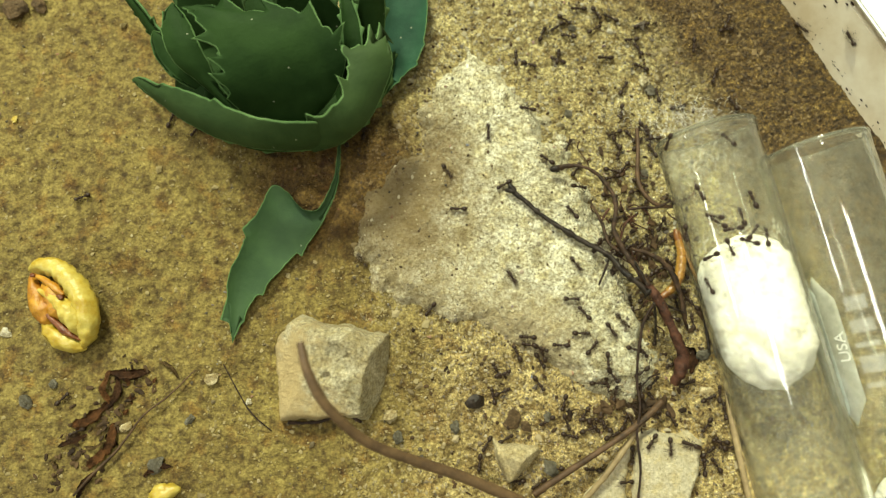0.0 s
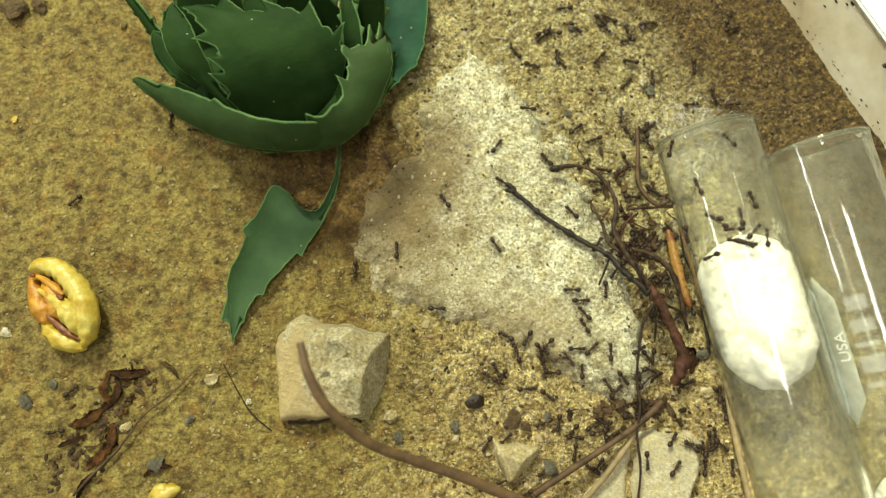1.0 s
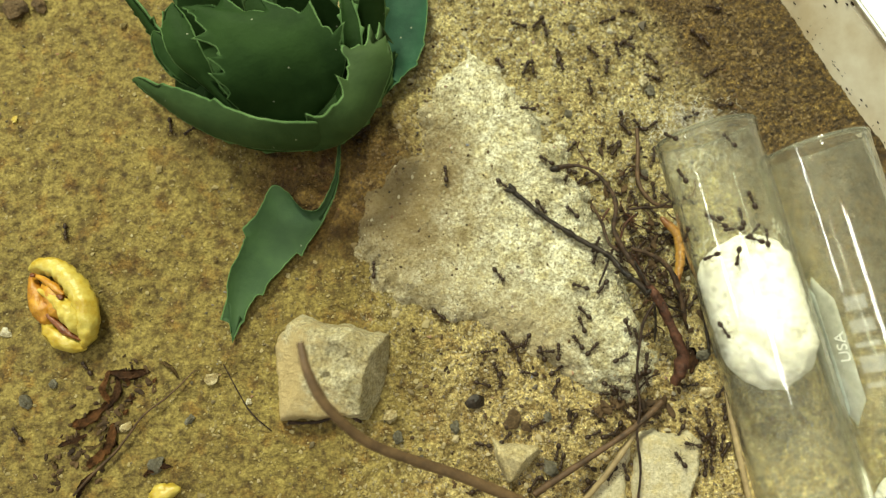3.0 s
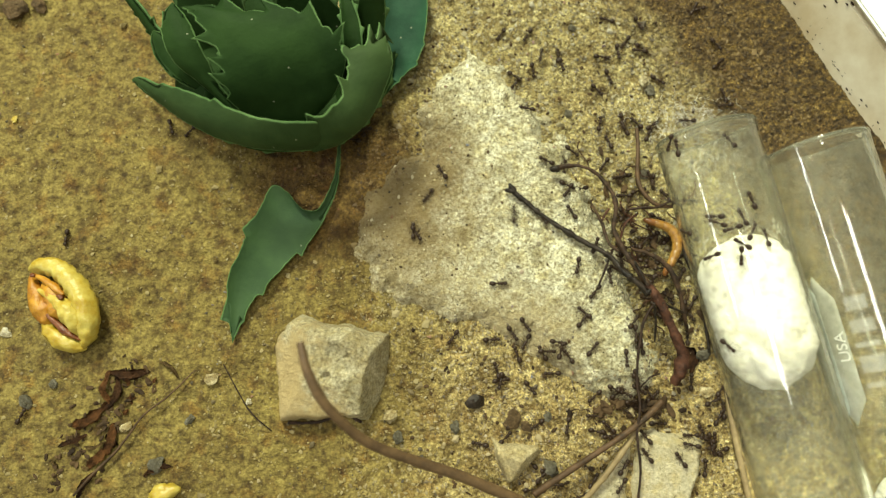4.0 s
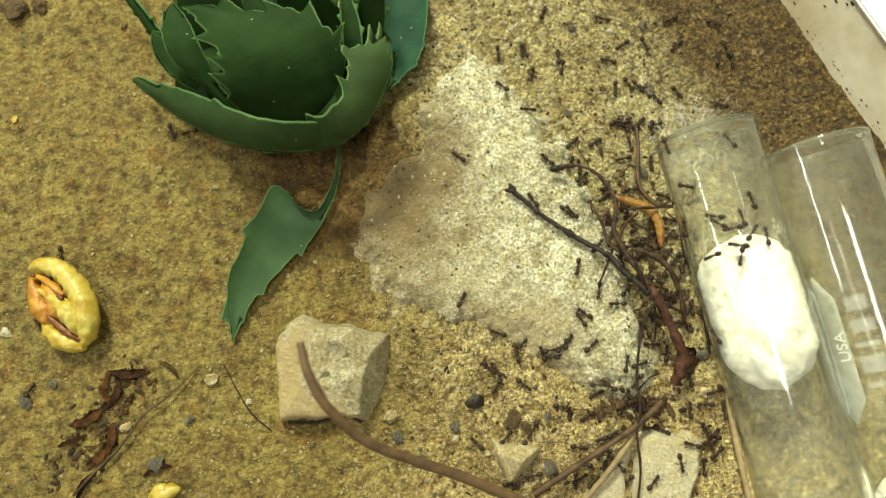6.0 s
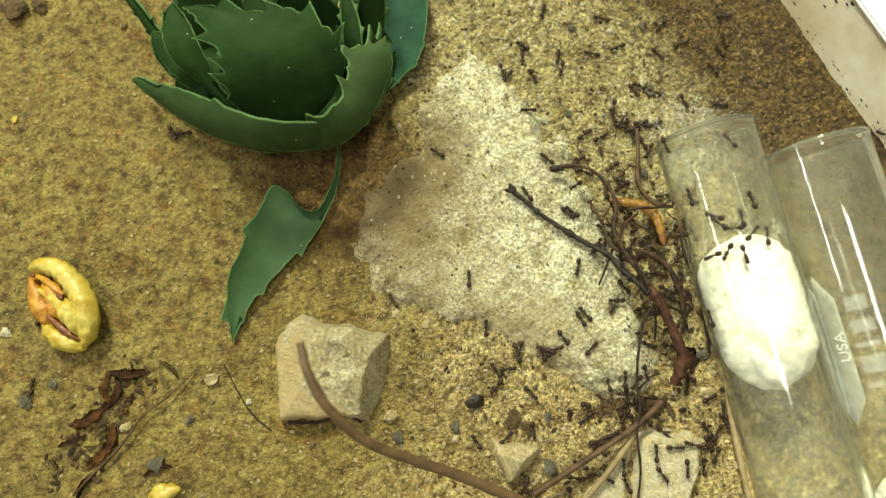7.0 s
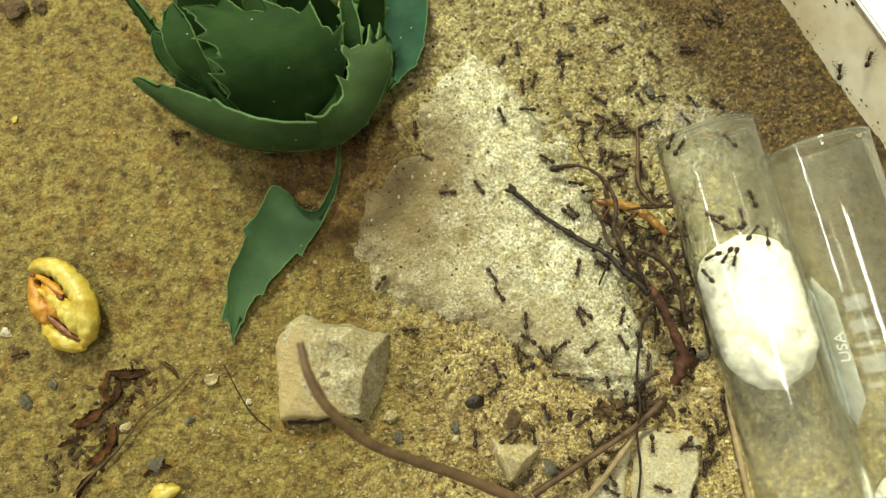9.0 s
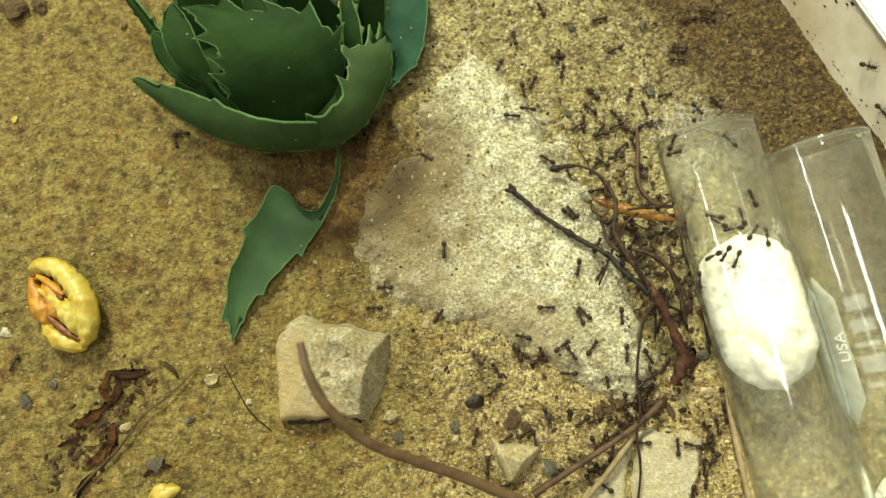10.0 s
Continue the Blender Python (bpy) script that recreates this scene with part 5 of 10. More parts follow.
# ---- nut, crumb and dead leaves ----
def build_nut():
    nut = tagged(empty("nut_half", pose(0, 0, 0)), "yellow cracked nut half with brown skin", "nut")

    def lobe(name, path, radii, seed, mat, label=""):
        part(name, tube_mesh(path, [0.25] + [0.82 * r for r in radii] + [0.25], 48, 18, 0.35, seed), mat, nut, label)

    lobe("kernel", [(-70.1, -3.9, 1.5), (-67.1, -3.3, 2.6), (-63.9, -4.2, 3.0), (-60.8, -7.2, 3.2), (-58.8, -11.0, 3.2), (-58.8, -14.6, 2.4), (-59.9, -16.8, 1.6)], [1.5, 1.9, 2.1, 2.3, 2.4, 2.3, 2.0, 1.4], 1.0, NUT)
    lobe("kernel", [(-67.4, -7.4, 3.0), (-63.5, -9.6, 3.6), (-61.0, -11.9, 3.6), (-59.9, -15.0, 2.6)], [0.7, 1.3, 1.9, 2.1, 1.5], 5.0, NUT)
    lobe("kernel", [(-67.0, -12.6, 1.4), (-64.6, -14.9, 1.9), (-61.7, -16.4, 1.9), (-59.3, -17.0, 1.2)], [1.3, 1.8, 1.7, 1.2], 7.0, NUT)
    lobe("skin", [(-69.6, -4.8, 1.6), (-68.0, -8.3, 2.0), (-66.5, -11.3, 2.0), (-65.2, -13.2, 1.5)], [1.3, 1.9, 2.0, 1.5], 9.0, NUT_SKIN, "orange-brown nut skin")
    lobe("skin", [(-66.0, -11.2, 2.8), (-62.9, -13.7, 3.1), (-61.0, -15.0, 3.0), (-58.8, -15.9, 2.2)], [0.5, 0.8, 0.6, 0.4], 12.0, NUT_DARK, "dark red-brown crack in the nut")
    lobe("skin", [(-68.8, -4.8, 2.9), (-66.0, -6.0, 3.5), (-62.4, -8.4, 4.3)], [0.45, 0.6, 0.75], 15.0, NUT_SKIN)
    lobe("skin", [(-67.4, -5.6, 1.4), (-64.6, -8.8, 2.0), (-62.4, -12.6, 2.0)], [1.9, 2.7, 2.5], 18.0, NUT_SKIN)
    lobe("skin", [(-68.7, -4.9, 3.3), (-67.9, -5.2, 3.5)], [0.45, 0.4], 16.0, NUT_DARK)
    lobe("skin", [(-63.2, -8.6, 4.6), (-62.2, -9.1, 4.8)], [0.45, 0.5], 17.0, NUT_DARK)
    crumb = tagged(part("nut_crumb", pebble_mesh(2.6, 1.5, 1.3, 8.0, 3, 0.35), NUT), "bright yellow nut crumb on the sand", "crumb")
    crumb.matrix_basis = pose(*[v * MM for v in (-45.2, -40.2, 1)], 0, 0, 28)


build_nut()


def dead_leaf(path, half, seed, label, mat=None):
    bm = bmesh.new()
    rows = []
    for i in range(15):
        t = i / 14
        p = bez(path, t)
        d = (bez(path, min(1, t + 0.05)) - bez(path, max(0, t - 0.05))).normalized()
        s = d.cross(Vector((0, 0, 1))).normalized()
        w = half * math.sin(math.pi * (0.1 + 0.85 * t)) 
        ragged = [1 + 0.8 * n3(t * 7, seed, q * 30, 1.0) for q in (-1, -0.5, 0, 0.5, 1)]
        rows.append([bm.verts.new((p + s * w * q * ragged[round(2 * q + 2)] + Vector((0, 0, 0.1 * q * q * half + 0.35 * n3(t * 8, q * 2, seed, 1.0)))) * MM) for q in (-1, -0.5, 0, 0.5, 1)])
    faces = [bm.faces.new((r0[j], r0[j + 1], r1[j + 1], r1[j])) for r0, r1 in zip(rows, rows[1:]) for j in range(4)]
    bmesh.ops.solidify(bm, geom=faces, thickness=0.12 * MM)
    bmesh.ops.recalc_face_normals(bm, faces=bm.faces)
    return tagged(part("dead_leaf", smooth(bm), mat or DEAD), label, "dead leaf")


def litter():
    rng = random.Random(31)
    curled = "curled dead brown leaf scrap on sand"
    for a, b, c, half, mat in [((-49.2, -20.8), (-52.6, -21.4), (-56.3, -20.9), 0.8, DEAD_DARK), ((-56.0, -20.6), (-56.2, -23.8), (-54.8, -26.5), 0.6, DEAD), ((-54.5, -21.6), (-54.2, -24.7), (-56.8, -27.4), 0.7, DEAD_DARK),
                               ((-55.6, -26.0), (-58.6, -28.8), (-61.7, -29.5), 0.9, DEAD), ((-58.8, -31.1), (-61.0, -32.1), (-63.4, -33.0), 0.45, DEAD_DARK), ((-54.5, -29.2), (-54.7, -32.3), (-55.9, -34.6), 0.9, DEAD),
                               ((-55.4, -33.0), (-56.7, -35.0), (-58.6, -36.4), 0.8, DEAD), ((-47.6, -19.2), (-45.4, -20.0), (-44.2, -21.9), 0.35, DEAD_TAN), ((-49.0, -37.7), (-46.8, -36.2), (-44.4, -36.2), 0.5, DEAD_DARK),
                               ((-56.8, -37.0), (-58.4, -38.9), (-59.6, -41.2), 0.6, DEAD_DARK), ((-59.2, -33.0), (-57.4, -33.2), (-55.9, -32.2), 0.3, DEAD_TAN)]:
        z = [ground_height(*q) for q in (a, b, c)]
        dead_leaf([(*a, z[0] + 0.1), (*b, z[1] + 0.9), (*c, z[2] + 0.1)], half, a[0] + c[1], curled, mat)
    for k in range(20):
        t = rng.random()
        x, y = -51.0 - 10.5 * t + rng.gauss(0, 1.6), -21.5 - 14.0 * t + rng.gauss(0, 1.8)
        w, half = rng.uniform(0, 3.1), rng.uniform(0.4, 1.1)
        dx, dy, z = half * math.cos(w), half * math.sin(w), ground_height(x, y)
        dead_leaf([(x - dx, y - dy, z + 0.05), (x, y, z + 0.35), (x + dx, y + dy, z + 0.05)], rng.uniform(0.2, 0.45), rng.random() * 50, "small crumbled leaf scrap on sand", rng.choice((DEAD, DEAD_DARK, DEAD_TAN)))

    # at the root's end
    a, b, c = (39.8, -16.6), (41.9, -18.4), (41.4, -21.2)
    dead_leaf([(*a, ground_height(*a) + 0.1), (*b, ground_height(*b) + 0.4), (*c, ground_height(*c) + 0.15)], 1.0, 18.6, "dark leaf scrap beside the root's end", DEAD_DARK)


litter()

# specks and dirt on the tub wall
def wall_specks():
    rng = random.Random(4)
    bm = bmesh.new()
    for k in range(46):
        v = rng.uniform(-50, 12) if k > 26 else -22 + 1.15 * k + rng.uniform(-1.6, 1.6)
        z = rng.uniform(1.5, 10.5) if k > 26 else 1.2 + 1.6 * rng.random()
        r = rng.uniform(0.06, 0.14) if k > 26 else rng.uniform(0.08, 0.26)
        x, y = uv(U1 - 0.05 + DRAFT * z, v)
        bmesh.ops.create_icosphere(bm, subdivisions=1, radius=r * MM, matrix=pose(x * MM, y * MM, z * MM, 0, 0, math.degrees(math.atan2(UY, UX))) @ Matrix.Diagonal((0.3, 1.5, 0.8, 1)))
    for v, z, r in ((2.8, 9.0, 0.3), (0.7, 11.0, 0.34), (3.4, 6.9, 0.24), (1.2, 10.2, 0.26)):
        x, y = uv(U1 - 0.1 + DRAFT * z, v)
        bmesh.ops.create_icosphere(bm, subdivisions=1, radius=r * MM, matrix=pose(x * MM, y * MM, z * MM, 0, 0, math.degrees(math.atan2(UY, UX))) @ Matrix.Diagonal((0.3, 1.5, 0.8, 1)))
    tagged(part("dirt_specks", bm, HAIR), "black dirt specks on the plastic tub wall", "dirt", kind="stuff")


wall_specks()


# ---- ants and larva ----
def ball(bm, c, r, seg=10, rings=8):
    m = Matrix.Translation(Vector(c) * MM) @ Matrix.Diagonal((r[0] * MM, r[1] * MM, r[2] * MM, 1))
    bmesh.ops.create_uvsphere(bm, u_segments=seg, v_segments=rings, radius=1, matrix=m)


def shape(balls):
    bm = bmesh.new()
    for c, r in balls:
        ball(bm, c, r)
    return smooth(bm)


def build_ant():
    """A worker ant, 3 mm long, head towards +x, feet at z = 0."""
    ant = tagged(empty("ant"), "dark brown worker ant", "ant", "ant colony")
    part("head", shape([((1.12, 0, 0.55), (0.38, 0.35, 0.27)), ((1.42, 0.1, 0.5), (0.12, 0.05, 0.06)), ((1.42, -0.1, 0.5), (0.12, 0.05, 0.06))]), ANT, ant)
    part("thorax", shape([((0.52, 0, 0.62), (0.36, 0.27, 0.25)), ((0.12, 0, 0.58), (0.32, 0.24, 0.22))]), ANT, ant)
    part("waist", shape([((-0.24, 0, 0.52), (0.15, 0.14, 0.15)), ((-0.44, 0, 0.52), (0.14, 0.16, 0.16))]), ANT, ant)
    part("gaster", shape([((-0.98, 0, 0.56), (0.56, 0.42, 0.37))]), ANT, ant)
    for side in (1, -1):
        part("antenna", tube_mesh([(0, 0, 0), (0.3, 0.32 * side, 0.16), (0.45, 0.45 * side, 0.1), (0.85, 0.38 * side, -0.2)], [0.035, 0.032, 0.04], 8, 5), ANT_LEG, ant).matrix_basis = pose(1.3 * MM, 0.12 * side * MM, 0.62 * MM)
        for x, back in ((0.62, 0.55), (0.38, -0.1), (0.16, -0.7)):
            leg = part("leg", tube_mesh([(0, 0, 0), (0.26 * back, 0.38 * side, 0.25), (0.62 * back, 0.66 * side, -0.1), (0.85 * back, 0.86 * side, -0.5)], [0.045, 0.04, 0.028, 0.02], 9, 5), ANT_LEG, ant)
            leg.matrix_basis = pose(x * MM, 0.14 * side * MM, 0.5 * MM)
    return ant


ANT_PROTO = build_ant()
ANTS = []
LARVA = tagged(empty("larva"), "amber mealworm larva gripped by ants", "larva")


def build_larva():
    pieces = []
    for k in range(9):
        r = 0.88 * (1 - 0.3 * abs(k - 4) ** 2 / 16)
        bm = bmesh.new()
        ball(bm, (0, 0, 0), (1.6, r, r), 16, 12)
        seg = part("head" if k == 8 else "segment", smooth(bm), WORM_DARK if k in (0, 8) else WORM, LARVA)
        band = bmesh.new()
        ball(band, (0.66, 0, 0), (0.09, r * 0.925, r * 0.925), 14, 8)
        part("band", smooth(band), WORM_DARK, seg)
        pieces.append(seg)
    return pieces


SEGMENTS = build_larva()
bpy.context.view_layer.update()
DEPS = bpy.context.evaluated_depsgraph_get()
FLOORS = [GROUND, ROCK_OB, ROCK2_OB, SLAB_OB, SLAB_LOW_OB]


def floor_at(x, y):
    """Height in mm and normal of the highest resting surface under a plan point."""
    best, normal = -1.0, Vector((0, 0, 1))
    for ob in FLOORS:
        hit, place, nor, _ = ob.ray_cast(Vector((x, y, 30)) * MM, Vector((0, 0, -1)), depsgraph=DEPS)
        if hit and place.z / MM > best:
            best, normal = place.z / MM, nor
    return best, normal


def stand(p, up, forward):
    """A pose at p with local z along up and local x as near forward as can be."""
    z = Vector(up).normalized()
    y = z.cross(Vector(forward)).normalized()
    x = y.cross(z)
    m = Matrix((x, y, z)).transposed().to_4x4()
    m.translation = Vector(p) * MM
    return m


HERD = [ANT_PROTO] + [copy_thing(ANT_PROTO, Matrix()) for _ in range(204 - 1)]


def next_ant():
    ANTS.append(HERD[len(ANTS)])
    return ANTS[-1]


def stride(ant, rows):
    """Legs swing in two alternating tripods while the ant walks."""
    legs = [o for o in ant.children if o.name.startswith("leg")]
    far = sum(math.hypot(b[1] - a[1], b[2] - a[2]) for a, b in zip(rows, rows[1:]))
    if far < 12:
        return
    for k, leg in enumerate(legs):
        home = leg.matrix_basis.copy()
        sway = 16 if k % 2 else -16
        keys = []
        for i in range(26):
            keys.append((i * 0.4, home @ pose(0, 0, 0, 0, 0, sway * (1 if i % 2 else -1))))
        walk(leg, keys)


def crawl(rows):
    """Over the ground: seconds, plan place in mm, heading in degrees."""
    ant = next_ant()
    keys = []
    for t, x, y, h in rows:
        z, n = floor_at(x, y)
        n = (n + Vector((0, 0, 1.5))).normalized()
        keys.append((t, stand((x, y, z), n, (math.cos(radians(h)), math.sin(radians(h)), 0))))
    walk(ant, keys)
    stride(ant, rows)


def climb(rows):
    """On the tub's wall: seconds, place along the wall and height in mm, heading in its plane."""
    ant = next_ant()
    along, n = Vector((-UY, UX, 0)), Vector((-UX, -UY, DRAFT)).normalized()
    rise = Vector((UX * DRAFT, UY * DRAFT, 1)).normalized()
    keys = []
    for t, v, z, h in rows:
        x, y = uv(U1 + DRAFT * z, v)
        keys.append((t, stand((x, y, z), n, along * math.cos(radians(h)) + rise * math.sin(radians(h)))))
    walk(ant, keys)
    stride(ant, rows)


def ride(radius, rows):
    """On a round of the plugged tube: seconds, way along the axis and round it in mm, heading."""
    ant = next_ant()
    keys = []
    for t, a, s, h in rows:
        w = math.degrees(s / radius)
        p = tube_point(RIM_A, a, radius, w)
        n = tube_point((0, 0, 0), 0, 1.0, w)
        side = n.cross(AX) if n.cross(AX).dot(SIDE) > 0 else AX.cross(n)
        keys.append((t, stand(p, n, AX * math.cos(radians(h)) + side * math.sin(radians(h)))))
    walk(ant, keys)


def squirm(k, rows):
    """One ring of the larva."""
    walk(SEGMENTS[k], [(t, pose(x * MM, y * MM, 2.6 * MM, 0, 0, h)) for t, x, y, h in rows])


def motions():
    crawl([(0, 7.8, 19.9, 270), (0.25, 5.3, 15.1, 315), (0.5, 2.8, 10.4, 360), (1, 9.2, 17.3, 415), (1.17, 10.2, 15.9, 355), (1.33, 11.2, 14.6, 295), (1.5, 12.2, 13.2, 235), (2, 16.4, 8.4, 305), (4, 16.7, 4.8, 305), (4.5, 18.8, -6.0, 360), (5, 19.7, -5.8, 415), (5.66, 36.1, 0.0, 376), (10, 36.7, -1.0, 301)])
    crawl([(0, 2.6, 6.3, 180), (0.25, 2.2, 6.0, 118), (0.5, 1.8, 5.8, 55), (0.91, -6.7, 12.7, 99), (1.32, -15.2, 19.6, 143), (10, -16.3, 19.6, 180)])
    crawl([(0, -13.8, -2.0, 125), (0.5, -9.8, 6.9, 55), (1, -7.8, -0.7, 90), (1.83, -14.2, 20.7, 104), (10, -13.2, 21.7, 45)])
    crawl([(0, 11.4, -5.3, 125), (0.5, 5.7, 1.5, 90), (0.75, 7.3, 0.8, 18), (1, 8.9, 0.1, -55), (1.5, 17.0, -6.8, -55), (2, 19.6, -16.2, -90), (2.25, 22.4, -18.4, -45), (2.5, 25.1, -20.6, 0), (3, 32.2, -25.6, -36), (10, 32.3, -25.8, -36)])
    crawl([(0, 26.8, -19.1, 270), (0.17, 26.7, -19.2, 210), (0.33, 26.7, -19.4, 150), (0.5, 26.6, -19.5, 90), (1, 20.7, -18.7, 125), (1.5, 11.6, -10.7, 125), (1.67, 11.0, -12.6, 65), (1.83, 10.4, -14.6, 5), (2, 9.8, -16.5, -55), (2.25, 10.5, -17.4, 0), (2.5, 11.2, -18.2, 55), (3.25, 12.4, -15.6, 0), (4, 13.7, -13.1, -55), (4.25, 14.2, -14.6, 0), (4.5, 14.7, -16.2, 55), (5, 22.3, -7.4, 0), (5.5, 19.7, -11.2, -55), (5.81, 27.0, -8.0, -17), (6.11, 34.4, -4.8, 21), (8.05, 34.1, -5.2, -51), (10, 33.8, -5.7, -124)])
    crawl([(0, 27.8, -21.4, 305), (0.5, 28.7, -21.7, 270), (1, 29.4, -21.7, 305), (1.5, 30.2, -21.7, 360), (2, 29.6, -21.7, 360), (2.5, 29.8, -20.6, 360), (3.25, 31.4, -26.0, 422), (4, 32.9, -31.4, 485), (4.5, 23.6, -23.8, 415), (5.5, 21.4, -20.3, 360), (7, 37.4, -32.9, 360), (7.25, 35.8, -34.2, 298), (7.5, 34.2, -35.6, 235), (8, 32.4, -36.1, 180), (8.5, 22.6, -39.1, 235), (9.25, 24.2, -37.8, 298), (10, 25.8, -36.4, 360)])
    crawl([(0, 25.4, -22.6, 0), (0.17, 25.6, -22.0, -60), (0.33, 25.8, -21.4, -120), (0.5, 26.0, -20.8, -180), (0.75, 24.5, -20.7, -225), (1, 23.0, -20.6, -270), (1.25, 25.8, -20.0, -342), (1.5, 28.6, -19.3, -415), (2, 27.9, -19.1, -450), (2.17, 28.1, -18.9, -510), (2.33, 28.2, -18.7, -570), (2.5, 28.4, -18.5, -630), (3, 28.9, -18.6, -690), (3.5, 29.3, -18.6, -750), (4, 29.8, -18.7, -810), (4.25, 30.1, -19.8, -738), (4.5, 30.3, -20.8, -665), (5, 29.5, -8.1, -595), (5.5, 30.7, -7.5, -630), (6.25, 30.4, -7.3, -702), (7, 30.1, -7.1, -775), (7.25, 29.9, -7.8, -702), (7.5, 29.6, -8.4, -630), (8, 26.7, -5.2, -595), (9, 26.7, -3.0, -540), (9.5, 22.2, -7.8, -485), (9.67, 23.6, -6.8, -545), (9.83, 24.9, -5.8, -605), (10, 26.3, -4.8, -665)])
    crawl([(0, 21.2, -9.0, 0), (0.5, 25.0, -9.0, 0), (1, 22.9, -9.2, 0), (1.5, 25.9, -12.6, 0), (1.75, 25.9, -12.6, 62), (2, 26.0, -12.6, 125), (2.5, 20.9, -8.1, 125), (3.25, 24.4, -6.7, 198), (4, 27.8, -5.3, 270), (4.5, 30.2, -9.6, 270), (4.75, 29.8, -10.0, 225), (5, 29.4, -10.4, 180), (7, 28.6, -9.2, 180), (7.5, 27.8, -9.6, 235), (8, 26.0, -22.0, 270), (8.5, 27.8, -21.7, 235), (9, 23.5, -22.0, 180), (10, 20.8, -21.0, 180)])
    crawl([(0, 22.2, -3.2, 305), (0.5, 27.1, -5.6, 360), (0.75, 27.0, -6.5, 315), (1, 26.9, -7.4, 270), (1.5, 29.7, -6.0, 270), (2, 29.0, -12.6, 305), (4, 31.6, -14.7, 270), (4.5, 27.3, -21.5, 270), (5, 28.6, -20.1, 342), (5.5, 29.9, -18.7, 415), (7, 29.7, -22.0, 450), (7.5, 30.7, -19.3, 450), (8, 29.9, -18.5, 450), (8.5, 29.5, -18.5, 485), (9.5, 29.4, -13.8, 450), (9.67, 29.6, -15.1, 390), (9.83, 29.7, -16.5, 330), (10, 29.9, -17.8, 270)])
    crawl([(0, 27.5, -14.1, 305), (0.5, 28.4, -18.5, 270), (0.67, 28.0, -18.2, 210), (0.83, 27.7, -18.0, 150), (1, 27.3, -17.7, 90), (1.5, 26.4, -16.2, 90), (2, 26.5, -16.2, 125), (2.5, 24.4, -15.3, 125), (4, 20.5, -18.3, 125), (4.5, 21.6, -15.8, 90), (5, 21.2, -15.8, 125), (5.5, 20.9, -16.4, 125), (6, 20.5, -16.0, 65), (6.5, 20.2, -15.7, 5), (7, 19.8, -15.3, -55), (7.25, 24.0, -15.4, 0), (7.5, 28.2, -15.5, 55), (7.67, 28.9, -17.5, -5), (7.83, 29.7, -19.4, -65), (8, 30.4, -21.4, -125), (8.25, 24.4, -20.8, -180), (8.5, 18.5, -20.2, -235), (8.75, 19.1, -20.8, -298), (9, 19.6, -21.4, -360), (9.25, 20.8, -18.4, -315), (9.5, 22.0, -15.3, -270), (9.75, 21.4, -16.6, -342), (10, 20.9, -17.8, -415)])
    crawl([(0, 29.4, -12.6, 305), (0.5, 30.4, -21.5, 270), (0.75, 24.2, -21.2, 225), (1, 18.1, -21.0, 180), (1.5, 17.7, -20.0, 180), (2, 14.3, -18.2, 235), (2.5, 18.7, -23.8, 270), (3.25, 18.4, -22.5, 225), (4, 18.1, -21.1, 180), (4.25, 17.0, -21.6, 118), (4.5, 15.9, -22.0, 55), (5.24, 33.6, -25.3, -8), (10, 34.3, -24.5, 49)])
    crawl([(0, 31.6, -9.6, 90), (0.5, 32.2, -9.6, 90), (0.75, 26.8, -8.6, 135), (1, 21.4, -7.5, 180), (1.25, 20.4, -5.5, 135), (1.5, 19.4, -3.6, 90), (1.75, 17.8, 0.5, 135), (2, 16.2, 4.6, 180), (2.25, 12.8, 0.5, 225), (2.5, 9.3, -3.6, 270), (3.25, 9.3, -5.0, 315), (4, 9.3, -6.4, 360), (4.25, 12.2, -6.7, 405), (4.5, 15.1, -7.0, 450), (5, 15.5, 0.4, 485), (7, 14.3, 8.9, 485), (7.25, 13.9, 7.4, 540), (7.5, 13.5, 5.9, 595), (8, 11.5, 6.0, 540), (8.5, 7.3, 9.1, 485), (9, 6.2, 10.1, 485), (10, -15.9, 22.9, 510)])
    crawl([(0, 33.7, -31.9, 235), (0.25, 33.5, -31.9, 298), (0.5, 33.2, -31.8, 360), (1, 37.0, -31.8, 415), (1.5, 38.5, -32.0, 360), (1.75, 42.1, -34.0, 315), (2, 45.8, -35.9, 270), (2.17, 46.0, -35.9, 210), (2.33, 46.2, -35.9, 150), (2.5, 46.4, -35.9, 90), (4, 32.8, -34.1, 125), (4.5, 30.6, -34.5, 180), (4.75, 30.3, -34.4, 225), (5, 30.0, -34.2, 270), (5.5, 30.1, -37.8, 270), (6.25, 29.9, -38.5, 198), (7, 29.7, -39.1, 125), (7.5, 28.0, -38.9, 90), (8, 27.2, -38.1, 90), (8.17, 28.0, -37.9, 30), (8.33, 28.8, -37.8, -30), (8.5, 29.6, -37.6, -90), (9, 34.6, -44.7, -56), (9.33, 34.4, -44.5, -112), (9.67, 34.2, -44.3, -169), (10, 34.0, -44.1, -225)])
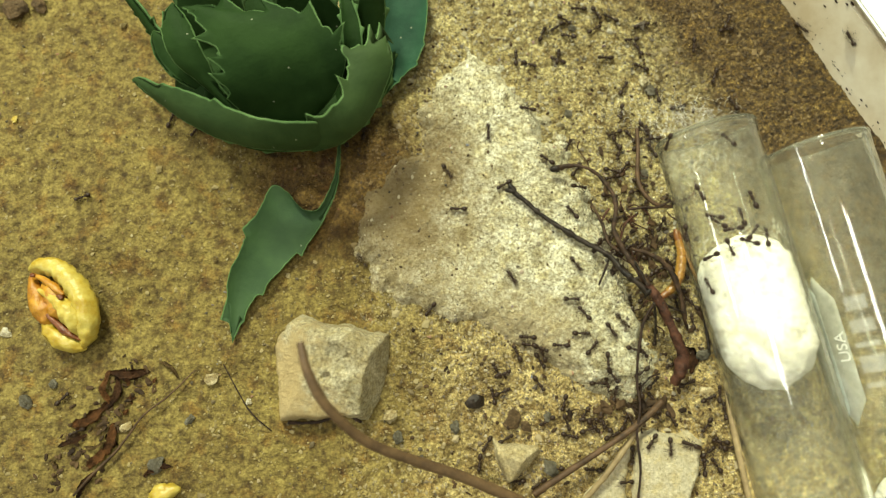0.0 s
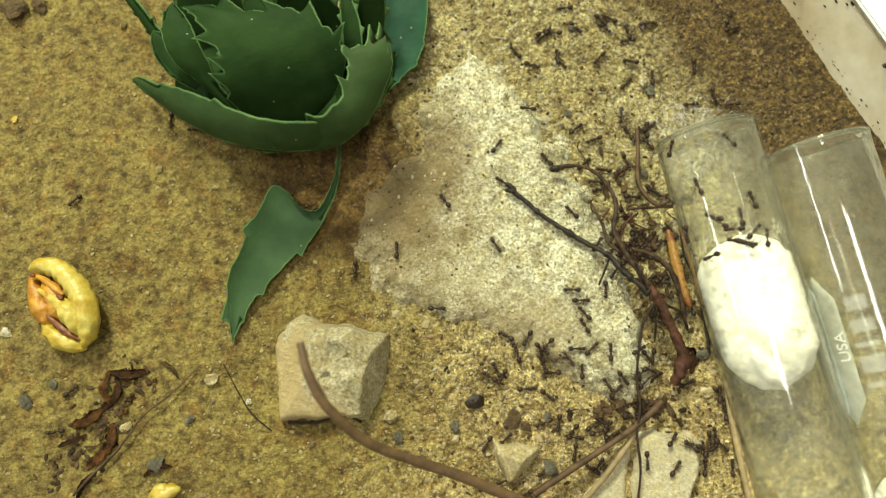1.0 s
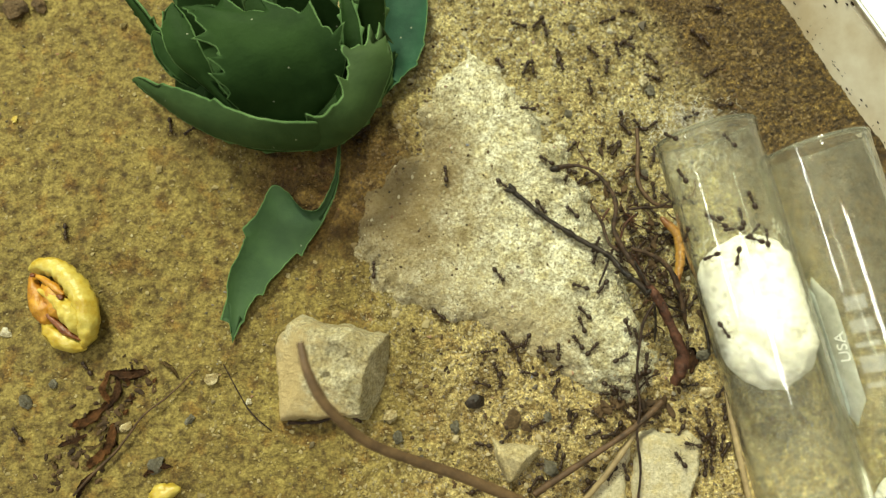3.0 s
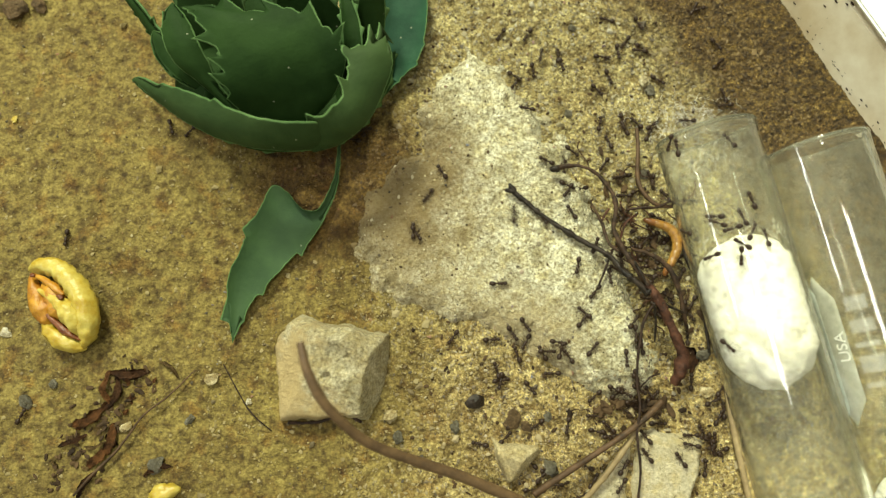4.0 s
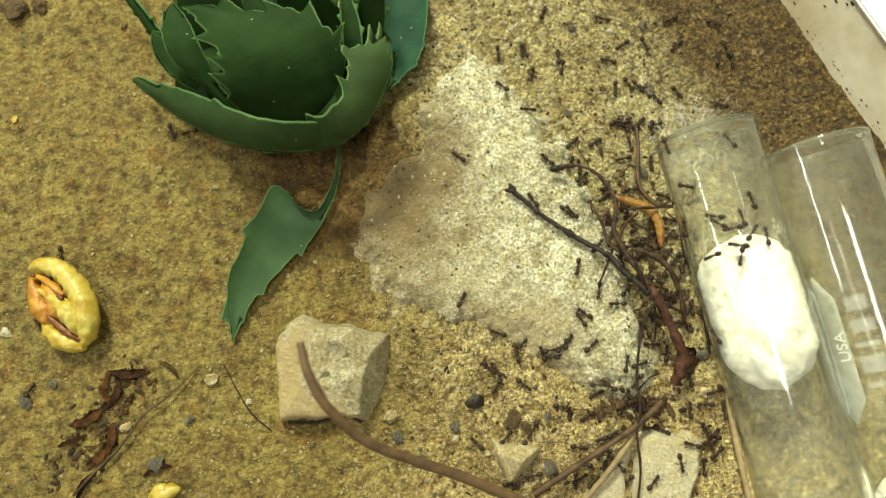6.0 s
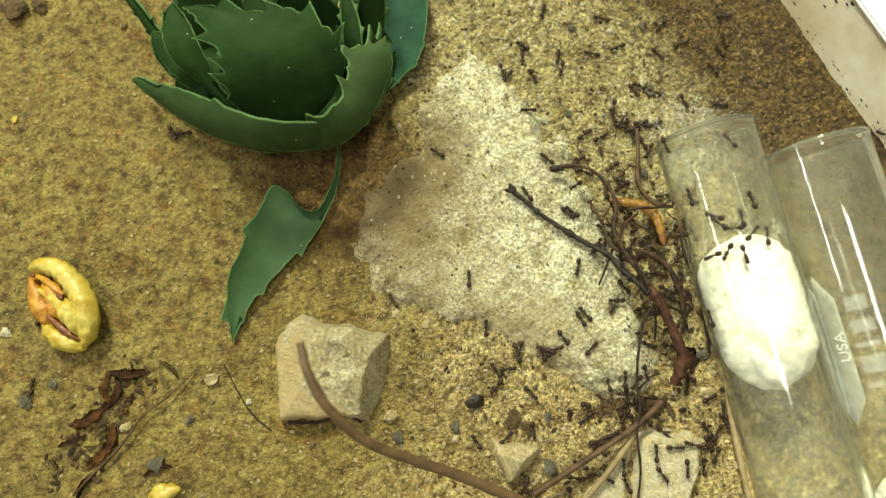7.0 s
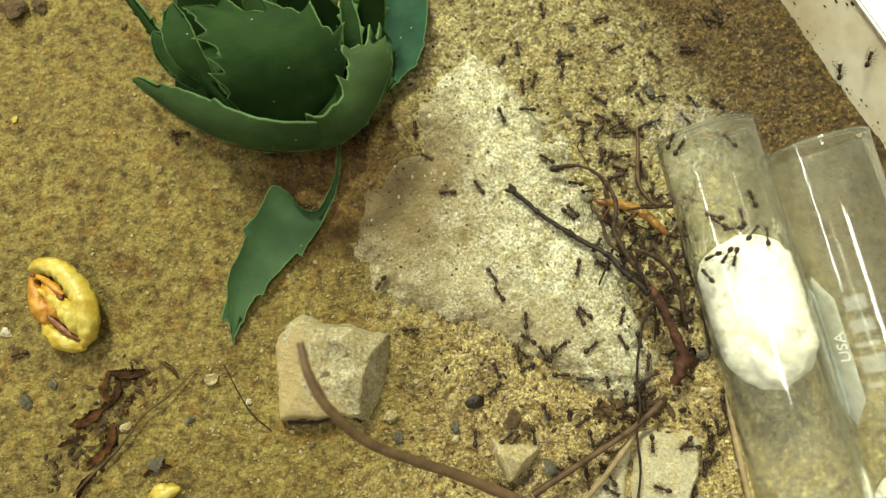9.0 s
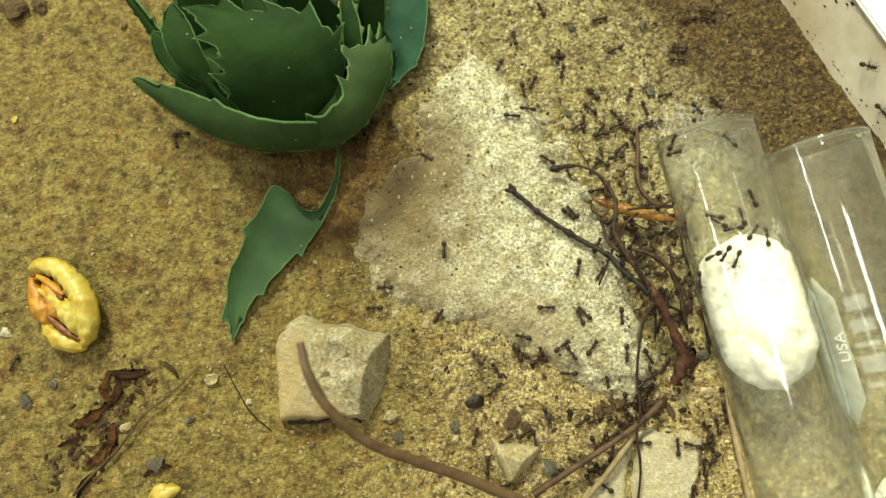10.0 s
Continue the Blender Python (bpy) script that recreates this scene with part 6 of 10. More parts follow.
    crawl([(0, 36.6, -32.7, 270), (0.25, 35.7, -34.0, 198), (0.5, 34.8, -35.2, 125), (0.75, 33.8, -35.0, 198), (1, 32.7, -34.9, 270), (1.25, 32.5, -36.0, 342), (1.5, 32.3, -37.2, 415), (1.75, 32.0, -35.3, 342), (2, 31.7, -33.4, 270), (2.5, 24.2, -39.4, 270), (3.25, 24.2, -38.8, 342), (4, 24.3, -38.3, 415), (4.25, 28.3, -39.2, 342), (4.5, 32.3, -40.1, 270), (4.67, 34.3, -39.7, 210), (4.83, 36.4, -39.3, 150), (5, 38.4, -38.9, 90), (5.5, 33.0, -38.7, 90), (6.25, 34.0, -37.9, 18), (7, 35.1, -37.1, -55), (7.5, 36.4, -38.0, 0), (7.67, 36.3, -38.6, -60), (7.83, 36.3, -39.1, -120), (8, 36.2, -39.7, -180), (8.25, 35.5, -39.6, -225), (8.5, 34.7, -39.5, -270), (9, 35.0, -39.2, -198), (9.5, 35.4, -38.9, -125), (10, 39.0, -44.7, -58)])
    crawl([(0, 29.4, -38.4, 180), (0.5, 25.1, -38.9, 125), (1, 25.3, -35.9, 55), (1.5, 25.4, -38.7, 90), (2, 27.2, -35.9, 55), (2.17, 27.1, -36.0, -5), (2.33, 27.1, -36.0, -65), (2.5, 27.0, -36.1, -125), (4, 28.7, -38.9, -125), (4.25, 28.0, -38.6, -180), (4.5, 27.4, -38.4, -235), (5, 25.9, -38.1, -270), (5.5, 24.9, -35.9, -305), (7, 34.3, -33.8, -270), (7.5, 35.3, -32.9, -235), (7.75, 34.6, -32.5, -180), (8, 33.9, -32.1, -125), (9, 33.7, -32.2, -90), (9.5, 33.0, -32.2, -135), (10, 32.4, -32.2, -180)])
    crawl([(0, 30.8, -34.2, 270), (0.25, 33.4, -36.1, 342), (0.5, 36.0, -38.0, 415), (1, 37.2, -36.1, 415), (1.5, 37.4, -36.1, 415), (2, 37.6, -36.1, 415), (2.5, 38.0, -34.8, 485), (4, 38.2, -34.8, 485), (4.5, 38.2, -34.8, 485), (5, 38.2, -35.1, 485), (5.17, 38.1, -35.0, 425), (5.33, 38.1, -35.0, 365), (5.5, 38.0, -34.9, 305), (7, 39.1, -36.1, 270), (7.5, 39.5, -36.1, 270), (8, 39.1, -35.4, 270), (8.5, 39.7, -38.9, 305), (9, 40.1, -40.0, 270), (9.5, 39.8, -40.0, 270), (10, 39.9, -40.1, 270)])
    crawl([(0, 37.8, -28.6, 305), (0.5, 38.0, -29.1, 270), (1, 38.7, -28.6, 305), (1.5, 38.0, -28.2, 305), (2, 37.8, -30.0, 305), (3, 39.1, -30.6, 242), (4, 40.4, -31.2, 180), (5, 32.0, -31.9, 125), (5.25, 34.0, -31.0, 62), (5.5, 36.1, -30.2, 0), (7, 36.1, -30.9, -55), (8, 38.9, -30.4, -90), (8.5, 40.2, -31.3, -90), (9, 39.2, -32.2, -135), (9.5, 38.3, -33.1, -180), (9.75, 38.0, -33.0, -225), (10, 37.8, -32.8, -270)])
    crawl([(0, 43.6, -29.5, 235), (0.5, 44.0, -31.8, 280), (10, 44.1, -32.2, 284)])
    crawl([(0, 46.9, -33.1, 180), (0.25, 46.1, -35.5, 225), (0.5, 45.4, -37.8, 270), (0.67, 46.1, -37.3, 210), (0.83, 46.8, -36.8, 150), (1, 47.5, -36.3, 90), (1.17, 47.4, -36.8, 30), (1.33, 47.2, -37.3, -30), (1.5, 47.1, -37.8, -90), (1.67, 47.1, -38.3, -150), (1.83, 47.2, -38.7, -210), (2, 47.2, -39.2, -270), (2.5, 43.6, -31.7, -244), (5, 43.7, -32.0, -185), (7.5, 43.9, -32.4, -127), (10, 44.0, -32.7, -68)])
    crawl([(0, -2.1, -10.3, 235), (0.5, -2.9, -10.0, 270), (0.75, -1.9, -10.2, 315), (1, -1.0, -10.3, 360), (1.5, -1.1, -10.4, 360), (2, -1.0, -10.2, 360), (2.5, -1.4, -10.1, 360), (3.25, 0.1, -12.7, 298), (4, 1.7, -15.3, 235), (4.17, 1.4, -15.3, 175), (4.33, 1.1, -15.3, 115), (4.5, 0.8, -15.3, 55), (7, 4.3, -5.7, 90), (7.25, 2.5, -7.8, 162), (7.5, 0.8, -10.0, 235), (8, -2.8, -13.4, 235), (8.5, -5.4, -13.8, 180), (8.67, -5.4, -13.9, 120), (8.83, -5.4, -13.9, 60), (9, -5.4, -14.0, 0), (9.25, -4.2, -13.8, 45), (9.5, -3.1, -13.6, 90), (10, -0.8, -11.6, 55)])
    crawl([(0, -14.5, 22.2, -45), (0.25, -4.6, 12.2, 22), (0.5, 5.3, 2.3, 90), (1.65, -17.1, 22.7, 137), (10, -18.0, 23.8, 129)])
    crawl([(0, 31.3, -26.9, 136), (0.5, 19.9, -15.9, 90), (0.75, 20.9, -16.5, 45), (1, 21.9, -17.1, 0), (1.5, 32.2, -18.7, 0), (1.67, 30.6, -20.2, -60), (1.83, 28.9, -21.6, -120), (2, 27.3, -23.1, -180), (2.17, 26.5, -23.0, -240), (2.33, 25.8, -23.0, -300), (2.5, 25.0, -22.9, -360), (3, 29.9, -27.2, -400), (5.33, 29.8, -27.1, -345), (7.67, 29.7, -26.9, -289), (10, 29.6, -26.8, -233)])
    crawl([(0.0614811, -14.8, 21.4, -90), (1, -15.0, -3.6, -90), (2, -13.7, -4.1, -90), (2.17, -13.8, -4.1, -30), (2.33, -14.0, -4.1, 30), (2.5, -14.1, -4.1, 90), (4, -5.0, 2.6, 90), (4.83, -17.3, 21.4, 121), (10, -16.9, 22.5, 70)])
    crawl([(0, 35.1, -25.5, 126), (0.34, 34.6, -24.8, 157), (0.92, 21.5, -19.5, 196), (1.5, 8.4, -14.2, 235), (2, 9.0, -16.3, 305), (4, 11.5, -14.5, 305), (4.5, 11.7, -14.9, 305), (5, 10.8, -15.4, 235), (6, 9.1, -14.5, 162), (7, 7.3, -13.6, 90), (7.5, 14.3, -7.9, 125), (8, 10.3, 1.9, 125), (8.5, 1.5, 12.1, 125), (9, 0.8, 9.2, 180), (9.5, 0.0, 6.2, 235), (10, 0.1, -0.6, 270)])
    crawl([(0, 34.4, -44.6, 279), (0.5, 34.5, -44.5, 206), (1, 34.7, -44.4, 132), (1.5, 29.7, -39.4, 90), (2.5, 29.5, -37.1, 125), (4, 29.2, -36.1, 55), (4.25, 29.8, -36.8, 118), (4.5, 30.4, -37.4, 180), (5, 27.7, -35.5, 180), (6, 28.4, -35.8, 135), (7, 29.2, -36.1, 90), (7.25, 29.2, -35.3, 45), (7.5, 29.2, -34.5, 0), (7.75, 29.4, -34.2, -62), (8, 29.6, -34.0, -125), (8.5, 27.7, -34.5, -180), (9, 27.8, -33.7, -180), (9.17, 28.1, -34.0, -240), (9.33, 28.5, -34.4, -300), (9.5, 28.8, -34.7, -360), (10, 29.4, -34.0, -305)])
    crawl([(0, -19.6, 22.1, 58), (1.6, -19.2, 22.6, 10), (3.19, -18.9, 23.2, -38), (3.59, -10.8, 16.0, -82), (4, -2.6, 8.8, -125), (4.5, 3.1, 7.7, -180), (7, -8.2, -8.9, -235), (7.5, -12.9, -2.7, -270), (8.25, -11.7, -4.3, -198), (9, -10.5, -6.0, -125), (9.5, -9.7, -10.0, -55), (9.75, -10.6, -10.1, -118), (10, -11.6, -10.2, -180)])
    crawl([(0, 35.0, -1.1, 132), (3.1, 34.0, 0.0, 165), (4, 11.9, 5.3, 90), (4.25, 7.9, 8.8, 162), (4.5, 4.0, 12.3, 235), (4.94, -6.6, 17.1, 196), (5.38, -17.2, 21.9, 157), (7.69, -17.1, 21.5, 218), (10, -17.1, 21.2, 278)])
    crawl([(0, -17.6, 19.4, 128), (1.05, -17.8, 19.7, 188), (2.1, -18.1, 20.0, 247), (3.16, -18.3, 20.3, 307), (4, -4.5, 2.2, 305), (4.28, -9.2, 8.0, 247), (4.55, -14.0, 13.7, 189), (4.83, -18.7, 19.5, 131), (10, -19.7, 19.9, 158)])
    crawl([(0, 18.2, 39.9, 67), (1.25, 18.4, 40.3, 10), (2.5, 18.5, 40.7, -47), (3.75, 18.7, 41.1, -104), (4.5, 13.3, 19.9, -90), (4.75, 11.7, 21.3, -162), (5, 10.1, 22.7, -235), (5.77, 18.4, 43.8, -290), (10, 18.0, 44.6, -243)])
    crawl([(0, 35.1, -5.7, 108), (1.94, 34.9, -5.1, 149), (3.88, 34.7, -4.5, 190), (4.5, 19.0, -8.6, 235), (5, 17.3, -8.5, 270), (5.17, 17.7, -8.9, 210), (5.33, 18.1, -9.4, 150), (5.5, 18.5, -9.8, 90), (6.17, 35.1, -4.1, 18), (10, 36.2, -4.2, -5)])
    crawl([(0, 35.3, 1.2, 97), (2.22, 35.2, 1.6, 140), (4.43, 35.2, 2.0, 183), (5, 20.3, 0.4, 180), (5.25, 20.0, -0.9, 242), (5.5, 19.7, -2.2, 305), (6.11, 35.4, 1.3, 370), (8.05, 34.8, 0.8, 296), (10, 34.3, 0.3, 222)])
    crawl([(0, 35.2, -5.0, -135), (4.5, 34.4, -5.8, -178), (4.75, 31.0, -5.5, -134), (5, 27.6, -5.3, -90), (5.5, 37.7, -7.6, -16), (10, 37.9, -8.3, -74)])
    crawl([(0, 32.8, 0.4, 42), (2.22, 33.1, 0.7, 92), (4.44, 33.4, 0.9, 142), (6.65, 33.7, 1.2, 192), (7.08, 23.1, -1.4, 231), (7.5, 12.5, -4.1, 270), (8, 14.6, -3.0, 235), (8.5, 16.5, -14.1, 305), (8.67, 14.1, -12.1, 245), (8.83, 11.8, -10.1, 185), (9, 9.4, -8.1, 125), (9.17, 10.0, -8.8, 65), (9.33, 10.6, -9.4, 5), (9.5, 11.2, -10.1, -55), (10, 5.6, -18.7, -55)])
    crawl([(0, 32.4, -27.1, 148), (6.75, 31.3, -26.4, 167), (7.12, 22.4, -24.5, 128), (7.5, 13.5, -22.6, 90), (8, 7.9, -15.8, 90), (8.25, 10.7, -15.6, 45), (8.5, 13.5, -15.4, 0), (8.75, 13.6, -13.9, 45), (9, 13.7, -12.4, 90), (9.5, 15.3, -11.4, 45), (10, 17.0, -10.4, 0)])
    crawl([(0, -14.0, 20.9, 90), (3.75, -14.0, 21.2, 20), (7.5, -14.0, 21.5, -50), (7.75, -10.4, 16.9, 2), (8, -6.9, 12.4, 55), (8.5, -5.2, 18.9, 90), (9, -5.1, 21.6, 90), (9.25, -10.8, 21.9, 131), (9.5, -16.5, 22.2, 173), (10, -16.8, 23.1, 108)])
    crawl([(0, 35.9, -1.2, 163), (7, 34.9, -0.9, 172), (8, 9.8, 2.4, 125), (8.5, 2.5, 1.0, 180), (8.75, 5.3, -2.0, 242), (9, 8.2, -4.9, 305), (9.25, 2.2, -7.0, 242), (9.5, -3.8, -9.0, 180), (10, -10.0, -6.7, 180)])
    crawl([(0, 35.5, -42.0, -29), (2.5, 35.8, -42.2, 22), (5, 36.1, -42.3, 74), (7.5, 36.4, -42.5, 125), (7.75, 34.6, -40.4, 63), (8, 32.8, -38.2, 0), (8.5, 38.1, -44.7, -55), (10, 37.8, -45.3, -117)])
    crawl([(0, 0.7, 13.0, 305), (0.5, 0.2, 6.9, 235), (0.75, 0.3, 7.3, 180), (1, 0.4, 7.7, 125), (1.5, 0.8, 10.0, 125), (2, -0.5, 11.8, 125), (2.5, 0.7, 12.3, 85), (4, -0.2, 12.8, 125), (4.25, 0.7, 13.2, 58), (4.5, 1.5, 13.6, -10), (5, 2.6, 14.0, -5), (5.25, 3.2, 14.3, 62), (5.5, 3.8, 14.6, 130), (7, -0.9, 16.4, 145), (7.5, -1.2, 16.4, 145), (8, -1.9, 16.4, 150), (8.5, -2.5, 15.9, 150), (10, -2.6, 15.9, 150)])
    crawl([(0, 10.4, 10.5, 210), (1, 10.1, 11.0, 150), (1.5, 10.1, 11.1, 207), (2, 10.0, 11.1, 263), (2.5, 10.0, 11.2, 320), (4, 14.0, 7.3, 320), (5, 20.7, 6.1, 320), (10, 21.1, 5.4, 320)])
    crawl([(0, 22.6, -14.6, 0), (0.25, 22.8, -14.1, 60), (0.5, 23.0, -13.5, 120), (1, 23.3, -13.4, 120), (2.5, 22.8, -13.5, 130), (3.25, 22.9, -13.1, 90), (4, 23.0, -12.6, 50), (5.5, 22.8, -12.4, 120), (10, 22.7, -12.0, 110)])
    crawl([(0, 28.8, 2.0, 240), (2.5, 27.1, -0.5, 240), (4, 22.4, -3.4, 260), (10, 22.5, -3.7, 260)])
    crawl([(0, 28.9, -3.3, 240), (2.5, 27.4, -6.2, 230), (4, 25.2, -7.8, 230), (5, 25.4, -7.4, 220), (5.5, 25.1, -6.9, 270), (7, 28.2, -10.0, 240), (10, 29.5, -11.8, 270)])
    crawl([(0, 39.9, -32.4, 160), (1, 40.1, -32.7, 140), (1.33, 40.1, -32.6, 197), (1.67, 40.1, -32.4, 253), (2, 40.1, -32.3, 310), (2.23, 40.8, -31.9, 367), (2.47, 41.5, -31.5, 423), (2.7, 42.2, -31.1, 480), (10, 43.7, -30.2, 480)])
    crawl([(0, 23.8, -30.2, 20), (3, 27.0, -30.9, 20), (4, 26.8, -31.1, -40), (5, 26.5, -31.3, -100), (6, 26.3, -31.5, -160), (10, 26.1, -31.8, -120)])
    crawl([(0, 24.4, -17.0, 50), (2.2, 24.3, -17.2, 41), (3.8, 24.5, -17.2, 51), (5.9, 24.3, -16.7, 43), (7.1, 24.3, -17.1, 48), (9.3, 24.2, -16.9, 40), (10, 24.4, -17.0, 54)])
    crawl([(0, 16.5, -17.9, 110), (1.7, 16.3, -18.0, 98), (4, 16.4, -17.7, 119), (6.6, 16.4, -17.8, 107), (8.6, 16.6, -17.7, 119), (10, 16.5, -17.9, 114)])
    crawl([(0, 12.3, -17.9, 115), (2.2, 12.2, -17.9, 101), (3.6, 12.3, -18.1, 110), (5.7, 12.2, -17.9, 102), (7.9, 12.4, -17.9, 103), (9.4, 12.4, -18.0, 103), (10, 12.3, -17.9, 119)])
    crawl([(0, 21.8, 5.6, 130), (1.3, 21.7, 5.6, 135), (2.9, 21.8, 5.6, 135), (4.2, 21.7, 5.6, 121), (5.7, 21.7, 5.6, 130), (7.5, 21.8, 5.7, 143), (9.2, 21.9, 5.8, 133), (10, 21.8, 5.6, 134)])
    crawl([(0, 17.7, 14.8, 150), (1.3, 17.6, 14.8, 130), (3.7, 17.6, 14.6, 158), (5.8, 17.7, 14.8, 140), (8.3, 17.6, 15.0, 148), (9.8, 17.7, 14.8, 159), (10, 17.7, 14.8, 154)])
    crawl([(0, 14.7, 24.2, 170), (2.1, 14.8, 24.3, 180), (4.5, 14.6, 24.3, 171), (7.1, 14.8, 24.0, 186), (9.5, 14.6, 24.1, 180), (10, 14.7, 24.2, 174)])
    crawl([(0, 20.8, 35.6, 80), (1.8, 20.8, 35.5, 104), (3.7, 20.8, 35.7, 89), (5.5, 20.9, 35.5, 95), (7.8, 20.9, 35.6, 77), (9.8, 21.1, 35.6, 87), (10, 20.8, 35.6, 84)])
    crawl([(0, 45.3, -15.7, 120), (1.4, 45.4, -15.7, 112), (3.5, 45.2, -15.9, 111), (4.9, 45.3, -15.8, 112), (6.5, 45.3, -15.8, 118), (8.2, 45.3, -15.9, 127), (9.8, 45.3, -15.5, 111), (10, 45.3, -15.7, 124)])
    crawl([(0, 42.8, -36.3, 90), (2, 43.0, -36.3, 79), (4.2, 42.9, -36.4, 82), (6.6, 42.7, -36.2, 94), (8.2, 42.7, -36.3, 87), (9.8, 42.8, -36.4, 86), (10, 42.8, -36.3, 94)])
    crawl([(0, 40.2, -32.5, 160), (2.5, 40.4, -32.4, 168), (4.4, 40.1, -32.5, 167), (6.8, 40.3, -32.4, 163), (9.1, 40.2, -32.7, 174), (10, 40.2, -32.5, 164)])
    crawl([(0, 27.4, -31.1, 20), (2.6, 27.4, -30.9, 20), (3.8, 27.4, -31.2, 6), (6, 27.2, -31.0, 26), (8.5, 27.5, -31.0, 15), (10, 27.4, -31.1, 24)])
    crawl([(0, 8.8, -20.6, 120), (2.1, 8.8, -20.5, 121), (3.8, 8.8, -20.6, 107), (6.2, 8.7, -20.5, 127), (7.9, 8.7, -20.7, 128), (9.2, 8.8, -20.6, 115), (10, 8.8, -20.6, 124)])
    crawl([(0, 11.2, -28.8, 70), (2.1, 10.9, -28.8, 58), (3.7, 11.1, -28.9, 68), (5.9, 11.1, -28.8, 71), (8.1, 11.3, -28.7, 83), (9.8, 11.4, -28.7, 74), (10, 11.2, -28.8, 74)])
    crawl([(0, 10.3, -31.8, 30), (2, 10.3, -31.8, 48), (3.9, 10.2, -31.6, 44), (5.2, 10.3, -31.6, 48), (7.3, 10.3, -31.7, 43), (9.7, 10.3, -31.7, 40), (10, 10.3, -31.8, 34)])
    crawl([(0, 19.5, 13.3, 20), (1.7, 19.5, 13.4, 14), (3.4, 19.4, 13.4, 33), (5.5, 19.5, 13.2, 26), (7.6, 19.4, 13.1, 13), (9.3, 19.5, 13.3, 21), (10, 19.5, 13.3, 24)])
    crawl([(0, 46.7, -27.3, 95), (2.4, 46.7, -27.5, 97), (3.6, 46.5, -27.3, 88), (5.5, 46.6, -27.2, 98), (6.9, 46.6, -27.2, 99), (8.5, 46.7, -27.3, 100), (9.8, 46.7, -27.2, 115), (10, 46.7, -27.3, 99)])
    crawl([(0, 25.7, -0.1, 60), (1.7, 25.8, 0.1, 55), (3.9, 25.4, -0.0, 70), (5.5, 25.8, -0.2, 47), (6.9, 25.7, -0.1, 60), (8.7, 25.7, 0.0, 59), (10, 25.7, -0.1, 64)])
    crawl([(0, 30.7, -0.0, 100), (1.6, 30.6, 0.0, 98), (3.1, 30.5, 0.0, 113), (5.6, 30.6, -0.1, 101), (6.9, 30.7, 0.0, 91), (8.1, 30.4, -0.1, 92), (9.5, 30.7, 0.2, 108), (10, 30.7, -0.0, 104)])
    crawl([(0, 23.4, -11.4, 130), (1.9, 23.4, -11.4, 130), (3.6, 23.4, -11.3, 133), (5.4, 23.4, -11.4, 153), (6.9, 23.5, -11.5, 130), (8.8, 23.5, -11.3, 139), (10, 23.4, -11.4, 134)])
    crawl([(0, 49.0, 31.7, -110), (0.5, 48.2, 29.5, -94), (1.5, 48.7, 27.2, -72), (2.5, 49.3, 26.1, -48), (3, 51.8, 23.7, 0), (3.25, 51.4, 24.9, 56), (3.5, 51.0, 26.1, 112), (4.5, 49.8, 28.7, 103), (5, 50.2, 29.7, 95), (5.5, 49.4, 32.9, 89), (6.5, 50.3, 36.2, 78), (7, 50.3, 36.6, 126), (7.5, 50.3, 37.0, 173), (8, 47.7, 36.5, 184), (9, 44.5, 36.6, 178), (10, 42.9, 36.7, 176)])
    crawl([(0, 15.6, 33.9, -22), (1, 16.1, 33.7, -22), (2, 16.1, 33.7, -22), (3, 16.1, 33.4, -84), (4, 16.2, 32.8, -82), (5, 16.2, 32.7, -82), (5.5, 16.2, 32.5, -98), (6, 16.1, 32.0, -99), (6.5, 16.1, 31.9, -76), (7, 16.2, 31.6, -69), (8, 16.4, 31.1, -76), (8.5, 16.4, 30.8, -90), (9.5, 16.4, 30.7, -117), (10, 16.2, 30.4, -117)])
    crawl([(0, 28.1, 43.9, -58), (1, 28.9, 42.6, -44), (2, 31.7, 40.4, -46), (3, 33.7, 37.6, -37), (4, 36.1, 37.1, -37), (4.5, 36.9, 35.2, -37), (5, 40.0, 34.2, 17), (5.5, 41.6, 36.6, 49), (6.5, 43.2, 37.9, 33), (7.5, 44.1, 38.2, 17), (8, 46.1, 38.8, 37), (8.5, 48.4, 41.4, 67), (9, 48.3, 42.6, 113), (9.5, 48.3, 43.9, 158), (10, 45.1, 42.7, 201)])
    crawl([(0, 35.9, 33.6, 155), (1, 34.0, 34.5, 169), (2, 30.4, 34.7, 192), (3, 29.6, 33.6, 261), (4, 29.9, 31.7, 293), (5, 30.9, 30.6, 299), (6, 31.1, 29.5, 268), (7, 30.7, 25.9, 260), (8, 30.1, 23.8, 225), (9, 28.6, 23.8, 156), (10, 26.3, 25.5, 144)])
    crawl([(0, 30.8, 43.0, 153), (1, 30.6, 42.9, 153), (2, 30.5, 42.8, 217), (3, 30.2, 42.6, 202), (4, 30.0, 42.6, 164), (4.5, 29.5, 42.8, 164), (5.5, 29.3, 42.8, 164), (6, 29.2, 42.8, 164), (7, 29.1, 42.8, 164), (7.5, 29.1, 42.8, 164), (8.5, 29.1, 42.8, 194), (9.5, 28.7, 42.7, 194), (10, 28.7, 42.7, 194)])
    crawl([(0, 32.0, 25.0, -99), (1, 31.9, 24.4, -98), (1.5, 31.9, 24.3, -98), (2.5, 31.9, 24.0, -90), (3.5, 31.9, 23.6, -84), (4.5, 32.0, 23.1, -81), (5, 32.0, 23.1, -130), (5.5, 32.0, 23.0, -180), (6.5, 31.4, 23.1, -180), (6.75, 31.6, 23.1, -248), (7, 31.9, 23.1, -315), (7.25, 31.9, 23.3, -277), (7.5, 31.8, 23.5, -239), (8, 31.6, 23.6, -239), (8.5, 31.5, 23.7, -225), (9.5, 31.1, 24.1, -230), (10, 31.0, 24.3, -230)])
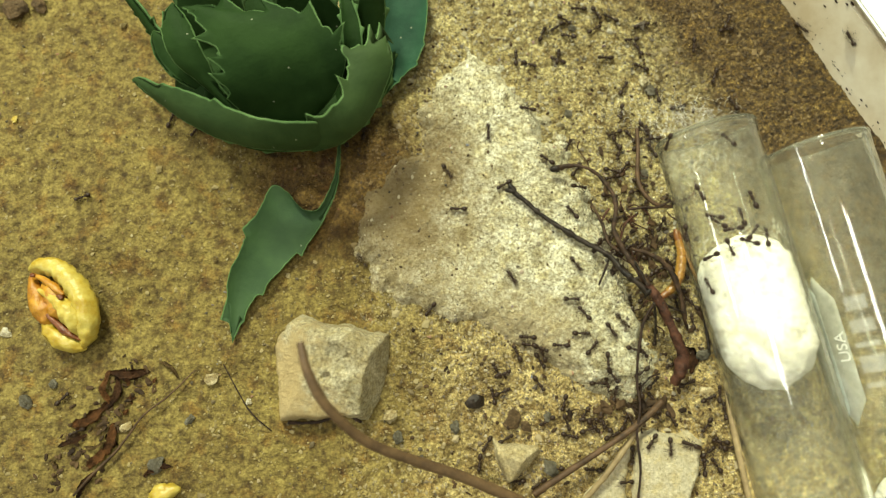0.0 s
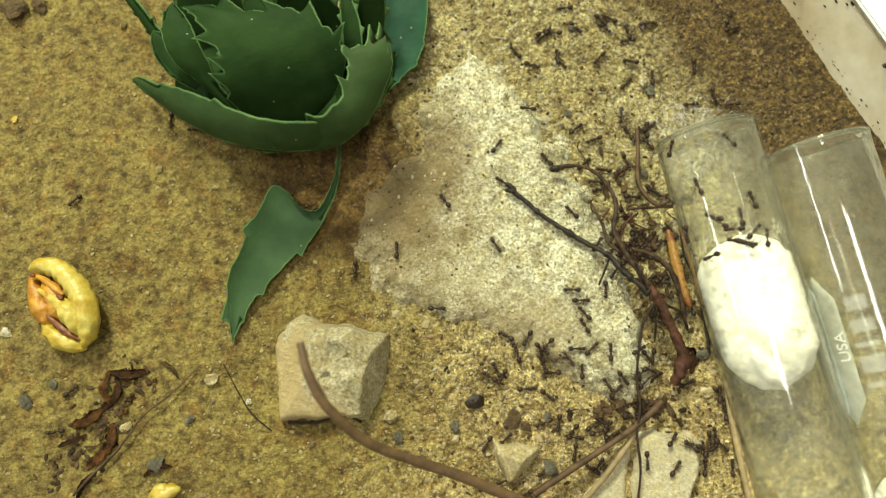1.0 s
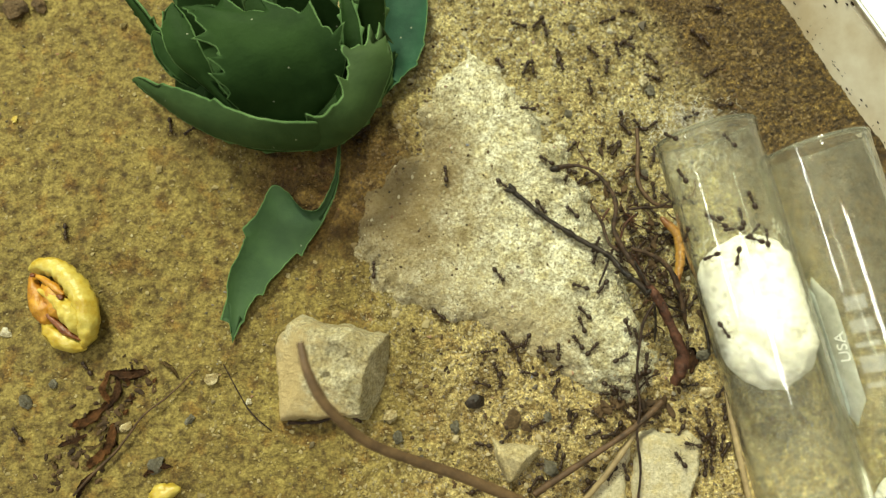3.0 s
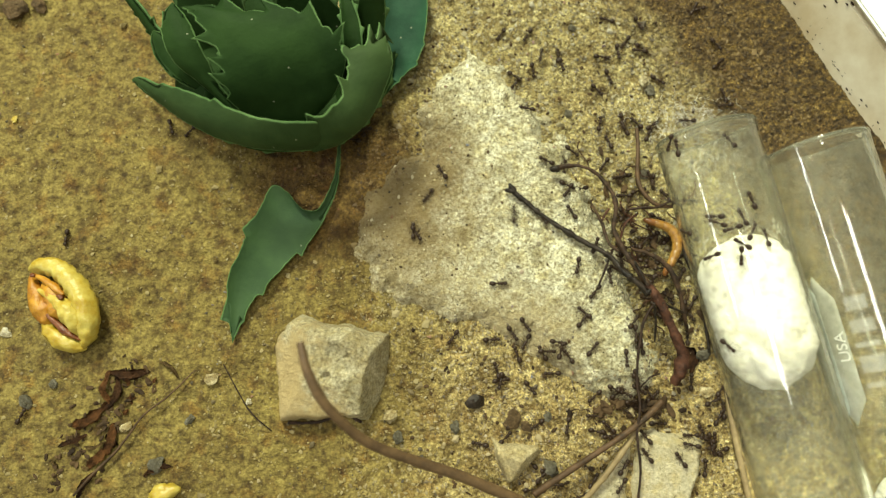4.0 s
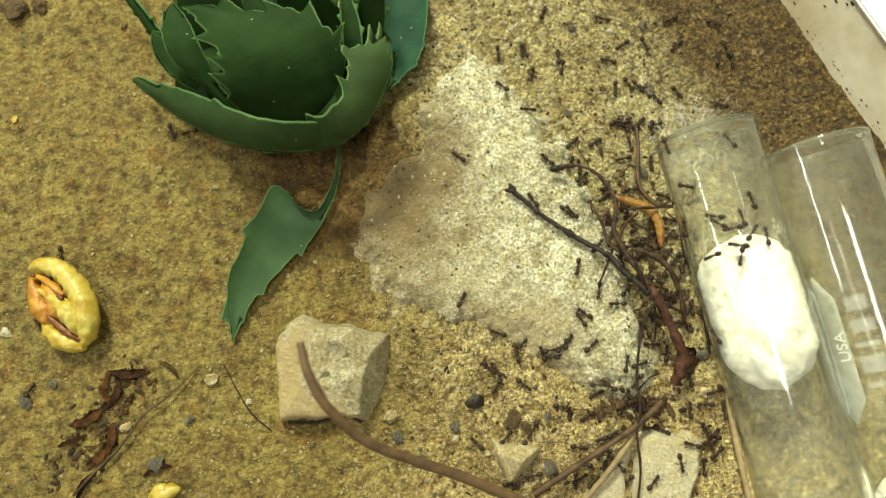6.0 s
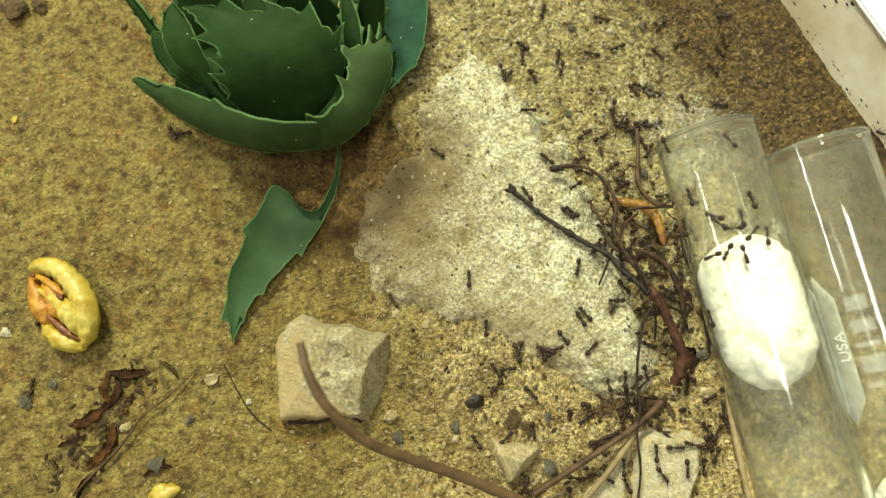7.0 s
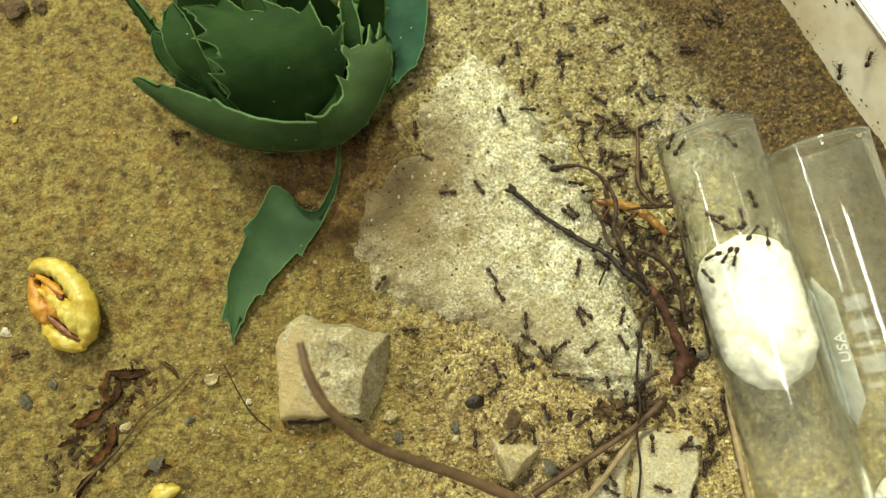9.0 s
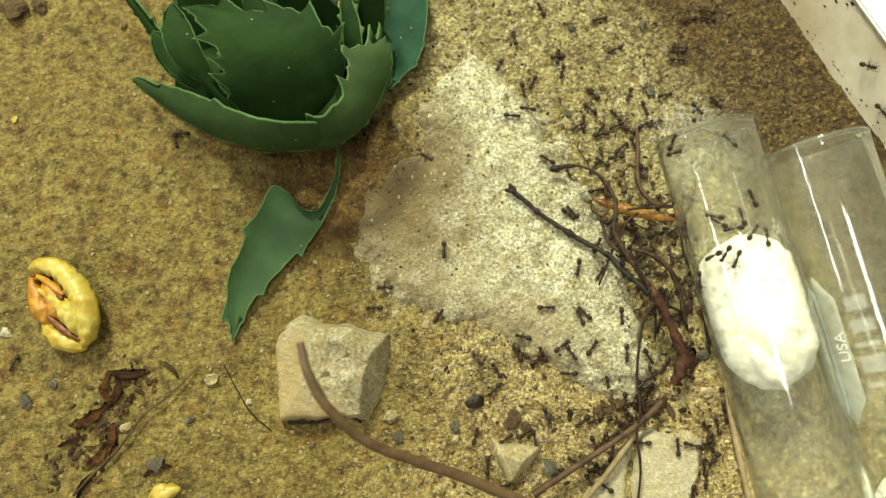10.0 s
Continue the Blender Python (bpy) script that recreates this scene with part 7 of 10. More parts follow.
    crawl([(0, 35.4, 36.7, 117), (1, 33.7, 40.1, 104), (2, 33.8, 43.3, 98), (2.5, 33.1, 44.3, 41), (3, 33.8, 44.1, -2), (3.5, 34.5, 43.9, -44), (4, 35.7, 41.8, -66), (4.5, 36.2, 40.1, -72), (5.5, 36.6, 39.1, -81), (6.5, 36.7, 36.8, -49), (7, 39.1, 36.2, -46), (7.5, 39.5, 33.9, -118), (8, 36.8, 31.8, -143), (9, 34.0, 29.8, -133), (9.5, 33.5, 28.2, -107), (10, 33.5, 28.2, -107)])
    crawl([(0, 51.8, 40.7, 15), (1, 52.9, 41.0, 15), (1.33, 52.9, 41.0, -39), (1.67, 52.9, 41.0, -93), (2, 52.9, 41.0, -148), (2.5, 49.4, 38.8, -157), (2.75, 48.5, 38.8, -194), (3, 47.6, 38.7, -232), (3.5, 46.4, 42.6, -255), (4, 46.0, 44.7, -299), (4.5, 46.9, 44.8, -349), (5, 47.7, 44.9, -398), (6, 49.6, 41.9, -383), (7, 51.5, 43.3, -356), (7.5, 52.0, 42.7, -399), (8, 52.5, 42.1, -442), (8.25, 52.1, 42.0, -497), (8.5, 51.7, 41.9, -552), (9.5, 48.6, 42.9, -558), (10, 48.6, 42.9, -558)])
    crawl([(0, 22.2, 42.7, -37), (1, 24.2, 41.2, -45), (2, 24.8, 40.1, -62), (2.5, 26.0, 37.8, -51), (3.5, 28.2, 35.9, -42), (4, 28.8, 35.3, -11), (5, 31.8, 35.2, -27), (5.5, 33.9, 32.7, -58), (6, 35.1, 30.0, -44), (7, 38.0, 28.7, -17), (7.5, 40.8, 28.3, -3), (8.5, 43.3, 28.4, -32), (9.5, 45.4, 25.4, -55), (10, 45.4, 25.4, -55)])
    crawl([(0, 13.1, 35.0, 90), (1, 13.1, 36.2, 132), (1.5, 12.3, 36.5, 175), (2, 11.5, 36.8, 219), (2.5, 11.0, 34.5, 249), (3, 10.3, 33.7, 299), (3.5, 12.0, 32.7, 316), (4, 12.8, 31.3, 323), (4.5, 13.4, 31.2, 362), (5, 14.1, 31.1, 402), (5.5, 15.6, 33.8, 442), (6, 14.9, 36.5, 465), (7, 14.6, 37.5, 502), (7.5, 12.6, 38.3, 572), (8.5, 10.9, 35.2, 602), (9, 10.5, 34.3, 606), (10, 10.0, 33.2, 606)])
    crawl([(0, 32.5, 29.5, 59), (1, 33.1, 30.5, 47), (2, 35.0, 32.2, 14), (3, 37.9, 31.7, -18), (4, 38.8, 31.0, -36), (5, 40.1, 30.1, -37), (6, 42.0, 28.6, -47), (7, 43.2, 26.8, -66), (8, 43.6, 25.0, -92), (9, 43.1, 23.6, -41), (9.5, 45.8, 23.1, -10), (10, 45.8, 23.1, -10)])
    crawl([(0, 24.9, 44.8, 178), (1, 22.4, 44.9, 188), (1.5, 19.5, 44.0, 208), (2.5, 18.0, 42.6, 222), (3.5, 16.5, 41.3, 234), (4.5, 14.6, 38.0, 242), (5.5, 14.2, 37.0, 264), (6.5, 14.4, 36.0, 275), (7.5, 14.4, 34.9, 266), (8.5, 14.1, 31.1, 270), (9.5, 14.4, 29.0, 278), (10, 14.4, 29.0, 278)])
    crawl([(0, 34.2, 38.6, -171), (1, 33.6, 38.5, -172), (1.5, 33.5, 38.5, -172), (2.5, 33.4, 38.5, -172), (3.5, 33.2, 38.3, -127), (4.5, 33.1, 38.1, -127), (5, 33.1, 38.0, -135), (6, 32.6, 37.6, -145), (6.5, 32.1, 37.3, -153), (7.5, 31.6, 37.1, -162), (8.5, 31.5, 37.1, -162), (9.5, 31.4, 36.8, -162), (10, 31.4, 36.8, -162)])
    crawl([(0, 20.9, 41.4, -145), (1, 18.2, 39.5, -140), (1.5, 16.6, 37.8, -117), (2.5, 15.7, 34.6, -110), (3, 15.0, 33.3, -115), (3.5, 13.7, 30.4, -126), (4.5, 12.5, 29.9, -133), (5.5, 10.6, 27.1, -158), (6, 10.4, 28.1, -220), (6.5, 10.3, 29.0, -282), (7, 11.5, 31.3, -308), (8, 13.6, 33.2, -289), (9, 13.4, 36.9, -264), (10, 13.0, 38.9, -259)])
    crawl([(0, 52.1, 42.2, 66), (1, 52.5, 43.1, 66), (1.5, 52.5, 43.1, 106), (2, 52.5, 43.1, 146), (3, 49.7, 45.0, 165), (4, 46.8, 44.6, 198), (4.5, 44.2, 43.2, 203), (5.5, 42.3, 42.7, 196), (6.5, 40.6, 42.2, 219), (7.5, 39.0, 40.0, 241), (8.5, 37.6, 36.8, 286), (9.5, 40.4, 35.0, 339), (10, 42.5, 34.9, 357)])
    crawl([(0, 29.4, 35.2, 180), (1, 28.4, 35.2, 227), (2, 27.0, 32.6, 250), (3, 26.4, 29.8, 282), (4, 27.7, 29.2, 314), (5, 29.8, 26.3, 307), (5.5, 31.6, 24.0, 311), (5.75, 32.0, 23.6, 253), (6, 32.4, 23.3, 195), (6.5, 30.5, 23.7, 138), (7.5, 30.5, 25.0, 101), (8.5, 30.0, 26.3, 134), (9, 28.3, 27.3, 145), (9.5, 27.0, 28.4, 140), (10, 27.0, 28.4, 140)])
    crawl([(0, 38.7, 28.1, 102), (1, 38.0, 31.5, 89), (2, 38.8, 34.0, 92), (3, 37.9, 35.1, 141), (4, 35.7, 36.5, 174), (4.5, 34.8, 35.4, 208), (5.5, 31.1, 34.1, 179), (6.5, 28.9, 35.5, 158), (7.5, 25.6, 36.3, 172), (8.5, 24.4, 36.1, 189), (9.5, 20.7, 35.5, 189), (10, 20.7, 35.5, 189)])
    crawl([(0, 45.7, 37.7, -96), (0.5, 45.5, 35.7, -93), (1.5, 45.4, 32.3, -69), (2, 46.1, 32.1, -29), (2.5, 46.9, 32.0, 11), (3.5, 49.4, 33.1, 41), (4.5, 50.5, 35.1, 49), (5, 51.8, 35.9, 59), (6, 51.7, 37.1, 98), (7, 51.4, 38.7, 106), (8, 50.4, 41.5, 102), (9, 50.3, 43.7, 125), (10, 48.5, 44.2, 164)])
    crawl([(0, 42.0, 25.7, 12), (1, 44.3, 26.2, 9), (1.5, 46.4, 26.4, -25), (2, 47.0, 25.5, -79), (2.5, 47.7, 24.6, -134), (3, 44.2, 24.1, -160), (4, 43.6, 23.1, -183), (4.5, 40.1, 24.3, -209), (5, 38.9, 25.7, -241), (6, 38.3, 27.5, -232), (7, 35.5, 30.0, -199), (7.5, 35.0, 29.4, -144), (8, 34.5, 28.8, -90), (9, 35.5, 27.4, -64), (10, 36.1, 25.5, -72)])
    crawl([(0, 27.7, 40.7, 29), (0.5, 28.8, 41.3, -14), (1.5, 30.1, 40.1, -52), (2.5, 31.6, 37.7, -66), (3.5, 31.7, 36.5, -82), (4.5, 31.9, 35.5, -79), (5, 32.4, 32.8, -74), (5.5, 33.1, 31.2, -64), (6.5, 33.9, 29.7, -57), (7.5, 35.0, 28.3, -43), (8.5, 36.5, 27.3, -2), (9.5, 39.8, 28.1, 14), (10, 39.8, 28.1, 14)])
    crawl([(0, 51.8, 26.2, 122), (1, 51.6, 26.1, 187), (2, 51.0, 26.1, 185), (3, 50.4, 26.0, 189), (3.5, 50.4, 26.0, 189), (4.5, 50.2, 25.9, 187), (5, 49.6, 25.9, 180), (6, 49.5, 25.9, 180), (7, 49.4, 26.0, 180), (7.5, 49.2, 26.0, 180), (8, 49.1, 26.1, 180), (9, 48.9, 26.2, 141), (10, 48.6, 26.5, 135)])
    crawl([(0, 36.3, 41.4, 13), (1, 37.2, 41.6, 8), (1.5, 41.1, 42.1, 3), (2.5, 44.4, 42.0, -25), (3, 46.3, 39.7, -48), (3.5, 47.2, 38.9, -27), (4, 49.7, 38.0, -38), (5, 51.2, 35.8, -50), (6, 52.4, 34.8, -87), (6.5, 51.4, 31.5, -155), (6.75, 50.0, 32.3, -193), (7, 48.7, 33.1, -231), (8, 47.5, 36.4, -224), (9, 44.5, 37.2, -192), (10, 43.1, 37.3, -184)])
    crawl([(0, 20.9, 34.8, 158), (0.17, 21.0, 34.8, 210), (0.33, 21.0, 34.7, 263), (0.5, 21.1, 34.7, 315), (1, 21.4, 34.3, 307), (2, 21.4, 34.3, 307), (3, 21.4, 34.1, 284), (4, 21.5, 33.9, 284), (5, 21.5, 33.8, 284), (5.5, 21.6, 33.5, 270), (6.5, 21.5, 33.3, 256), (7, 21.5, 33.1, 256), (7.5, 21.5, 33.0, 256), (8.5, 21.5, 32.9, 259), (9.5, 21.4, 32.5, 256), (10, 21.4, 32.5, 256)])
    crawl([(0, 23.0, 39.4, 163), (1, 20.3, 40.2, 178), (2, 17.3, 39.6, 168), (3, 13.9, 41.6, 167), (3.5, 12.2, 40.8, 219), (4.5, 9.9, 38.4, 242), (5.5, 10.0, 36.6, 270), (6.5, 9.9, 34.7, 280), (7, 10.7, 32.5, 288), (7.5, 11.7, 29.0, 283), (8, 12.3, 25.3, 265), (8.5, 11.3, 24.0, 227), (9, 10.1, 22.9, 295), (10, 11.9, 22.7, 354)])
    crawl([(0, 37.2, 17.7, 120), (1, 36.4, 19.1, 130), (2, 34.3, 21.1, 166), (2.5, 31.9, 20.2, 213), (3.5, 29.8, 18.2, 176), (4, 29.4, 19.3, 112), (4.5, 29.0, 20.4, 48), (5.5, 32.4, 21.1, 19), (6, 33.9, 22.1, 27), (6.33, 34.4, 22.3, 87), (6.67, 34.8, 22.4, 147), (7, 35.3, 22.6, 207), (8, 32.7, 21.5, 200), (9, 31.5, 21.2, 189), (9.5, 28.2, 20.8, 187), (10, 28.2, 20.8, 187)])
    crawl([(0, 29.8, 14.2, -12), (1, 31.2, 13.9, 27), (1.5, 32.8, 15.7, 47), (2.5, 34.1, 17.0, 51), (3.5, 35.1, 18.5, 56), (4, 36.6, 20.7, 63), (5, 37.0, 22.3, 76), (5.17, 37.0, 22.3, 24), (5.33, 37.0, 22.3, -28), (5.5, 37.0, 22.3, -80), (6.5, 37.4, 20.1, -95), (7, 36.6, 17.7, -118), (7.5, 35.8, 17.1, -165), (8.5, 33.7, 16.9, -174), (9.5, 30.8, 16.6, -174), (10, 30.8, 16.6, -174)])
    crawl([(0, 30.6, 21.1, -159), (1, 27.0, 19.7, -161), (1.5, 24.9, 19.1, -163), (2.5, 23.3, 18.6, -155), (3.5, 22.3, 17.9, -90), (4, 22.8, 17.6, -40), (4.5, 23.3, 17.3, 10), (5.5, 25.7, 18.5, 30), (6.5, 27.6, 19.8, 33), (7.5, 29.2, 20.8, 25), (8, 31.8, 21.8, 25), (8.5, 32.1, 22.1, -14), (9, 32.4, 22.3, -53), (9.5, 33.8, 19.1, -66), (10, 33.8, 19.1, -66)])
    crawl([(0, 30.8, 19.1, -63), (1, 32.4, 15.9, -65), (2, 32.9, 14.6, -90), (3, 32.4, 13.5, -138), (4, 31.0, 12.9, -166), (4.5, 29.5, 12.8, -178), (5.5, 27.3, 12.8, -168), (6, 24.1, 11.7, -152), (7, 22.6, 10.3, -142), (7.5, 21.9, 9.9, -73), (8, 21.2, 9.4, -5), (9, 24.9, 10.1, 11), (10, 26.8, 10.5, 12)])
    crawl([(0, 31.1, 17.4, -108), (0.5, 30.1, 14.4, -131), (1, 28.3, 14.2, -185), (2, 26.3, 14.7, -157), (3, 24.5, 12.6, -134), (4, 21.1, 9.4, -125), (4.33, 21.6, 9.5, -65), (4.67, 22.0, 9.6, -5), (5, 22.5, 9.7, 54), (5.5, 24.0, 13.4, 75), (6.5, 23.9, 14.9, 106), (7.5, 23.3, 15.8, 74), (8, 24.8, 18.0, 73), (9, 24.8, 20.7, 88), (9.5, 25.0, 22.8, 85), (10, 25.0, 22.8, 85)])
    crawl([(0, 34.7, 11.7, -33), (1, 37.0, 10.2, -33), (1.17, 37.0, 10.2, 22), (1.33, 37.0, 10.2, 78), (1.5, 37.0, 10.2, 134), (2.5, 35.1, 12.2, 128), (3.5, 34.4, 13.5, 166), (4, 31.9, 13.0, 197), (4.5, 31.0, 12.6, 248), (5, 30.1, 12.2, 299), (6, 33.3, 10.5, 360), (6.33, 32.7, 11.1, 414), (6.67, 32.1, 11.6, 469), (7, 31.5, 12.2, 523), (7.5, 29.7, 11.6, 515), (8, 28.7, 13.5, 455), (9, 29.3, 16.4, 419), (10, 31.7, 18.4, 400)])
    crawl([(0, 37.3, 19.9, -173), (1, 35.0, 19.6, -181), (2, 32.4, 20.0, -158), (3, 30.7, 17.9, -130), (4, 28.4, 15.2, -126), (5, 27.7, 13.7, -95), (5.5, 28.1, 11.7, -54), (6.5, 30.2, 10.2, 18), (7.5, 32.1, 13.0, 59), (8, 32.3, 13.6, 103), (8.5, 32.5, 14.1, 147), (9.5, 29.2, 14.9, 161), (10, 28.1, 15.6, 148)])
    crawl([(0, 31.9, 14.6, -131), (1, 31.2, 13.8, -141), (2, 28.4, 11.8, -157), (2.5, 27.6, 12.3, -169), (3.5, 24.8, 11.1, -149), (4.5, 22.6, 9.3, -203), (5.5, 21.5, 12.5, -266), (6, 22.2, 15.5, -306), (7, 24.0, 15.9, -322), (8, 25.3, 17.9, -304), (8.5, 27.0, 20.4, -305), (9.5, 27.8, 21.5, -306), (10, 27.8, 21.5, -306)])
    crawl([(0, 21.9, 18.6, 61), (1, 23.6, 21.7, 38), (1.25, 24.9, 21.9, -8), (1.5, 26.2, 22.0, -53), (2, 25.6, 19.0, -104), (2.5, 24.5, 15.3, -124), (3, 21.2, 12.4, -124), (3.5, 21.1, 11.3, -74), (4, 21.0, 10.2, -23), (5, 22.6, 11.8, 37), (6, 24.4, 12.8, 39), (7, 25.1, 13.8, -24), (8, 26.9, 11.7, -10), (9, 30.4, 12.9, 13), (9.5, 33.6, 13.3, 13), (10, 34.8, 13.9, 27)])
    crawl([(0, 33.9, 10.3, 15), (0.5, 36.2, 10.9, -4), (1.5, 36.7, 10.1, -58), (2, 36.7, 10.1, 8), (2.5, 36.7, 10.1, 75), (3.5, 37.0, 11.2, 104), (4.5, 35.6, 14.4, 124), (5.5, 33.6, 16.3, 164), (6.5, 30.5, 15.9, 213), (7.5, 28.9, 13.3, 220), (8, 26.5, 12.5, 200), (9, 22.7, 11.0, 177), (9.5, 22.0, 12.7, 112), (10, 22.0, 12.7, 112)])
    crawl([(0, 33.5, 20.4, 127), (0.5, 33.2, 20.8, 122), (1.5, 33.0, 21.2, 122), (2.5, 32.7, 21.6, 130), (3.5, 32.5, 21.8, 127), (4.5, 32.4, 22.0, 106), (5.5, 32.3, 22.5, 114), (6.5, 32.0, 22.9, 166), (7.5, 31.5, 22.7, 210), (8, 31.3, 22.5, 207), (9, 31.1, 22.5, 207), (10, 31.0, 22.5, 207)])
    crawl([(0, 23.2, 10.3, 0), (0.5, 25.8, 10.3, 8), (1.5, 28.8, 11.1, 1), (2.5, 29.9, 10.4, -22), (3.5, 31.3, 10.1, -1), (4, 34.2, 10.3, 19), (4.5, 35.3, 11.5, 80), (5, 35.1, 15.4, 90), (5.5, 35.3, 16.7, 118), (6, 33.2, 19.0, 103), (6.5, 34.0, 22.5, 126), (7, 32.8, 21.9, 168), (7.5, 31.5, 21.3, 210), (8, 28.8, 19.5, 233), (9, 28.0, 16.7, 245), (10, 26.6, 14.7, 235)])
    crawl([(0, 36.6, 21.0, 112), (1, 36.4, 21.5, 90), (2, 36.6, 21.9, 49), (3, 37.0, 22.2, 34), (4, 37.2, 22.3, 34), (5, 37.2, 22.3, 34), (5.5, 37.6, 22.3, 22), (6.5, 37.7, 22.5, 22), (7.5, 37.6, 22.6, 22), (8.5, 37.5, 22.7, 22), (9, 37.4, 22.9, 22), (10, 37.7, 22.7, 22)])
    crawl([(0, 23.5, 14.2, 54), (0.5, 24.0, 14.9, 40), (1.5, 25.8, 16.1, 45), (2, 26.8, 17.7, 48), (3, 28.2, 18.8, 78), (4, 27.9, 22.7, 78), (4.5, 28.4, 22.6, 39), (5, 29.0, 22.6, 0), (6, 31.1, 22.7, -8), (6.5, 32.6, 22.1, -54), (7.5, 33.9, 18.9, -71), (8.5, 34.8, 15.7, -78), (9.5, 35.0, 13.8, -84), (10, 35.0, 13.8, -84)])
    crawl([(0, 35.8, 21.8, 303), (0.5, 35.8, 21.8, 303), (0.83, 35.7, 21.9, 251), (1.17, 35.6, 21.9, 199), (1.5, 35.5, 22.0, 146), (2.5, 35.2, 22.2, 140), (3, 34.9, 22.5, 135), (4, 34.6, 22.8, 135), (5, 34.8, 22.8, 135), (5.5, 34.9, 22.8, 135), (5.83, 34.9, 22.8, 80), (6.17, 35.0, 22.7, 24), (6.5, 35.0, 22.7, -31), (7, 35.4, 22.5, -16), (8, 35.7, 22.5, 9), (9, 36.0, 22.6, 27), (9.5, 36.1, 22.7, 27), (10, 36.1, 22.7, 27)])
    crawl([(0, 34.6, 18.9, 55), (1, 36.8, 22.0, 35), (1.5, 37.0, 21.4, -23), (2, 37.3, 20.8, -81), (2.5, 37.4, 18.4, -90), (3, 37.3, 17.0, -97), (3.5, 36.9, 14.2, -93), (4.5, 37.0, 11.4, -93), (4.83, 36.8, 12.3, -152), (5.17, 36.7, 13.3, -211), (5.5, 36.5, 14.2, -270), (6.5, 37.0, 17.1, -258), (7, 35.4, 19.3, -243), (8, 35.2, 20.6, -240), (9, 34.4, 21.0, -204), (10, 33.0, 21.6, -203)])
    crawl([(0, 29.8, 12.9, -165), (1, 26.9, 12.1, -183), (2, 23.4, 13.2, -205), (3, 22.4, 14.2, -208), (4, 21.1, 14.4, -273), (5, 22.6, 18.3, -291), (6, 22.9, 19.2, -316), (7, 25.2, 20.8, -327), (8, 26.4, 21.5, -267), (9, 25.1, 22.8, -194), (10, 24.0, 22.1, -148)])
    crawl([(0, 35.5, 7.3, -95), (0.5, 35.2, 4.0, -111), (1, 33.6, 2.3, -136), (2, 31.9, 0.8, -100), (3, 32.9, -1.6, -38), (4, 35.9, -2.3, -6), (5, 37.5, -2.1, 25), (6, 38.7, -1.0, 53), (7, 40.5, 1.9, 67), (7.5, 40.4, 2.2, 119), (8, 40.2, 2.6, 171), (8.25, 39.4, 2.4, 213), (8.5, 38.6, 2.2, 254), (9.5, 39.2, -1.0, 281), (10, 39.2, -1.0, 281)])
    crawl([(0, 30.5, 5.5, 14), (0.5, 30.9, 5.6, 16), (1.5, 31.2, 5.7, 16), (2.5, 31.2, 5.7, 16), (3.5, 31.4, 5.9, 45), (4.5, 31.8, 6.3, 61), (5.5, 31.9, 6.8, 90), (6, 31.8, 7.2, 104), (7, 31.8, 7.2, 135), (8, 31.5, 7.5, 131), (9, 31.2, 7.9, 143), (9.5, 30.7, 8.1, 158), (10, 30.7, 8.1, 158)])
    crawl([(0, 37.6, 1.0, 37), (1, 38.0, 1.3, 31), (2, 38.1, 1.3, 31), (2.5, 38.2, 1.4, 45), (3, 38.4, 1.6, 39), (4, 38.7, 1.8, 50), (5, 38.9, 2.2, 68), (5.5, 38.9, 2.3, 45), (6.5, 39.2, 2.5, 45), (7.5, 39.3, 2.7, 45), (8.5, 39.4, 2.8, 39), (9, 39.8, 3.1, 41), (10, 40.1, 3.4, 45)])
    crawl([(0, 30.2, -0.2, 48), (0.5, 30.2, -0.3, -16), (1, 30.2, -0.4, -81), (2, 30.3, -0.8, -76), (3, 30.4, -1.2, -84), (4, 30.4, -1.8, -81), (5, 30.5, -1.8, -37), (6, 30.8, -2.1, -69), (7, 30.8, -2.6, -81), (8, 30.9, -2.7, -79), (9, 30.9, -3.1, -90), (10, 30.9, -3.5, -90)])
    crawl([(0, 41.6, 5.9, -109), (0.5, 40.4, 2.5, -119), (1.5, 38.8, 0.9, -128), (2.5, 37.5, -1.2, -124), (3.5, 35.6, -3.8, -90), (3.75, 36.5, -3.5, -42), (4, 37.5, -3.3, 6), (5, 38.3, -3.5, 10), (6, 41.6, -2.6, 54), (7, 40.2, -0.9, 79), (7.5, 42.5, 2.1, 82), (8, 41.0, 4.6, 115), (8.5, 40.9, 5.5, 67), (9.5, 41.9, 6.7, 50), (10, 41.9, 6.7, 50)])
    crawl([(0, 39.3, -2.6, 129), (0.5, 37.1, 0.1, 144), (1, 35.5, 0.2, 166), (2, 32.4, 1.3, 135), (2.5, 32.1, 3.6, 93), (3.5, 32.2, 5.1, 111), (4.5, 30.6, 7.5, 135), (5.5, 27.9, 9.4, 132), (5.83, 28.2, 9.4, 189), (6.17, 28.6, 9.4, 246), (6.5, 28.9, 9.4, 304), (7.5, 29.5, 7.0, 296), (8.5, 31.3, 4.4, 311), (9.5, 33.0, 3.0, 321), (10, 33.0, 3.0, 321)])
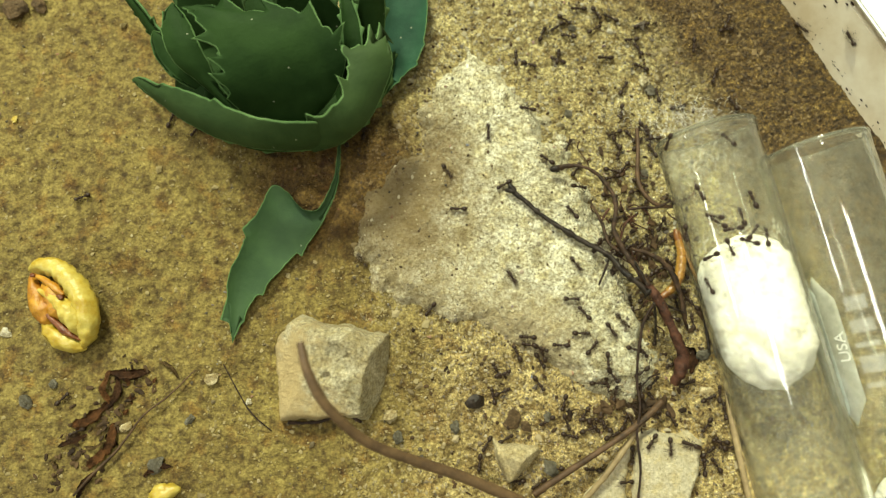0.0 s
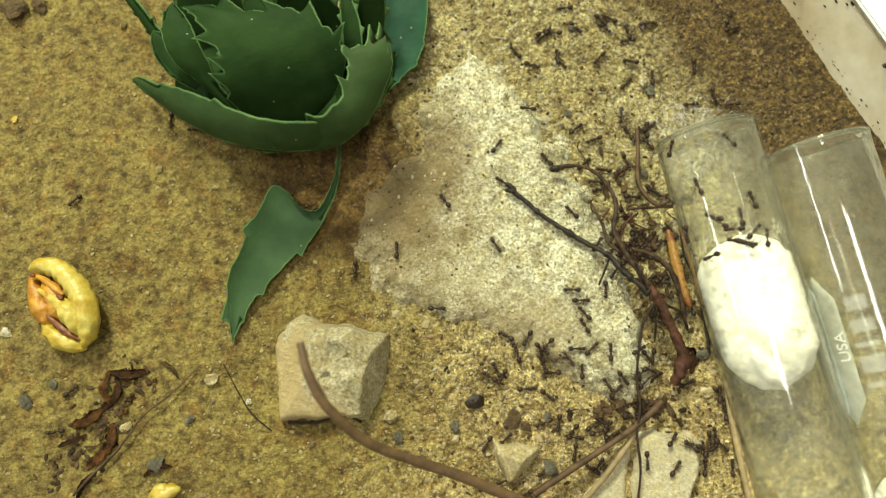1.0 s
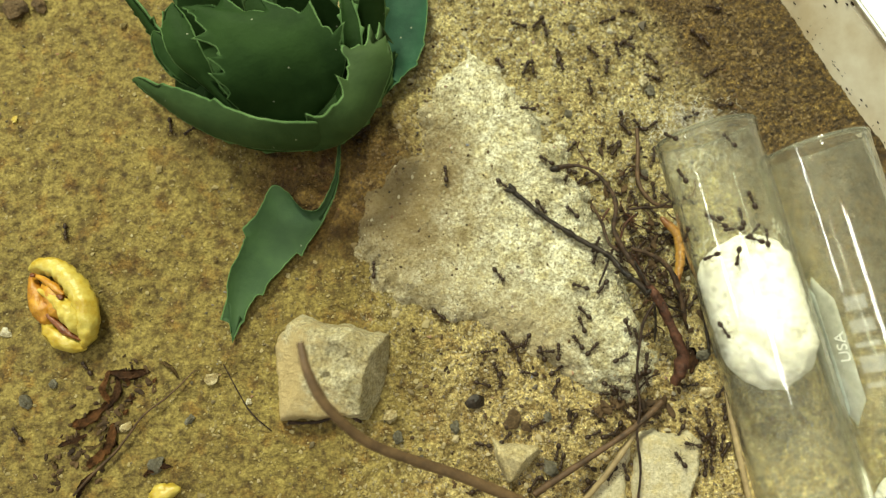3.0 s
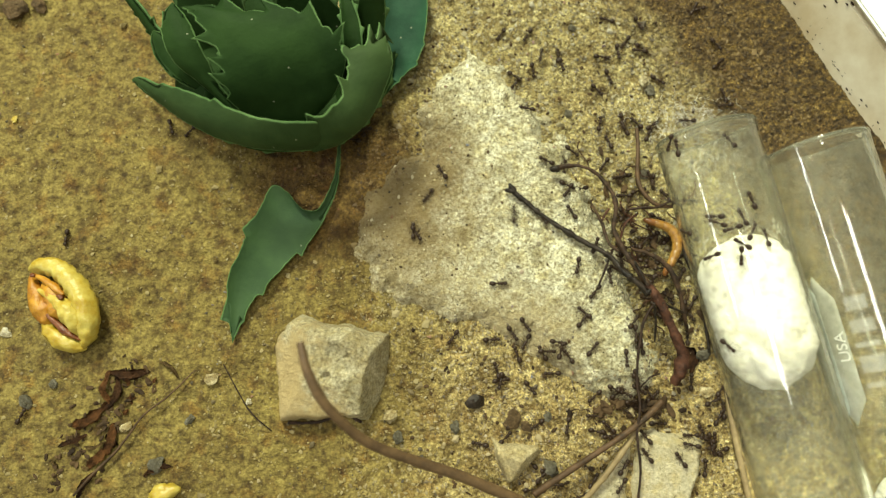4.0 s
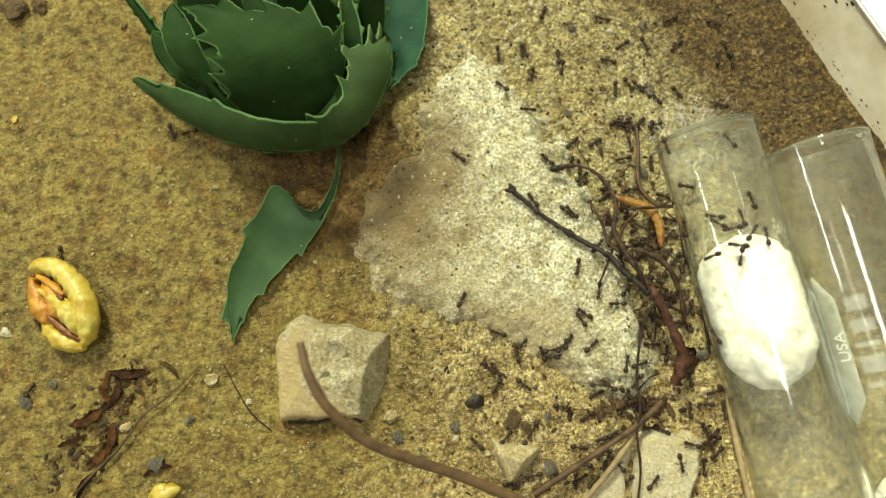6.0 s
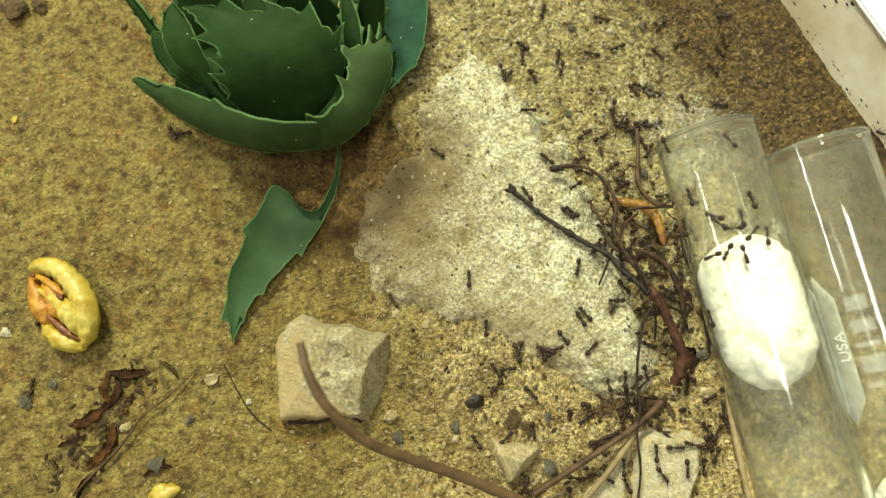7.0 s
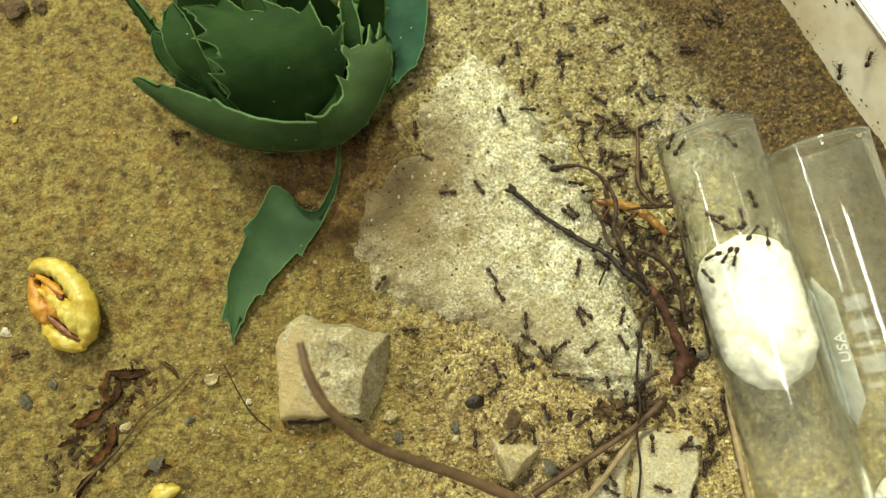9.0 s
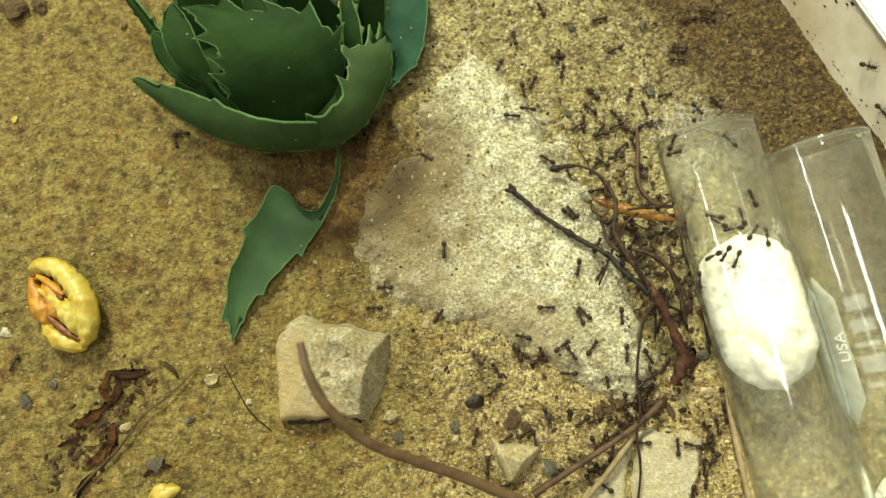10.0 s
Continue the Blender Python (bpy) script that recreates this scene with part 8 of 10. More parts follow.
    crawl([(0, 29.2, -4.1, 34), (1, 32.0, -2.2, 22), (2, 34.4, -2.0, 20), (3, 36.8, -0.5, 29), (3.5, 39.8, 1.0, 26), (4.5, 41.2, 1.6, 41), (5, 42.0, 2.6, 3), (5.5, 42.8, 3.6, -36), (5.83, 42.7, 2.6, -93), (6.17, 42.7, 1.6, -150), (6.5, 42.6, 0.6, -207), (7, 42.0, 4.0, -239), (8, 39.3, 6.0, -221), (8.5, 37.1, 8.3, -234), (8.67, 37.0, 8.7, -179), (8.83, 36.9, 9.1, -124), (9, 36.8, 9.5, -68), (9.5, 37.9, 6.3, -71), (10, 37.9, 6.3, -71)])
    crawl([(0, 29.2, 9.6, -4), (0.5, 32.1, 9.4, -3), (1.5, 33.7, 9.4, -20), (2, 34.8, 8.4, -44), (3, 36.3, 6.9, -49), (4, 37.3, 5.5, -29), (5, 38.6, 5.6, -7), (6, 39.6, 5.2, -15), (7, 40.9, 5.0, 60), (8, 41.6, 8.6, 95), (8.5, 41.2, 7.3, 161), (9, 40.8, 6.1, 227), (10, 39.0, 5.8, 189)])
    crawl([(0, 26.9, 0.9, 33), (1, 30.1, 3.0, 24), (1.5, 33.4, 3.8, 42), (2, 33.4, 6.0, 89), (3, 33.5, 9.2, 113), (4, 31.9, 9.6, 178), (4.5, 29.8, 9.3, 212), (5, 29.3, 8.0, 258), (6, 28.9, 5.0, 272), (7, 29.5, 1.3, 289), (8, 31.1, -1.5, 300), (9, 32.5, -3.9, 331), (10, 34.2, -3.2, 382)])
    crawl([(0, 36.4, 2.1, 93), (0.33, 36.3, 2.0, 144), (0.67, 36.3, 1.9, 196), (1, 36.2, 1.8, 247), (2, 36.1, 1.4, 252), (3, 35.9, 0.9, 252), (3.5, 35.8, 0.5, 249), (4.5, 35.6, 0.1, 243), (5, 35.5, -0.1, 243), (6, 35.4, -0.2, 243), (6.5, 35.4, -0.2, 233), (7.5, 35.1, -0.6, 230), (8.5, 34.9, -0.8, 225), (9.5, 34.5, -1.2, 225), (10, 34.5, -1.2, 225)])
    crawl([(0, 39.8, 8.5, 325), (0.5, 39.7, 8.6, 325), (1, 39.6, 8.8, 325), (1.33, 39.6, 8.8, 382), (1.67, 39.5, 8.8, 438), (2, 39.5, 8.8, 495), (3, 39.2, 9.2, 495), (3.5, 38.9, 9.4, 495), (4.5, 38.9, 9.4, 495), (5, 38.8, 9.4, 495), (5.5, 38.8, 9.4, 495), (6, 38.5, 9.5, 526), (7, 38.4, 9.5, 548), (7.5, 37.8, 9.4, 557), (8.5, 37.4, 9.2, 574), (9, 37.2, 9.0, 571), (9.5, 36.9, 8.9, 571), (10, 36.9, 8.9, 571)])
    crawl([(0, 41.4, 8.4, 14), (1, 41.8, 8.5, -0), (2, 42.2, 8.4, -22), (3, 42.3, 8.3, -22), (4, 42.3, 8.3, -0), (5, 42.7, 8.3, -0), (6, 43.3, 8.3, 27), (6.5, 43.3, 8.4, 84), (7, 43.3, 8.6, 141), (8, 42.8, 8.7, 167), (9, 42.4, 8.8, 169), (9.5, 42.3, 8.8, 169), (10, 42.3, 8.8, 169)])
    crawl([(0, 33.7, 0.1, 45), (0.5, 34.1, 0.5, 51), (1.5, 34.1, 0.6, 51), (2, 34.3, 0.7, 39), (3, 34.6, 1.0, 45), (4, 34.8, 1.2, 45), (4.5, 35.0, 1.4, 56), (5, 35.2, 1.8, 54), (6, 35.5, 2.1, 24), (7, 36.1, 2.2, 8), (7.5, 36.2, 2.2, 8), (8, 36.2, 2.2, 14), (9, 36.6, 2.3, 16), (10, 36.9, 2.4, 16)])
    crawl([(0, 37.4, -3.3, 33), (0.5, 39.1, -2.2, 25), (1.5, 40.0, -2.1, 87), (2.5, 39.3, 1.1, 115), (3.5, 38.1, 2.0, 146), (4, 36.2, 3.2, 124), (5, 35.1, 6.5, 96), (5.5, 35.7, 7.9, 144), (6.5, 33.0, 8.0, 171), (7.5, 31.9, 8.5, 176), (8, 29.0, 8.3, 210), (8.25, 28.4, 7.2, 153), (8.5, 27.9, 6.2, 96), (9.5, 28.9, 9.3, 72), (10, 28.9, 9.3, 72)])
    crawl([(0, 31.3, 1.2, 51), (0.5, 32.2, 2.3, 36), (1, 33.8, 3.0, 22), (1.5, 34.7, 3.3, 3), (2.5, 35.5, 3.1, -15), (3.5, 37.4, 2.6, -27), (4.5, 38.4, 1.6, -41), (5.5, 41.1, -0.6, -86), (6, 39.9, -1.8, -126), (6.5, 38.7, -3.0, -166), (7, 37.4, -2.5, -211), (7.5, 36.0, -1.9, -256), (8, 37.2, -1.9, -304), (8.5, 38.4, -1.8, -353), (9, 40.0, -1.4, -291), (10, 39.8, 1.9, -267)])
    crawl([(0, 31.9, 0.5, 14), (1, 33.1, 0.8, -2), (2, 34.4, 0.4, -49), (2.5, 35.0, -1.4, -78), (3, 35.1, -3.0, -119), (4, 34.0, -3.2, -168), (5, 32.2, -3.6, -189), (6, 28.5, -2.3, -217), (7, 27.1, 0.2, -273), (7.5, 28.7, 1.8, -307), (8, 29.6, 3.5, -268), (9, 28.6, 4.4, -222), (10, 27.8, 5.1, -221)])
    crawl([(0, 37.9, 4.4, -118), (0.5, 36.7, 2.1, -134), (1.5, 34.1, 0.5, -130), (2.5, 33.0, -2.3, -132), (3, 29.9, -4.1, -156), (4, 29.1, -4.0, -207), (4.5, 28.5, -3.4, -251), (5.5, 27.8, -0.2, -271), (6, 28.6, 1.7, -281), (6.5, 28.6, 2.9, -331), (7, 28.6, 4.1, -382), (7.5, 29.6, 1.3, -432), (8, 30.5, -1.7, -482), (8.5, 28.6, -2.5, -527), (9, 26.7, -3.3, -572), (9.25, 27.1, -1.6, -610), (9.5, 27.6, 0.1, -648), (10, 28.6, 2.5, -653)])
    crawl([(0, 33.9, -1.0, 149), (1, 33.7, -1.2, 149), (2, 33.6, -1.2, 149), (3, 33.4, -1.3, 149), (3.5, 33.3, -1.4, 149), (4.5, 33.2, -1.4, 149), (5.5, 33.1, -1.4, 194), (6, 32.8, -1.5, 189), (7, 32.5, -1.5, 189), (8, 32.5, -1.5, 189), (9, 32.3, -1.4, 166), (10, 32.1, -1.4, 166)])
    crawl([(0, 31.0, -0.4, 217), (0.17, 31.0, -0.4, 157), (0.33, 31.1, -0.3, 98), (0.5, 31.1, -0.3, 39), (1, 31.5, 0.0, 41), (2, 31.8, 0.3, 37), (3, 31.9, 0.3, 9), (4, 32.4, 0.4, 11), (5, 32.4, 0.4, 11), (6, 32.5, 0.5, 11), (6.5, 32.5, 0.6, 63), (7.5, 32.7, 0.9, 53), (8, 32.8, 1.0, 53), (8.5, 32.8, 1.0, 53), (9.5, 32.8, 1.1, 53), (10, 32.8, 1.1, 53)])
    crawl([(0, 40.3, 0.6, 104), (1, 39.7, 3.0, 129), (2, 37.5, 4.1, 158), (3, 36.2, 4.4, 175), (3.5, 33.8, 4.4, 168), (4, 31.2, 5.5, 146), (4.5, 29.4, 7.4, 132), (5, 29.0, 7.9, 188), (5.5, 28.7, 8.3, 245), (6, 28.5, 5.5, 254), (6.5, 27.9, 4.2, 199), (7, 27.2, 3.0, 144), (8, 27.8, 6.0, 86), (8.5, 27.7, 9.4, 39), (8.75, 28.2, 8.1, -19), (9, 28.8, 6.8, -76), (10, 29.1, 3.6, -85)])
    crawl([(0, 39.0, -11.8, 157), (1, 36.4, -10.7, 177), (1.5, 34.8, -11.1, 133), (2, 33.3, -11.5, 90), (2.5, 36.4, -8.4, 35), (3.5, 38.4, -7.9, -16), (4, 38.6, -8.5, -55), (4.5, 38.9, -9.1, -95), (5, 38.2, -10.2, -148), (5.25, 37.1, -10.6, -95), (5.5, 36.0, -10.9, -43), (6.5, 39.5, -11.4, 27), (7, 41.1, -8.3, 54), (7.5, 42.0, -7.9, 47), (8, 42.7, -6.6, 85), (9, 42.3, -4.2, 122), (9.5, 42.0, -4.6, 178), (10, 41.7, -5.0, 233)])
    crawl([(0, 41.3, -4.0, 305), (1, 41.3, -4.0, 305), (2, 41.3, -4.0, 305), (2.5, 41.2, -4.0, 265), (3, 41.1, -4.0, 225), (4, 40.8, -4.5, 240), (5, 40.7, -4.7, 240), (6, 40.6, -4.8, 240), (7, 40.5, -5.0, 259), (8, 40.5, -5.3, 247), (9, 40.2, -5.7, 246), (10, 40.1, -6.2, 259)])
    crawl([(0, 34.3, -8.3, 44), (1, 36.6, -6.1, 47), (1.5, 37.4, -5.0, -27), (2, 38.2, -6.9, -54), (3, 39.8, -8.3, -49), (4, 41.2, -10.3, -96), (4.5, 39.4, -11.9, -159), (5.5, 37.1, -11.9, -172), (6, 36.1, -12.2, -226), (6.5, 35.1, -12.5, -280), (7, 37.4, -10.2, -343), (8, 40.9, -10.7, -386), (8.25, 41.5, -11.6, -446), (8.5, 42.1, -12.5, -505), (9.5, 38.9, -12.1, -547), (10, 38.9, -12.1, -547)])
    crawl([(0, 40.2, -4.1, -6), (0.5, 40.7, -4.2, -53), (1, 41.1, -4.2, -100), (1.5, 39.6, -7.5, -124), (2.5, 38.5, -8.1, -162), (3.5, 37.5, -8.2, -172), (4.5, 34.1, -8.7, -222), (5, 34.5, -7.2, -274), (5.5, 34.8, -5.8, -326), (6, 37.1, -6.7, -372), (6.5, 38.7, -6.6, -369), (7, 39.7, -7.1, -337), (7.5, 40.6, -6.2, -278), (8, 41.5, -5.4, -220), (8.5, 40.3, -6.0, -181), (9, 39.1, -6.6, -141), (10, 36.6, -9.3, -133)])
    crawl([(0, 39.8, -9.2, -82), (1, 40.1, -11.3, -135), (1.25, 39.5, -10.7, -183), (1.5, 39.0, -10.0, -230), (2, 37.6, -8.3, -252), (2.5, 37.8, -6.2, -266), (3.5, 37.3, -4.1, -198), (4.5, 34.4, -5.1, -157), (5, 34.8, -5.0, -87), (5.5, 35.2, -5.0, -17), (6.5, 37.9, -6.2, -32), (7, 38.4, -7.0, -25), (8, 41.7, -8.0, -20), (8.5, 42.7, -8.6, -94), (9.5, 41.5, -10.6, -121), (10, 41.5, -10.6, -121)])
    crawl([(0, 40.5, -6.8, 148), (0.5, 38.3, -5.4, 152), (1.5, 36.8, -4.8, 190), (2.5, 34.4, -6.1, 229), (3, 34.6, -7.3, 293), (4, 36.2, -10.3, 298), (4.5, 36.4, -10.7, 340), (5, 36.6, -11.1, 382), (5.5, 37.9, -9.6, 405), (6.5, 40.3, -7.4, 423), (7.5, 40.6, -4.3, 398), (7.67, 41.0, -5.0, 340), (7.83, 41.3, -5.6, 283), (8, 41.7, -6.3, 225), (9, 38.9, -6.0, 192), (10, 36.4, -7.4, 209)])
    crawl([(0, 41.5, -8.3, -45), (1, 41.8, -8.6, -30), (1.5, 42.2, -8.7, -13), (2, 42.7, -8.8, -68), (3, 42.4, -9.2, -121), (4, 42.4, -9.3, -121), (5, 42.4, -9.4, -117), (5.5, 42.1, -9.9, -114), (6, 42.0, -10.3, -113), (7, 41.8, -10.6, -117), (8, 41.8, -10.7, -117), (8.5, 41.7, -10.9, -127), (9.5, 41.5, -11.1, -127), (10, 41.5, -11.1, -127)])
    crawl([(0, 33.7, -12.2, 18), (1, 36.5, -11.3, 14), (2, 37.8, -11.2, 11), (2.5, 39.7, -10.7, -15), (3, 39.3, -11.6, 12), (3.5, 42.1, -10.2, -18), (4.5, 41.5, -12.3, -66), (5, 42.0, -11.7, 5), (5.5, 42.5, -11.1, 76), (6.5, 42.3, -9.2, 94), (7.5, 42.3, -8.3, 90), (8.5, 42.3, -5.4, 90), (8.83, 42.3, -6.0, 30), (9.17, 42.3, -6.6, -30), (9.5, 42.3, -7.2, -90), (10, 42.3, -7.2, -90)])
    crawl([(0, 42.5, -12.5, 95), (1, 42.3, -10.2, 104), (2, 41.6, -8.9, 162), (3, 40.5, -9.6, 218), (3.5, 39.2, -10.8, 200), (4, 36.2, -11.2, 154), (4.5, 34.8, -8.7, 99), (5.5, 35.5, -6.7, 80), (6, 35.6, -4.0, 61), (7, 36.9, -4.2, -9), (8, 38.2, -4.4, -62), (9, 38.5, -7.2, -92), (10, 38.0, -9.7, -101)])
    crawl([(0, 42.6, -9.6, 135), (1, 41.7, -8.7, 145), (2, 38.8, -6.9, 147), (3, 38.0, -6.3, 146), (3.5, 35.2, -4.5, 205), (4, 35.8, -5.8, 248), (4.5, 36.3, -7.1, 291), (5, 36.9, -9.0, 319), (6, 38.4, -8.9, 358), (7, 40.3, -9.1, 337), (8, 41.4, -10.2, 291), (8.5, 41.5, -11.3, 344), (9, 41.6, -12.5, 397), (10, 42.2, -9.6, 438)])
    crawl([(0, 34.5, -5.3, -9), (1, 37.5, -5.8, -9), (2, 38.8, -6.0, -24), (2.5, 41.7, -7.7, -64), (3.5, 40.6, -9.7, -95), (4.5, 41.3, -12.0, -152), (5, 38.3, -10.9, -186), (6, 36.0, -11.4, -190), (6.33, 35.4, -11.0, -244), (6.67, 34.8, -10.6, -298), (7, 34.2, -10.2, -352), (7.5, 36.7, -11.3, -377), (8.5, 38.7, -11.6, -358), (9.5, 40.3, -11.2, -346), (10, 40.3, -11.2, -346)])
    crawl([(0, 40.5, -16.5, 117), (0.5, 39.4, -14.3, 137), (1.5, 36.3, -12.6, 167), (2, 35.9, -13.5, 232), (3, 34.9, -14.4, 211), (3.5, 33.1, -15.2, 207), (4, 32.1, -15.8, 248), (4.5, 31.2, -16.3, 288), (5, 33.5, -16.4, 360), (6, 35.3, -16.3, 358), (7, 38.5, -16.6, 354), (8, 40.6, -16.9, 302), (8.5, 39.8, -17.1, 262), (9, 39.0, -17.4, 222), (10, 37.2, -20.0, 235)])
    crawl([(0, 31.3, -17.1, -17), (1, 32.3, -17.4, 29), (1.5, 32.3, -16.9, 67), (2, 32.4, -16.5, 105), (3, 31.7, -15.2, 107), (3.5, 31.3, -12.8, 99), (4, 31.3, -12.8, 50), (4.5, 31.3, -12.8, 0), (5, 32.5, -12.8, -38), (5.5, 33.7, -12.8, -76), (6.5, 32.0, -15.7, -73), (7, 34.8, -16.4, -18), (8, 37.8, -17.6, -15), (8.5, 40.7, -18.0, 21), (9, 41.2, -17.1, 70), (9.5, 41.7, -16.1, 119), (10, 39.8, -16.4, 189)])
    crawl([(0, 38.7, -19.5, -150), (0.5, 35.9, -21.1, -163), (1, 34.8, -20.7, -202), (2, 32.4, -19.7, -149), (2.5, 32.7, -20.8, -107), (3, 33.0, -21.8, -66), (4, 34.4, -24.2, -57), (4.5, 35.5, -25.6, -77), (5.5, 35.4, -28.7, -109), (6, 34.0, -30.0, -183), (7, 33.6, -28.6, -236), (7.5, 31.6, -26.5, -247), (8.5, 32.2, -25.3, -280), (9, 32.1, -23.8, -307), (10, 33.7, -23.3, -343)])
    crawl([(0, 33.1, -17.4, -55), (1, 33.8, -18.4, -44), (2, 35.3, -19.5, -76), (2.5, 34.5, -21.2, -150), (3.5, 31.1, -21.9, -134), (3.75, 31.6, -22.9, -80), (4, 32.0, -23.8, -27), (4.5, 32.1, -23.1, 28), (5, 32.3, -22.5, 82), (5.5, 32.5, -20.3, 100), (5.83, 32.2, -19.9, 47), (6.17, 32.0, -19.6, -7), (6.5, 31.7, -19.2, -60), (7, 32.9, -21.0, -74), (8, 32.9, -23.3, -97), (9, 32.5, -24.3, -115), (9.5, 31.9, -25.4, -119), (10, 31.9, -25.4, -119)])
    crawl([(0, 34.8, -22.6, 49), (1, 35.5, -21.8, 35), (1.5, 38.5, -20.0, 29), (2, 40.9, -18.8, 33), (2.5, 41.4, -18.1, 88), (3.5, 41.0, -16.1, 88), (4.5, 41.5, -14.3, 92), (5.5, 40.9, -13.4, 123), (6.5, 40.4, -12.6, 195), (7.5, 37.1, -14.4, 198), (8, 36.7, -14.2, 154), (8.5, 36.3, -13.9, 111), (9.5, 36.6, -13.1, 69), (10, 36.6, -13.1, 69)])
    crawl([(0, 40.8, -22.8, 22), (0.5, 40.8, -22.8, 22), (1.5, 40.9, -22.9, 22), (2.5, 41.1, -23.0, -14), (3.5, 41.3, -23.0, 53), (4, 41.4, -22.6, 83), (5, 41.4, -22.2, 99), (6, 41.3, -22.0, 99), (6.5, 41.3, -21.9, 117), (7, 41.1, -21.6, 141), (8, 40.8, -21.5, 153), (9, 40.7, -21.4, 153), (9.5, 40.7, -21.4, 153), (10, 40.7, -21.4, 153)])
    crawl([(0, 32.3, -20.8, 213), (1, 32.1, -21.1, 225), (2, 32.0, -21.1, 225), (3, 31.8, -21.4, 225), (4, 31.5, -21.6, 288), (5, 32.0, -22.0, 293), (6, 31.8, -22.3, 231), (7, 31.6, -22.5, 231), (7.25, 31.8, -22.4, 300), (7.5, 32.0, -22.4, 369), (8.5, 32.2, -22.4, 376), (9.5, 32.7, -22.2, 378), (10, 32.8, -22.2, 378)])
    crawl([(0, 32.4, -23.8, 101), (1, 32.1, -22.2, 100), (2, 31.9, -21.1, 67), (3, 33.4, -19.2, 77), (4, 32.9, -16.7, 103), (4.5, 32.4, -15.0, 54), (5.5, 35.7, -12.9, 24), (5.83, 34.9, -13.5, 84), (6.17, 34.1, -14.0, 144), (6.5, 33.3, -14.6, 204), (7.5, 32.5, -14.3, 159), (7.75, 32.5, -14.3, 208), (8, 32.5, -14.3, 257), (9, 32.2, -15.6, 291), (10, 34.0, -18.3, 304)])
    crawl([(0, 34.7, -27.0, 153), (0.5, 33.3, -26.3, 151), (1, 32.9, -26.1, 196), (1.5, 32.5, -25.8, 241), (2, 32.2, -27.2, 300), (2.5, 32.0, -28.6, 360), (3.5, 33.5, -25.8, 413), (4, 34.8, -24.9, 398), (5, 36.6, -23.4, 414), (5.5, 38.1, -20.3, 439), (6, 37.7, -17.8, 442), (6.5, 38.7, -16.2, 412), (7.5, 41.0, -13.6, 459), (7.75, 39.7, -13.9, 514), (8, 38.4, -14.3, 570), (8.5, 35.7, -16.6, 587), (9, 33.7, -19.4, 615), (10, 34.5, -21.0, 657)])
    crawl([(0, 32.6, -30.1, 101), (0.5, 32.3, -28.6, 113), (0.75, 31.9, -28.1, 48), (1, 31.6, -27.7, -17), (2, 33.3, -28.9, -35), (3, 33.3, -28.9, -10), (4, 35.6, -29.3, 0), (4.5, 37.5, -28.9, 6), (5, 40.7, -28.8, 26), (6, 41.0, -27.2, 88), (6.5, 40.8, -26.2, 94), (7, 40.7, -23.3, 82), (8, 41.4, -21.7, 92), (9, 40.5, -18.5, 90), (10, 41.4, -17.0, 59)])
    crawl([(0, 35.9, -15.1, -98), (1, 35.4, -18.5, -101), (2, 34.9, -20.2, -138), (3, 32.5, -21.1, -162), (3.5, 31.3, -21.4, -112), (4.5, 31.5, -23.6, -53), (5.5, 34.3, -25.4, -57), (6.5, 34.3, -27.9, -102), (7, 33.6, -28.7, -137), (8, 32.5, -29.6, -153), (8.33, 32.7, -29.4, -205), (8.67, 33.0, -29.1, -257), (9, 33.2, -28.9, -309), (9.5, 34.1, -27.6, -305), (10, 34.1, -27.6, -305)])
    crawl([(0, 46.0, -24.6, 85), (1, 46.0, -24.6, 85), (1.5, 46.0, -24.3, 68), (2, 46.2, -24.1, 53), (3, 46.3, -23.9, 53), (4, 46.3, -23.8, 53), (4.5, 46.4, -24.0, 53), (5.5, 46.5, -24.0, 53), (5.75, 46.5, -24.1, 4), (6, 46.6, -24.1, -45), (6.5, 46.9, -24.4, -34), (7, 47.2, -24.5, -37), (7.5, 47.3, -24.7, -37), (8.5, 47.3, -24.7, -37), (9.5, 47.1, -24.5, -37), (10, 47.1, -24.5, -37)])
    crawl([(0, 44.8, -36.0, 125), (1, 43.0, -33.4, 102), (2, 43.8, -31.2, 67), (3, 44.3, -30.4, 58), (4, 45.6, -28.3, 62), (5, 47.0, -25.3, 134), (6, 43.6, -26.2, 180), (6.33, 43.8, -25.9, 129), (6.67, 44.0, -25.6, 78), (7, 44.2, -25.3, 27), (8, 46.1, -24.9, -20), (9, 46.7, -26.2, -76), (10, 46.8, -27.8, -86)])
    crawl([(0, 45.8, -32.6, 129), (0.33, 45.8, -32.6, 71), (0.67, 45.9, -32.7, 13), (1, 45.9, -32.7, -45), (1.5, 46.1, -32.9, -45), (2.5, 46.3, -33.1, -51), (3, 46.5, -33.4, -121), (3.5, 46.0, -33.6, -157), (4, 45.8, -33.7, -157), (5, 45.8, -33.7, -157), (5.5, 45.6, -33.8, -157), (6, 45.1, -34.0, -139), (7, 44.9, -34.4, -117), (7.5, 44.8, -34.6, -117), (8, 44.7, -34.7, -135), (9, 44.5, -34.9, -135), (10, 44.5, -35.0, -135)])
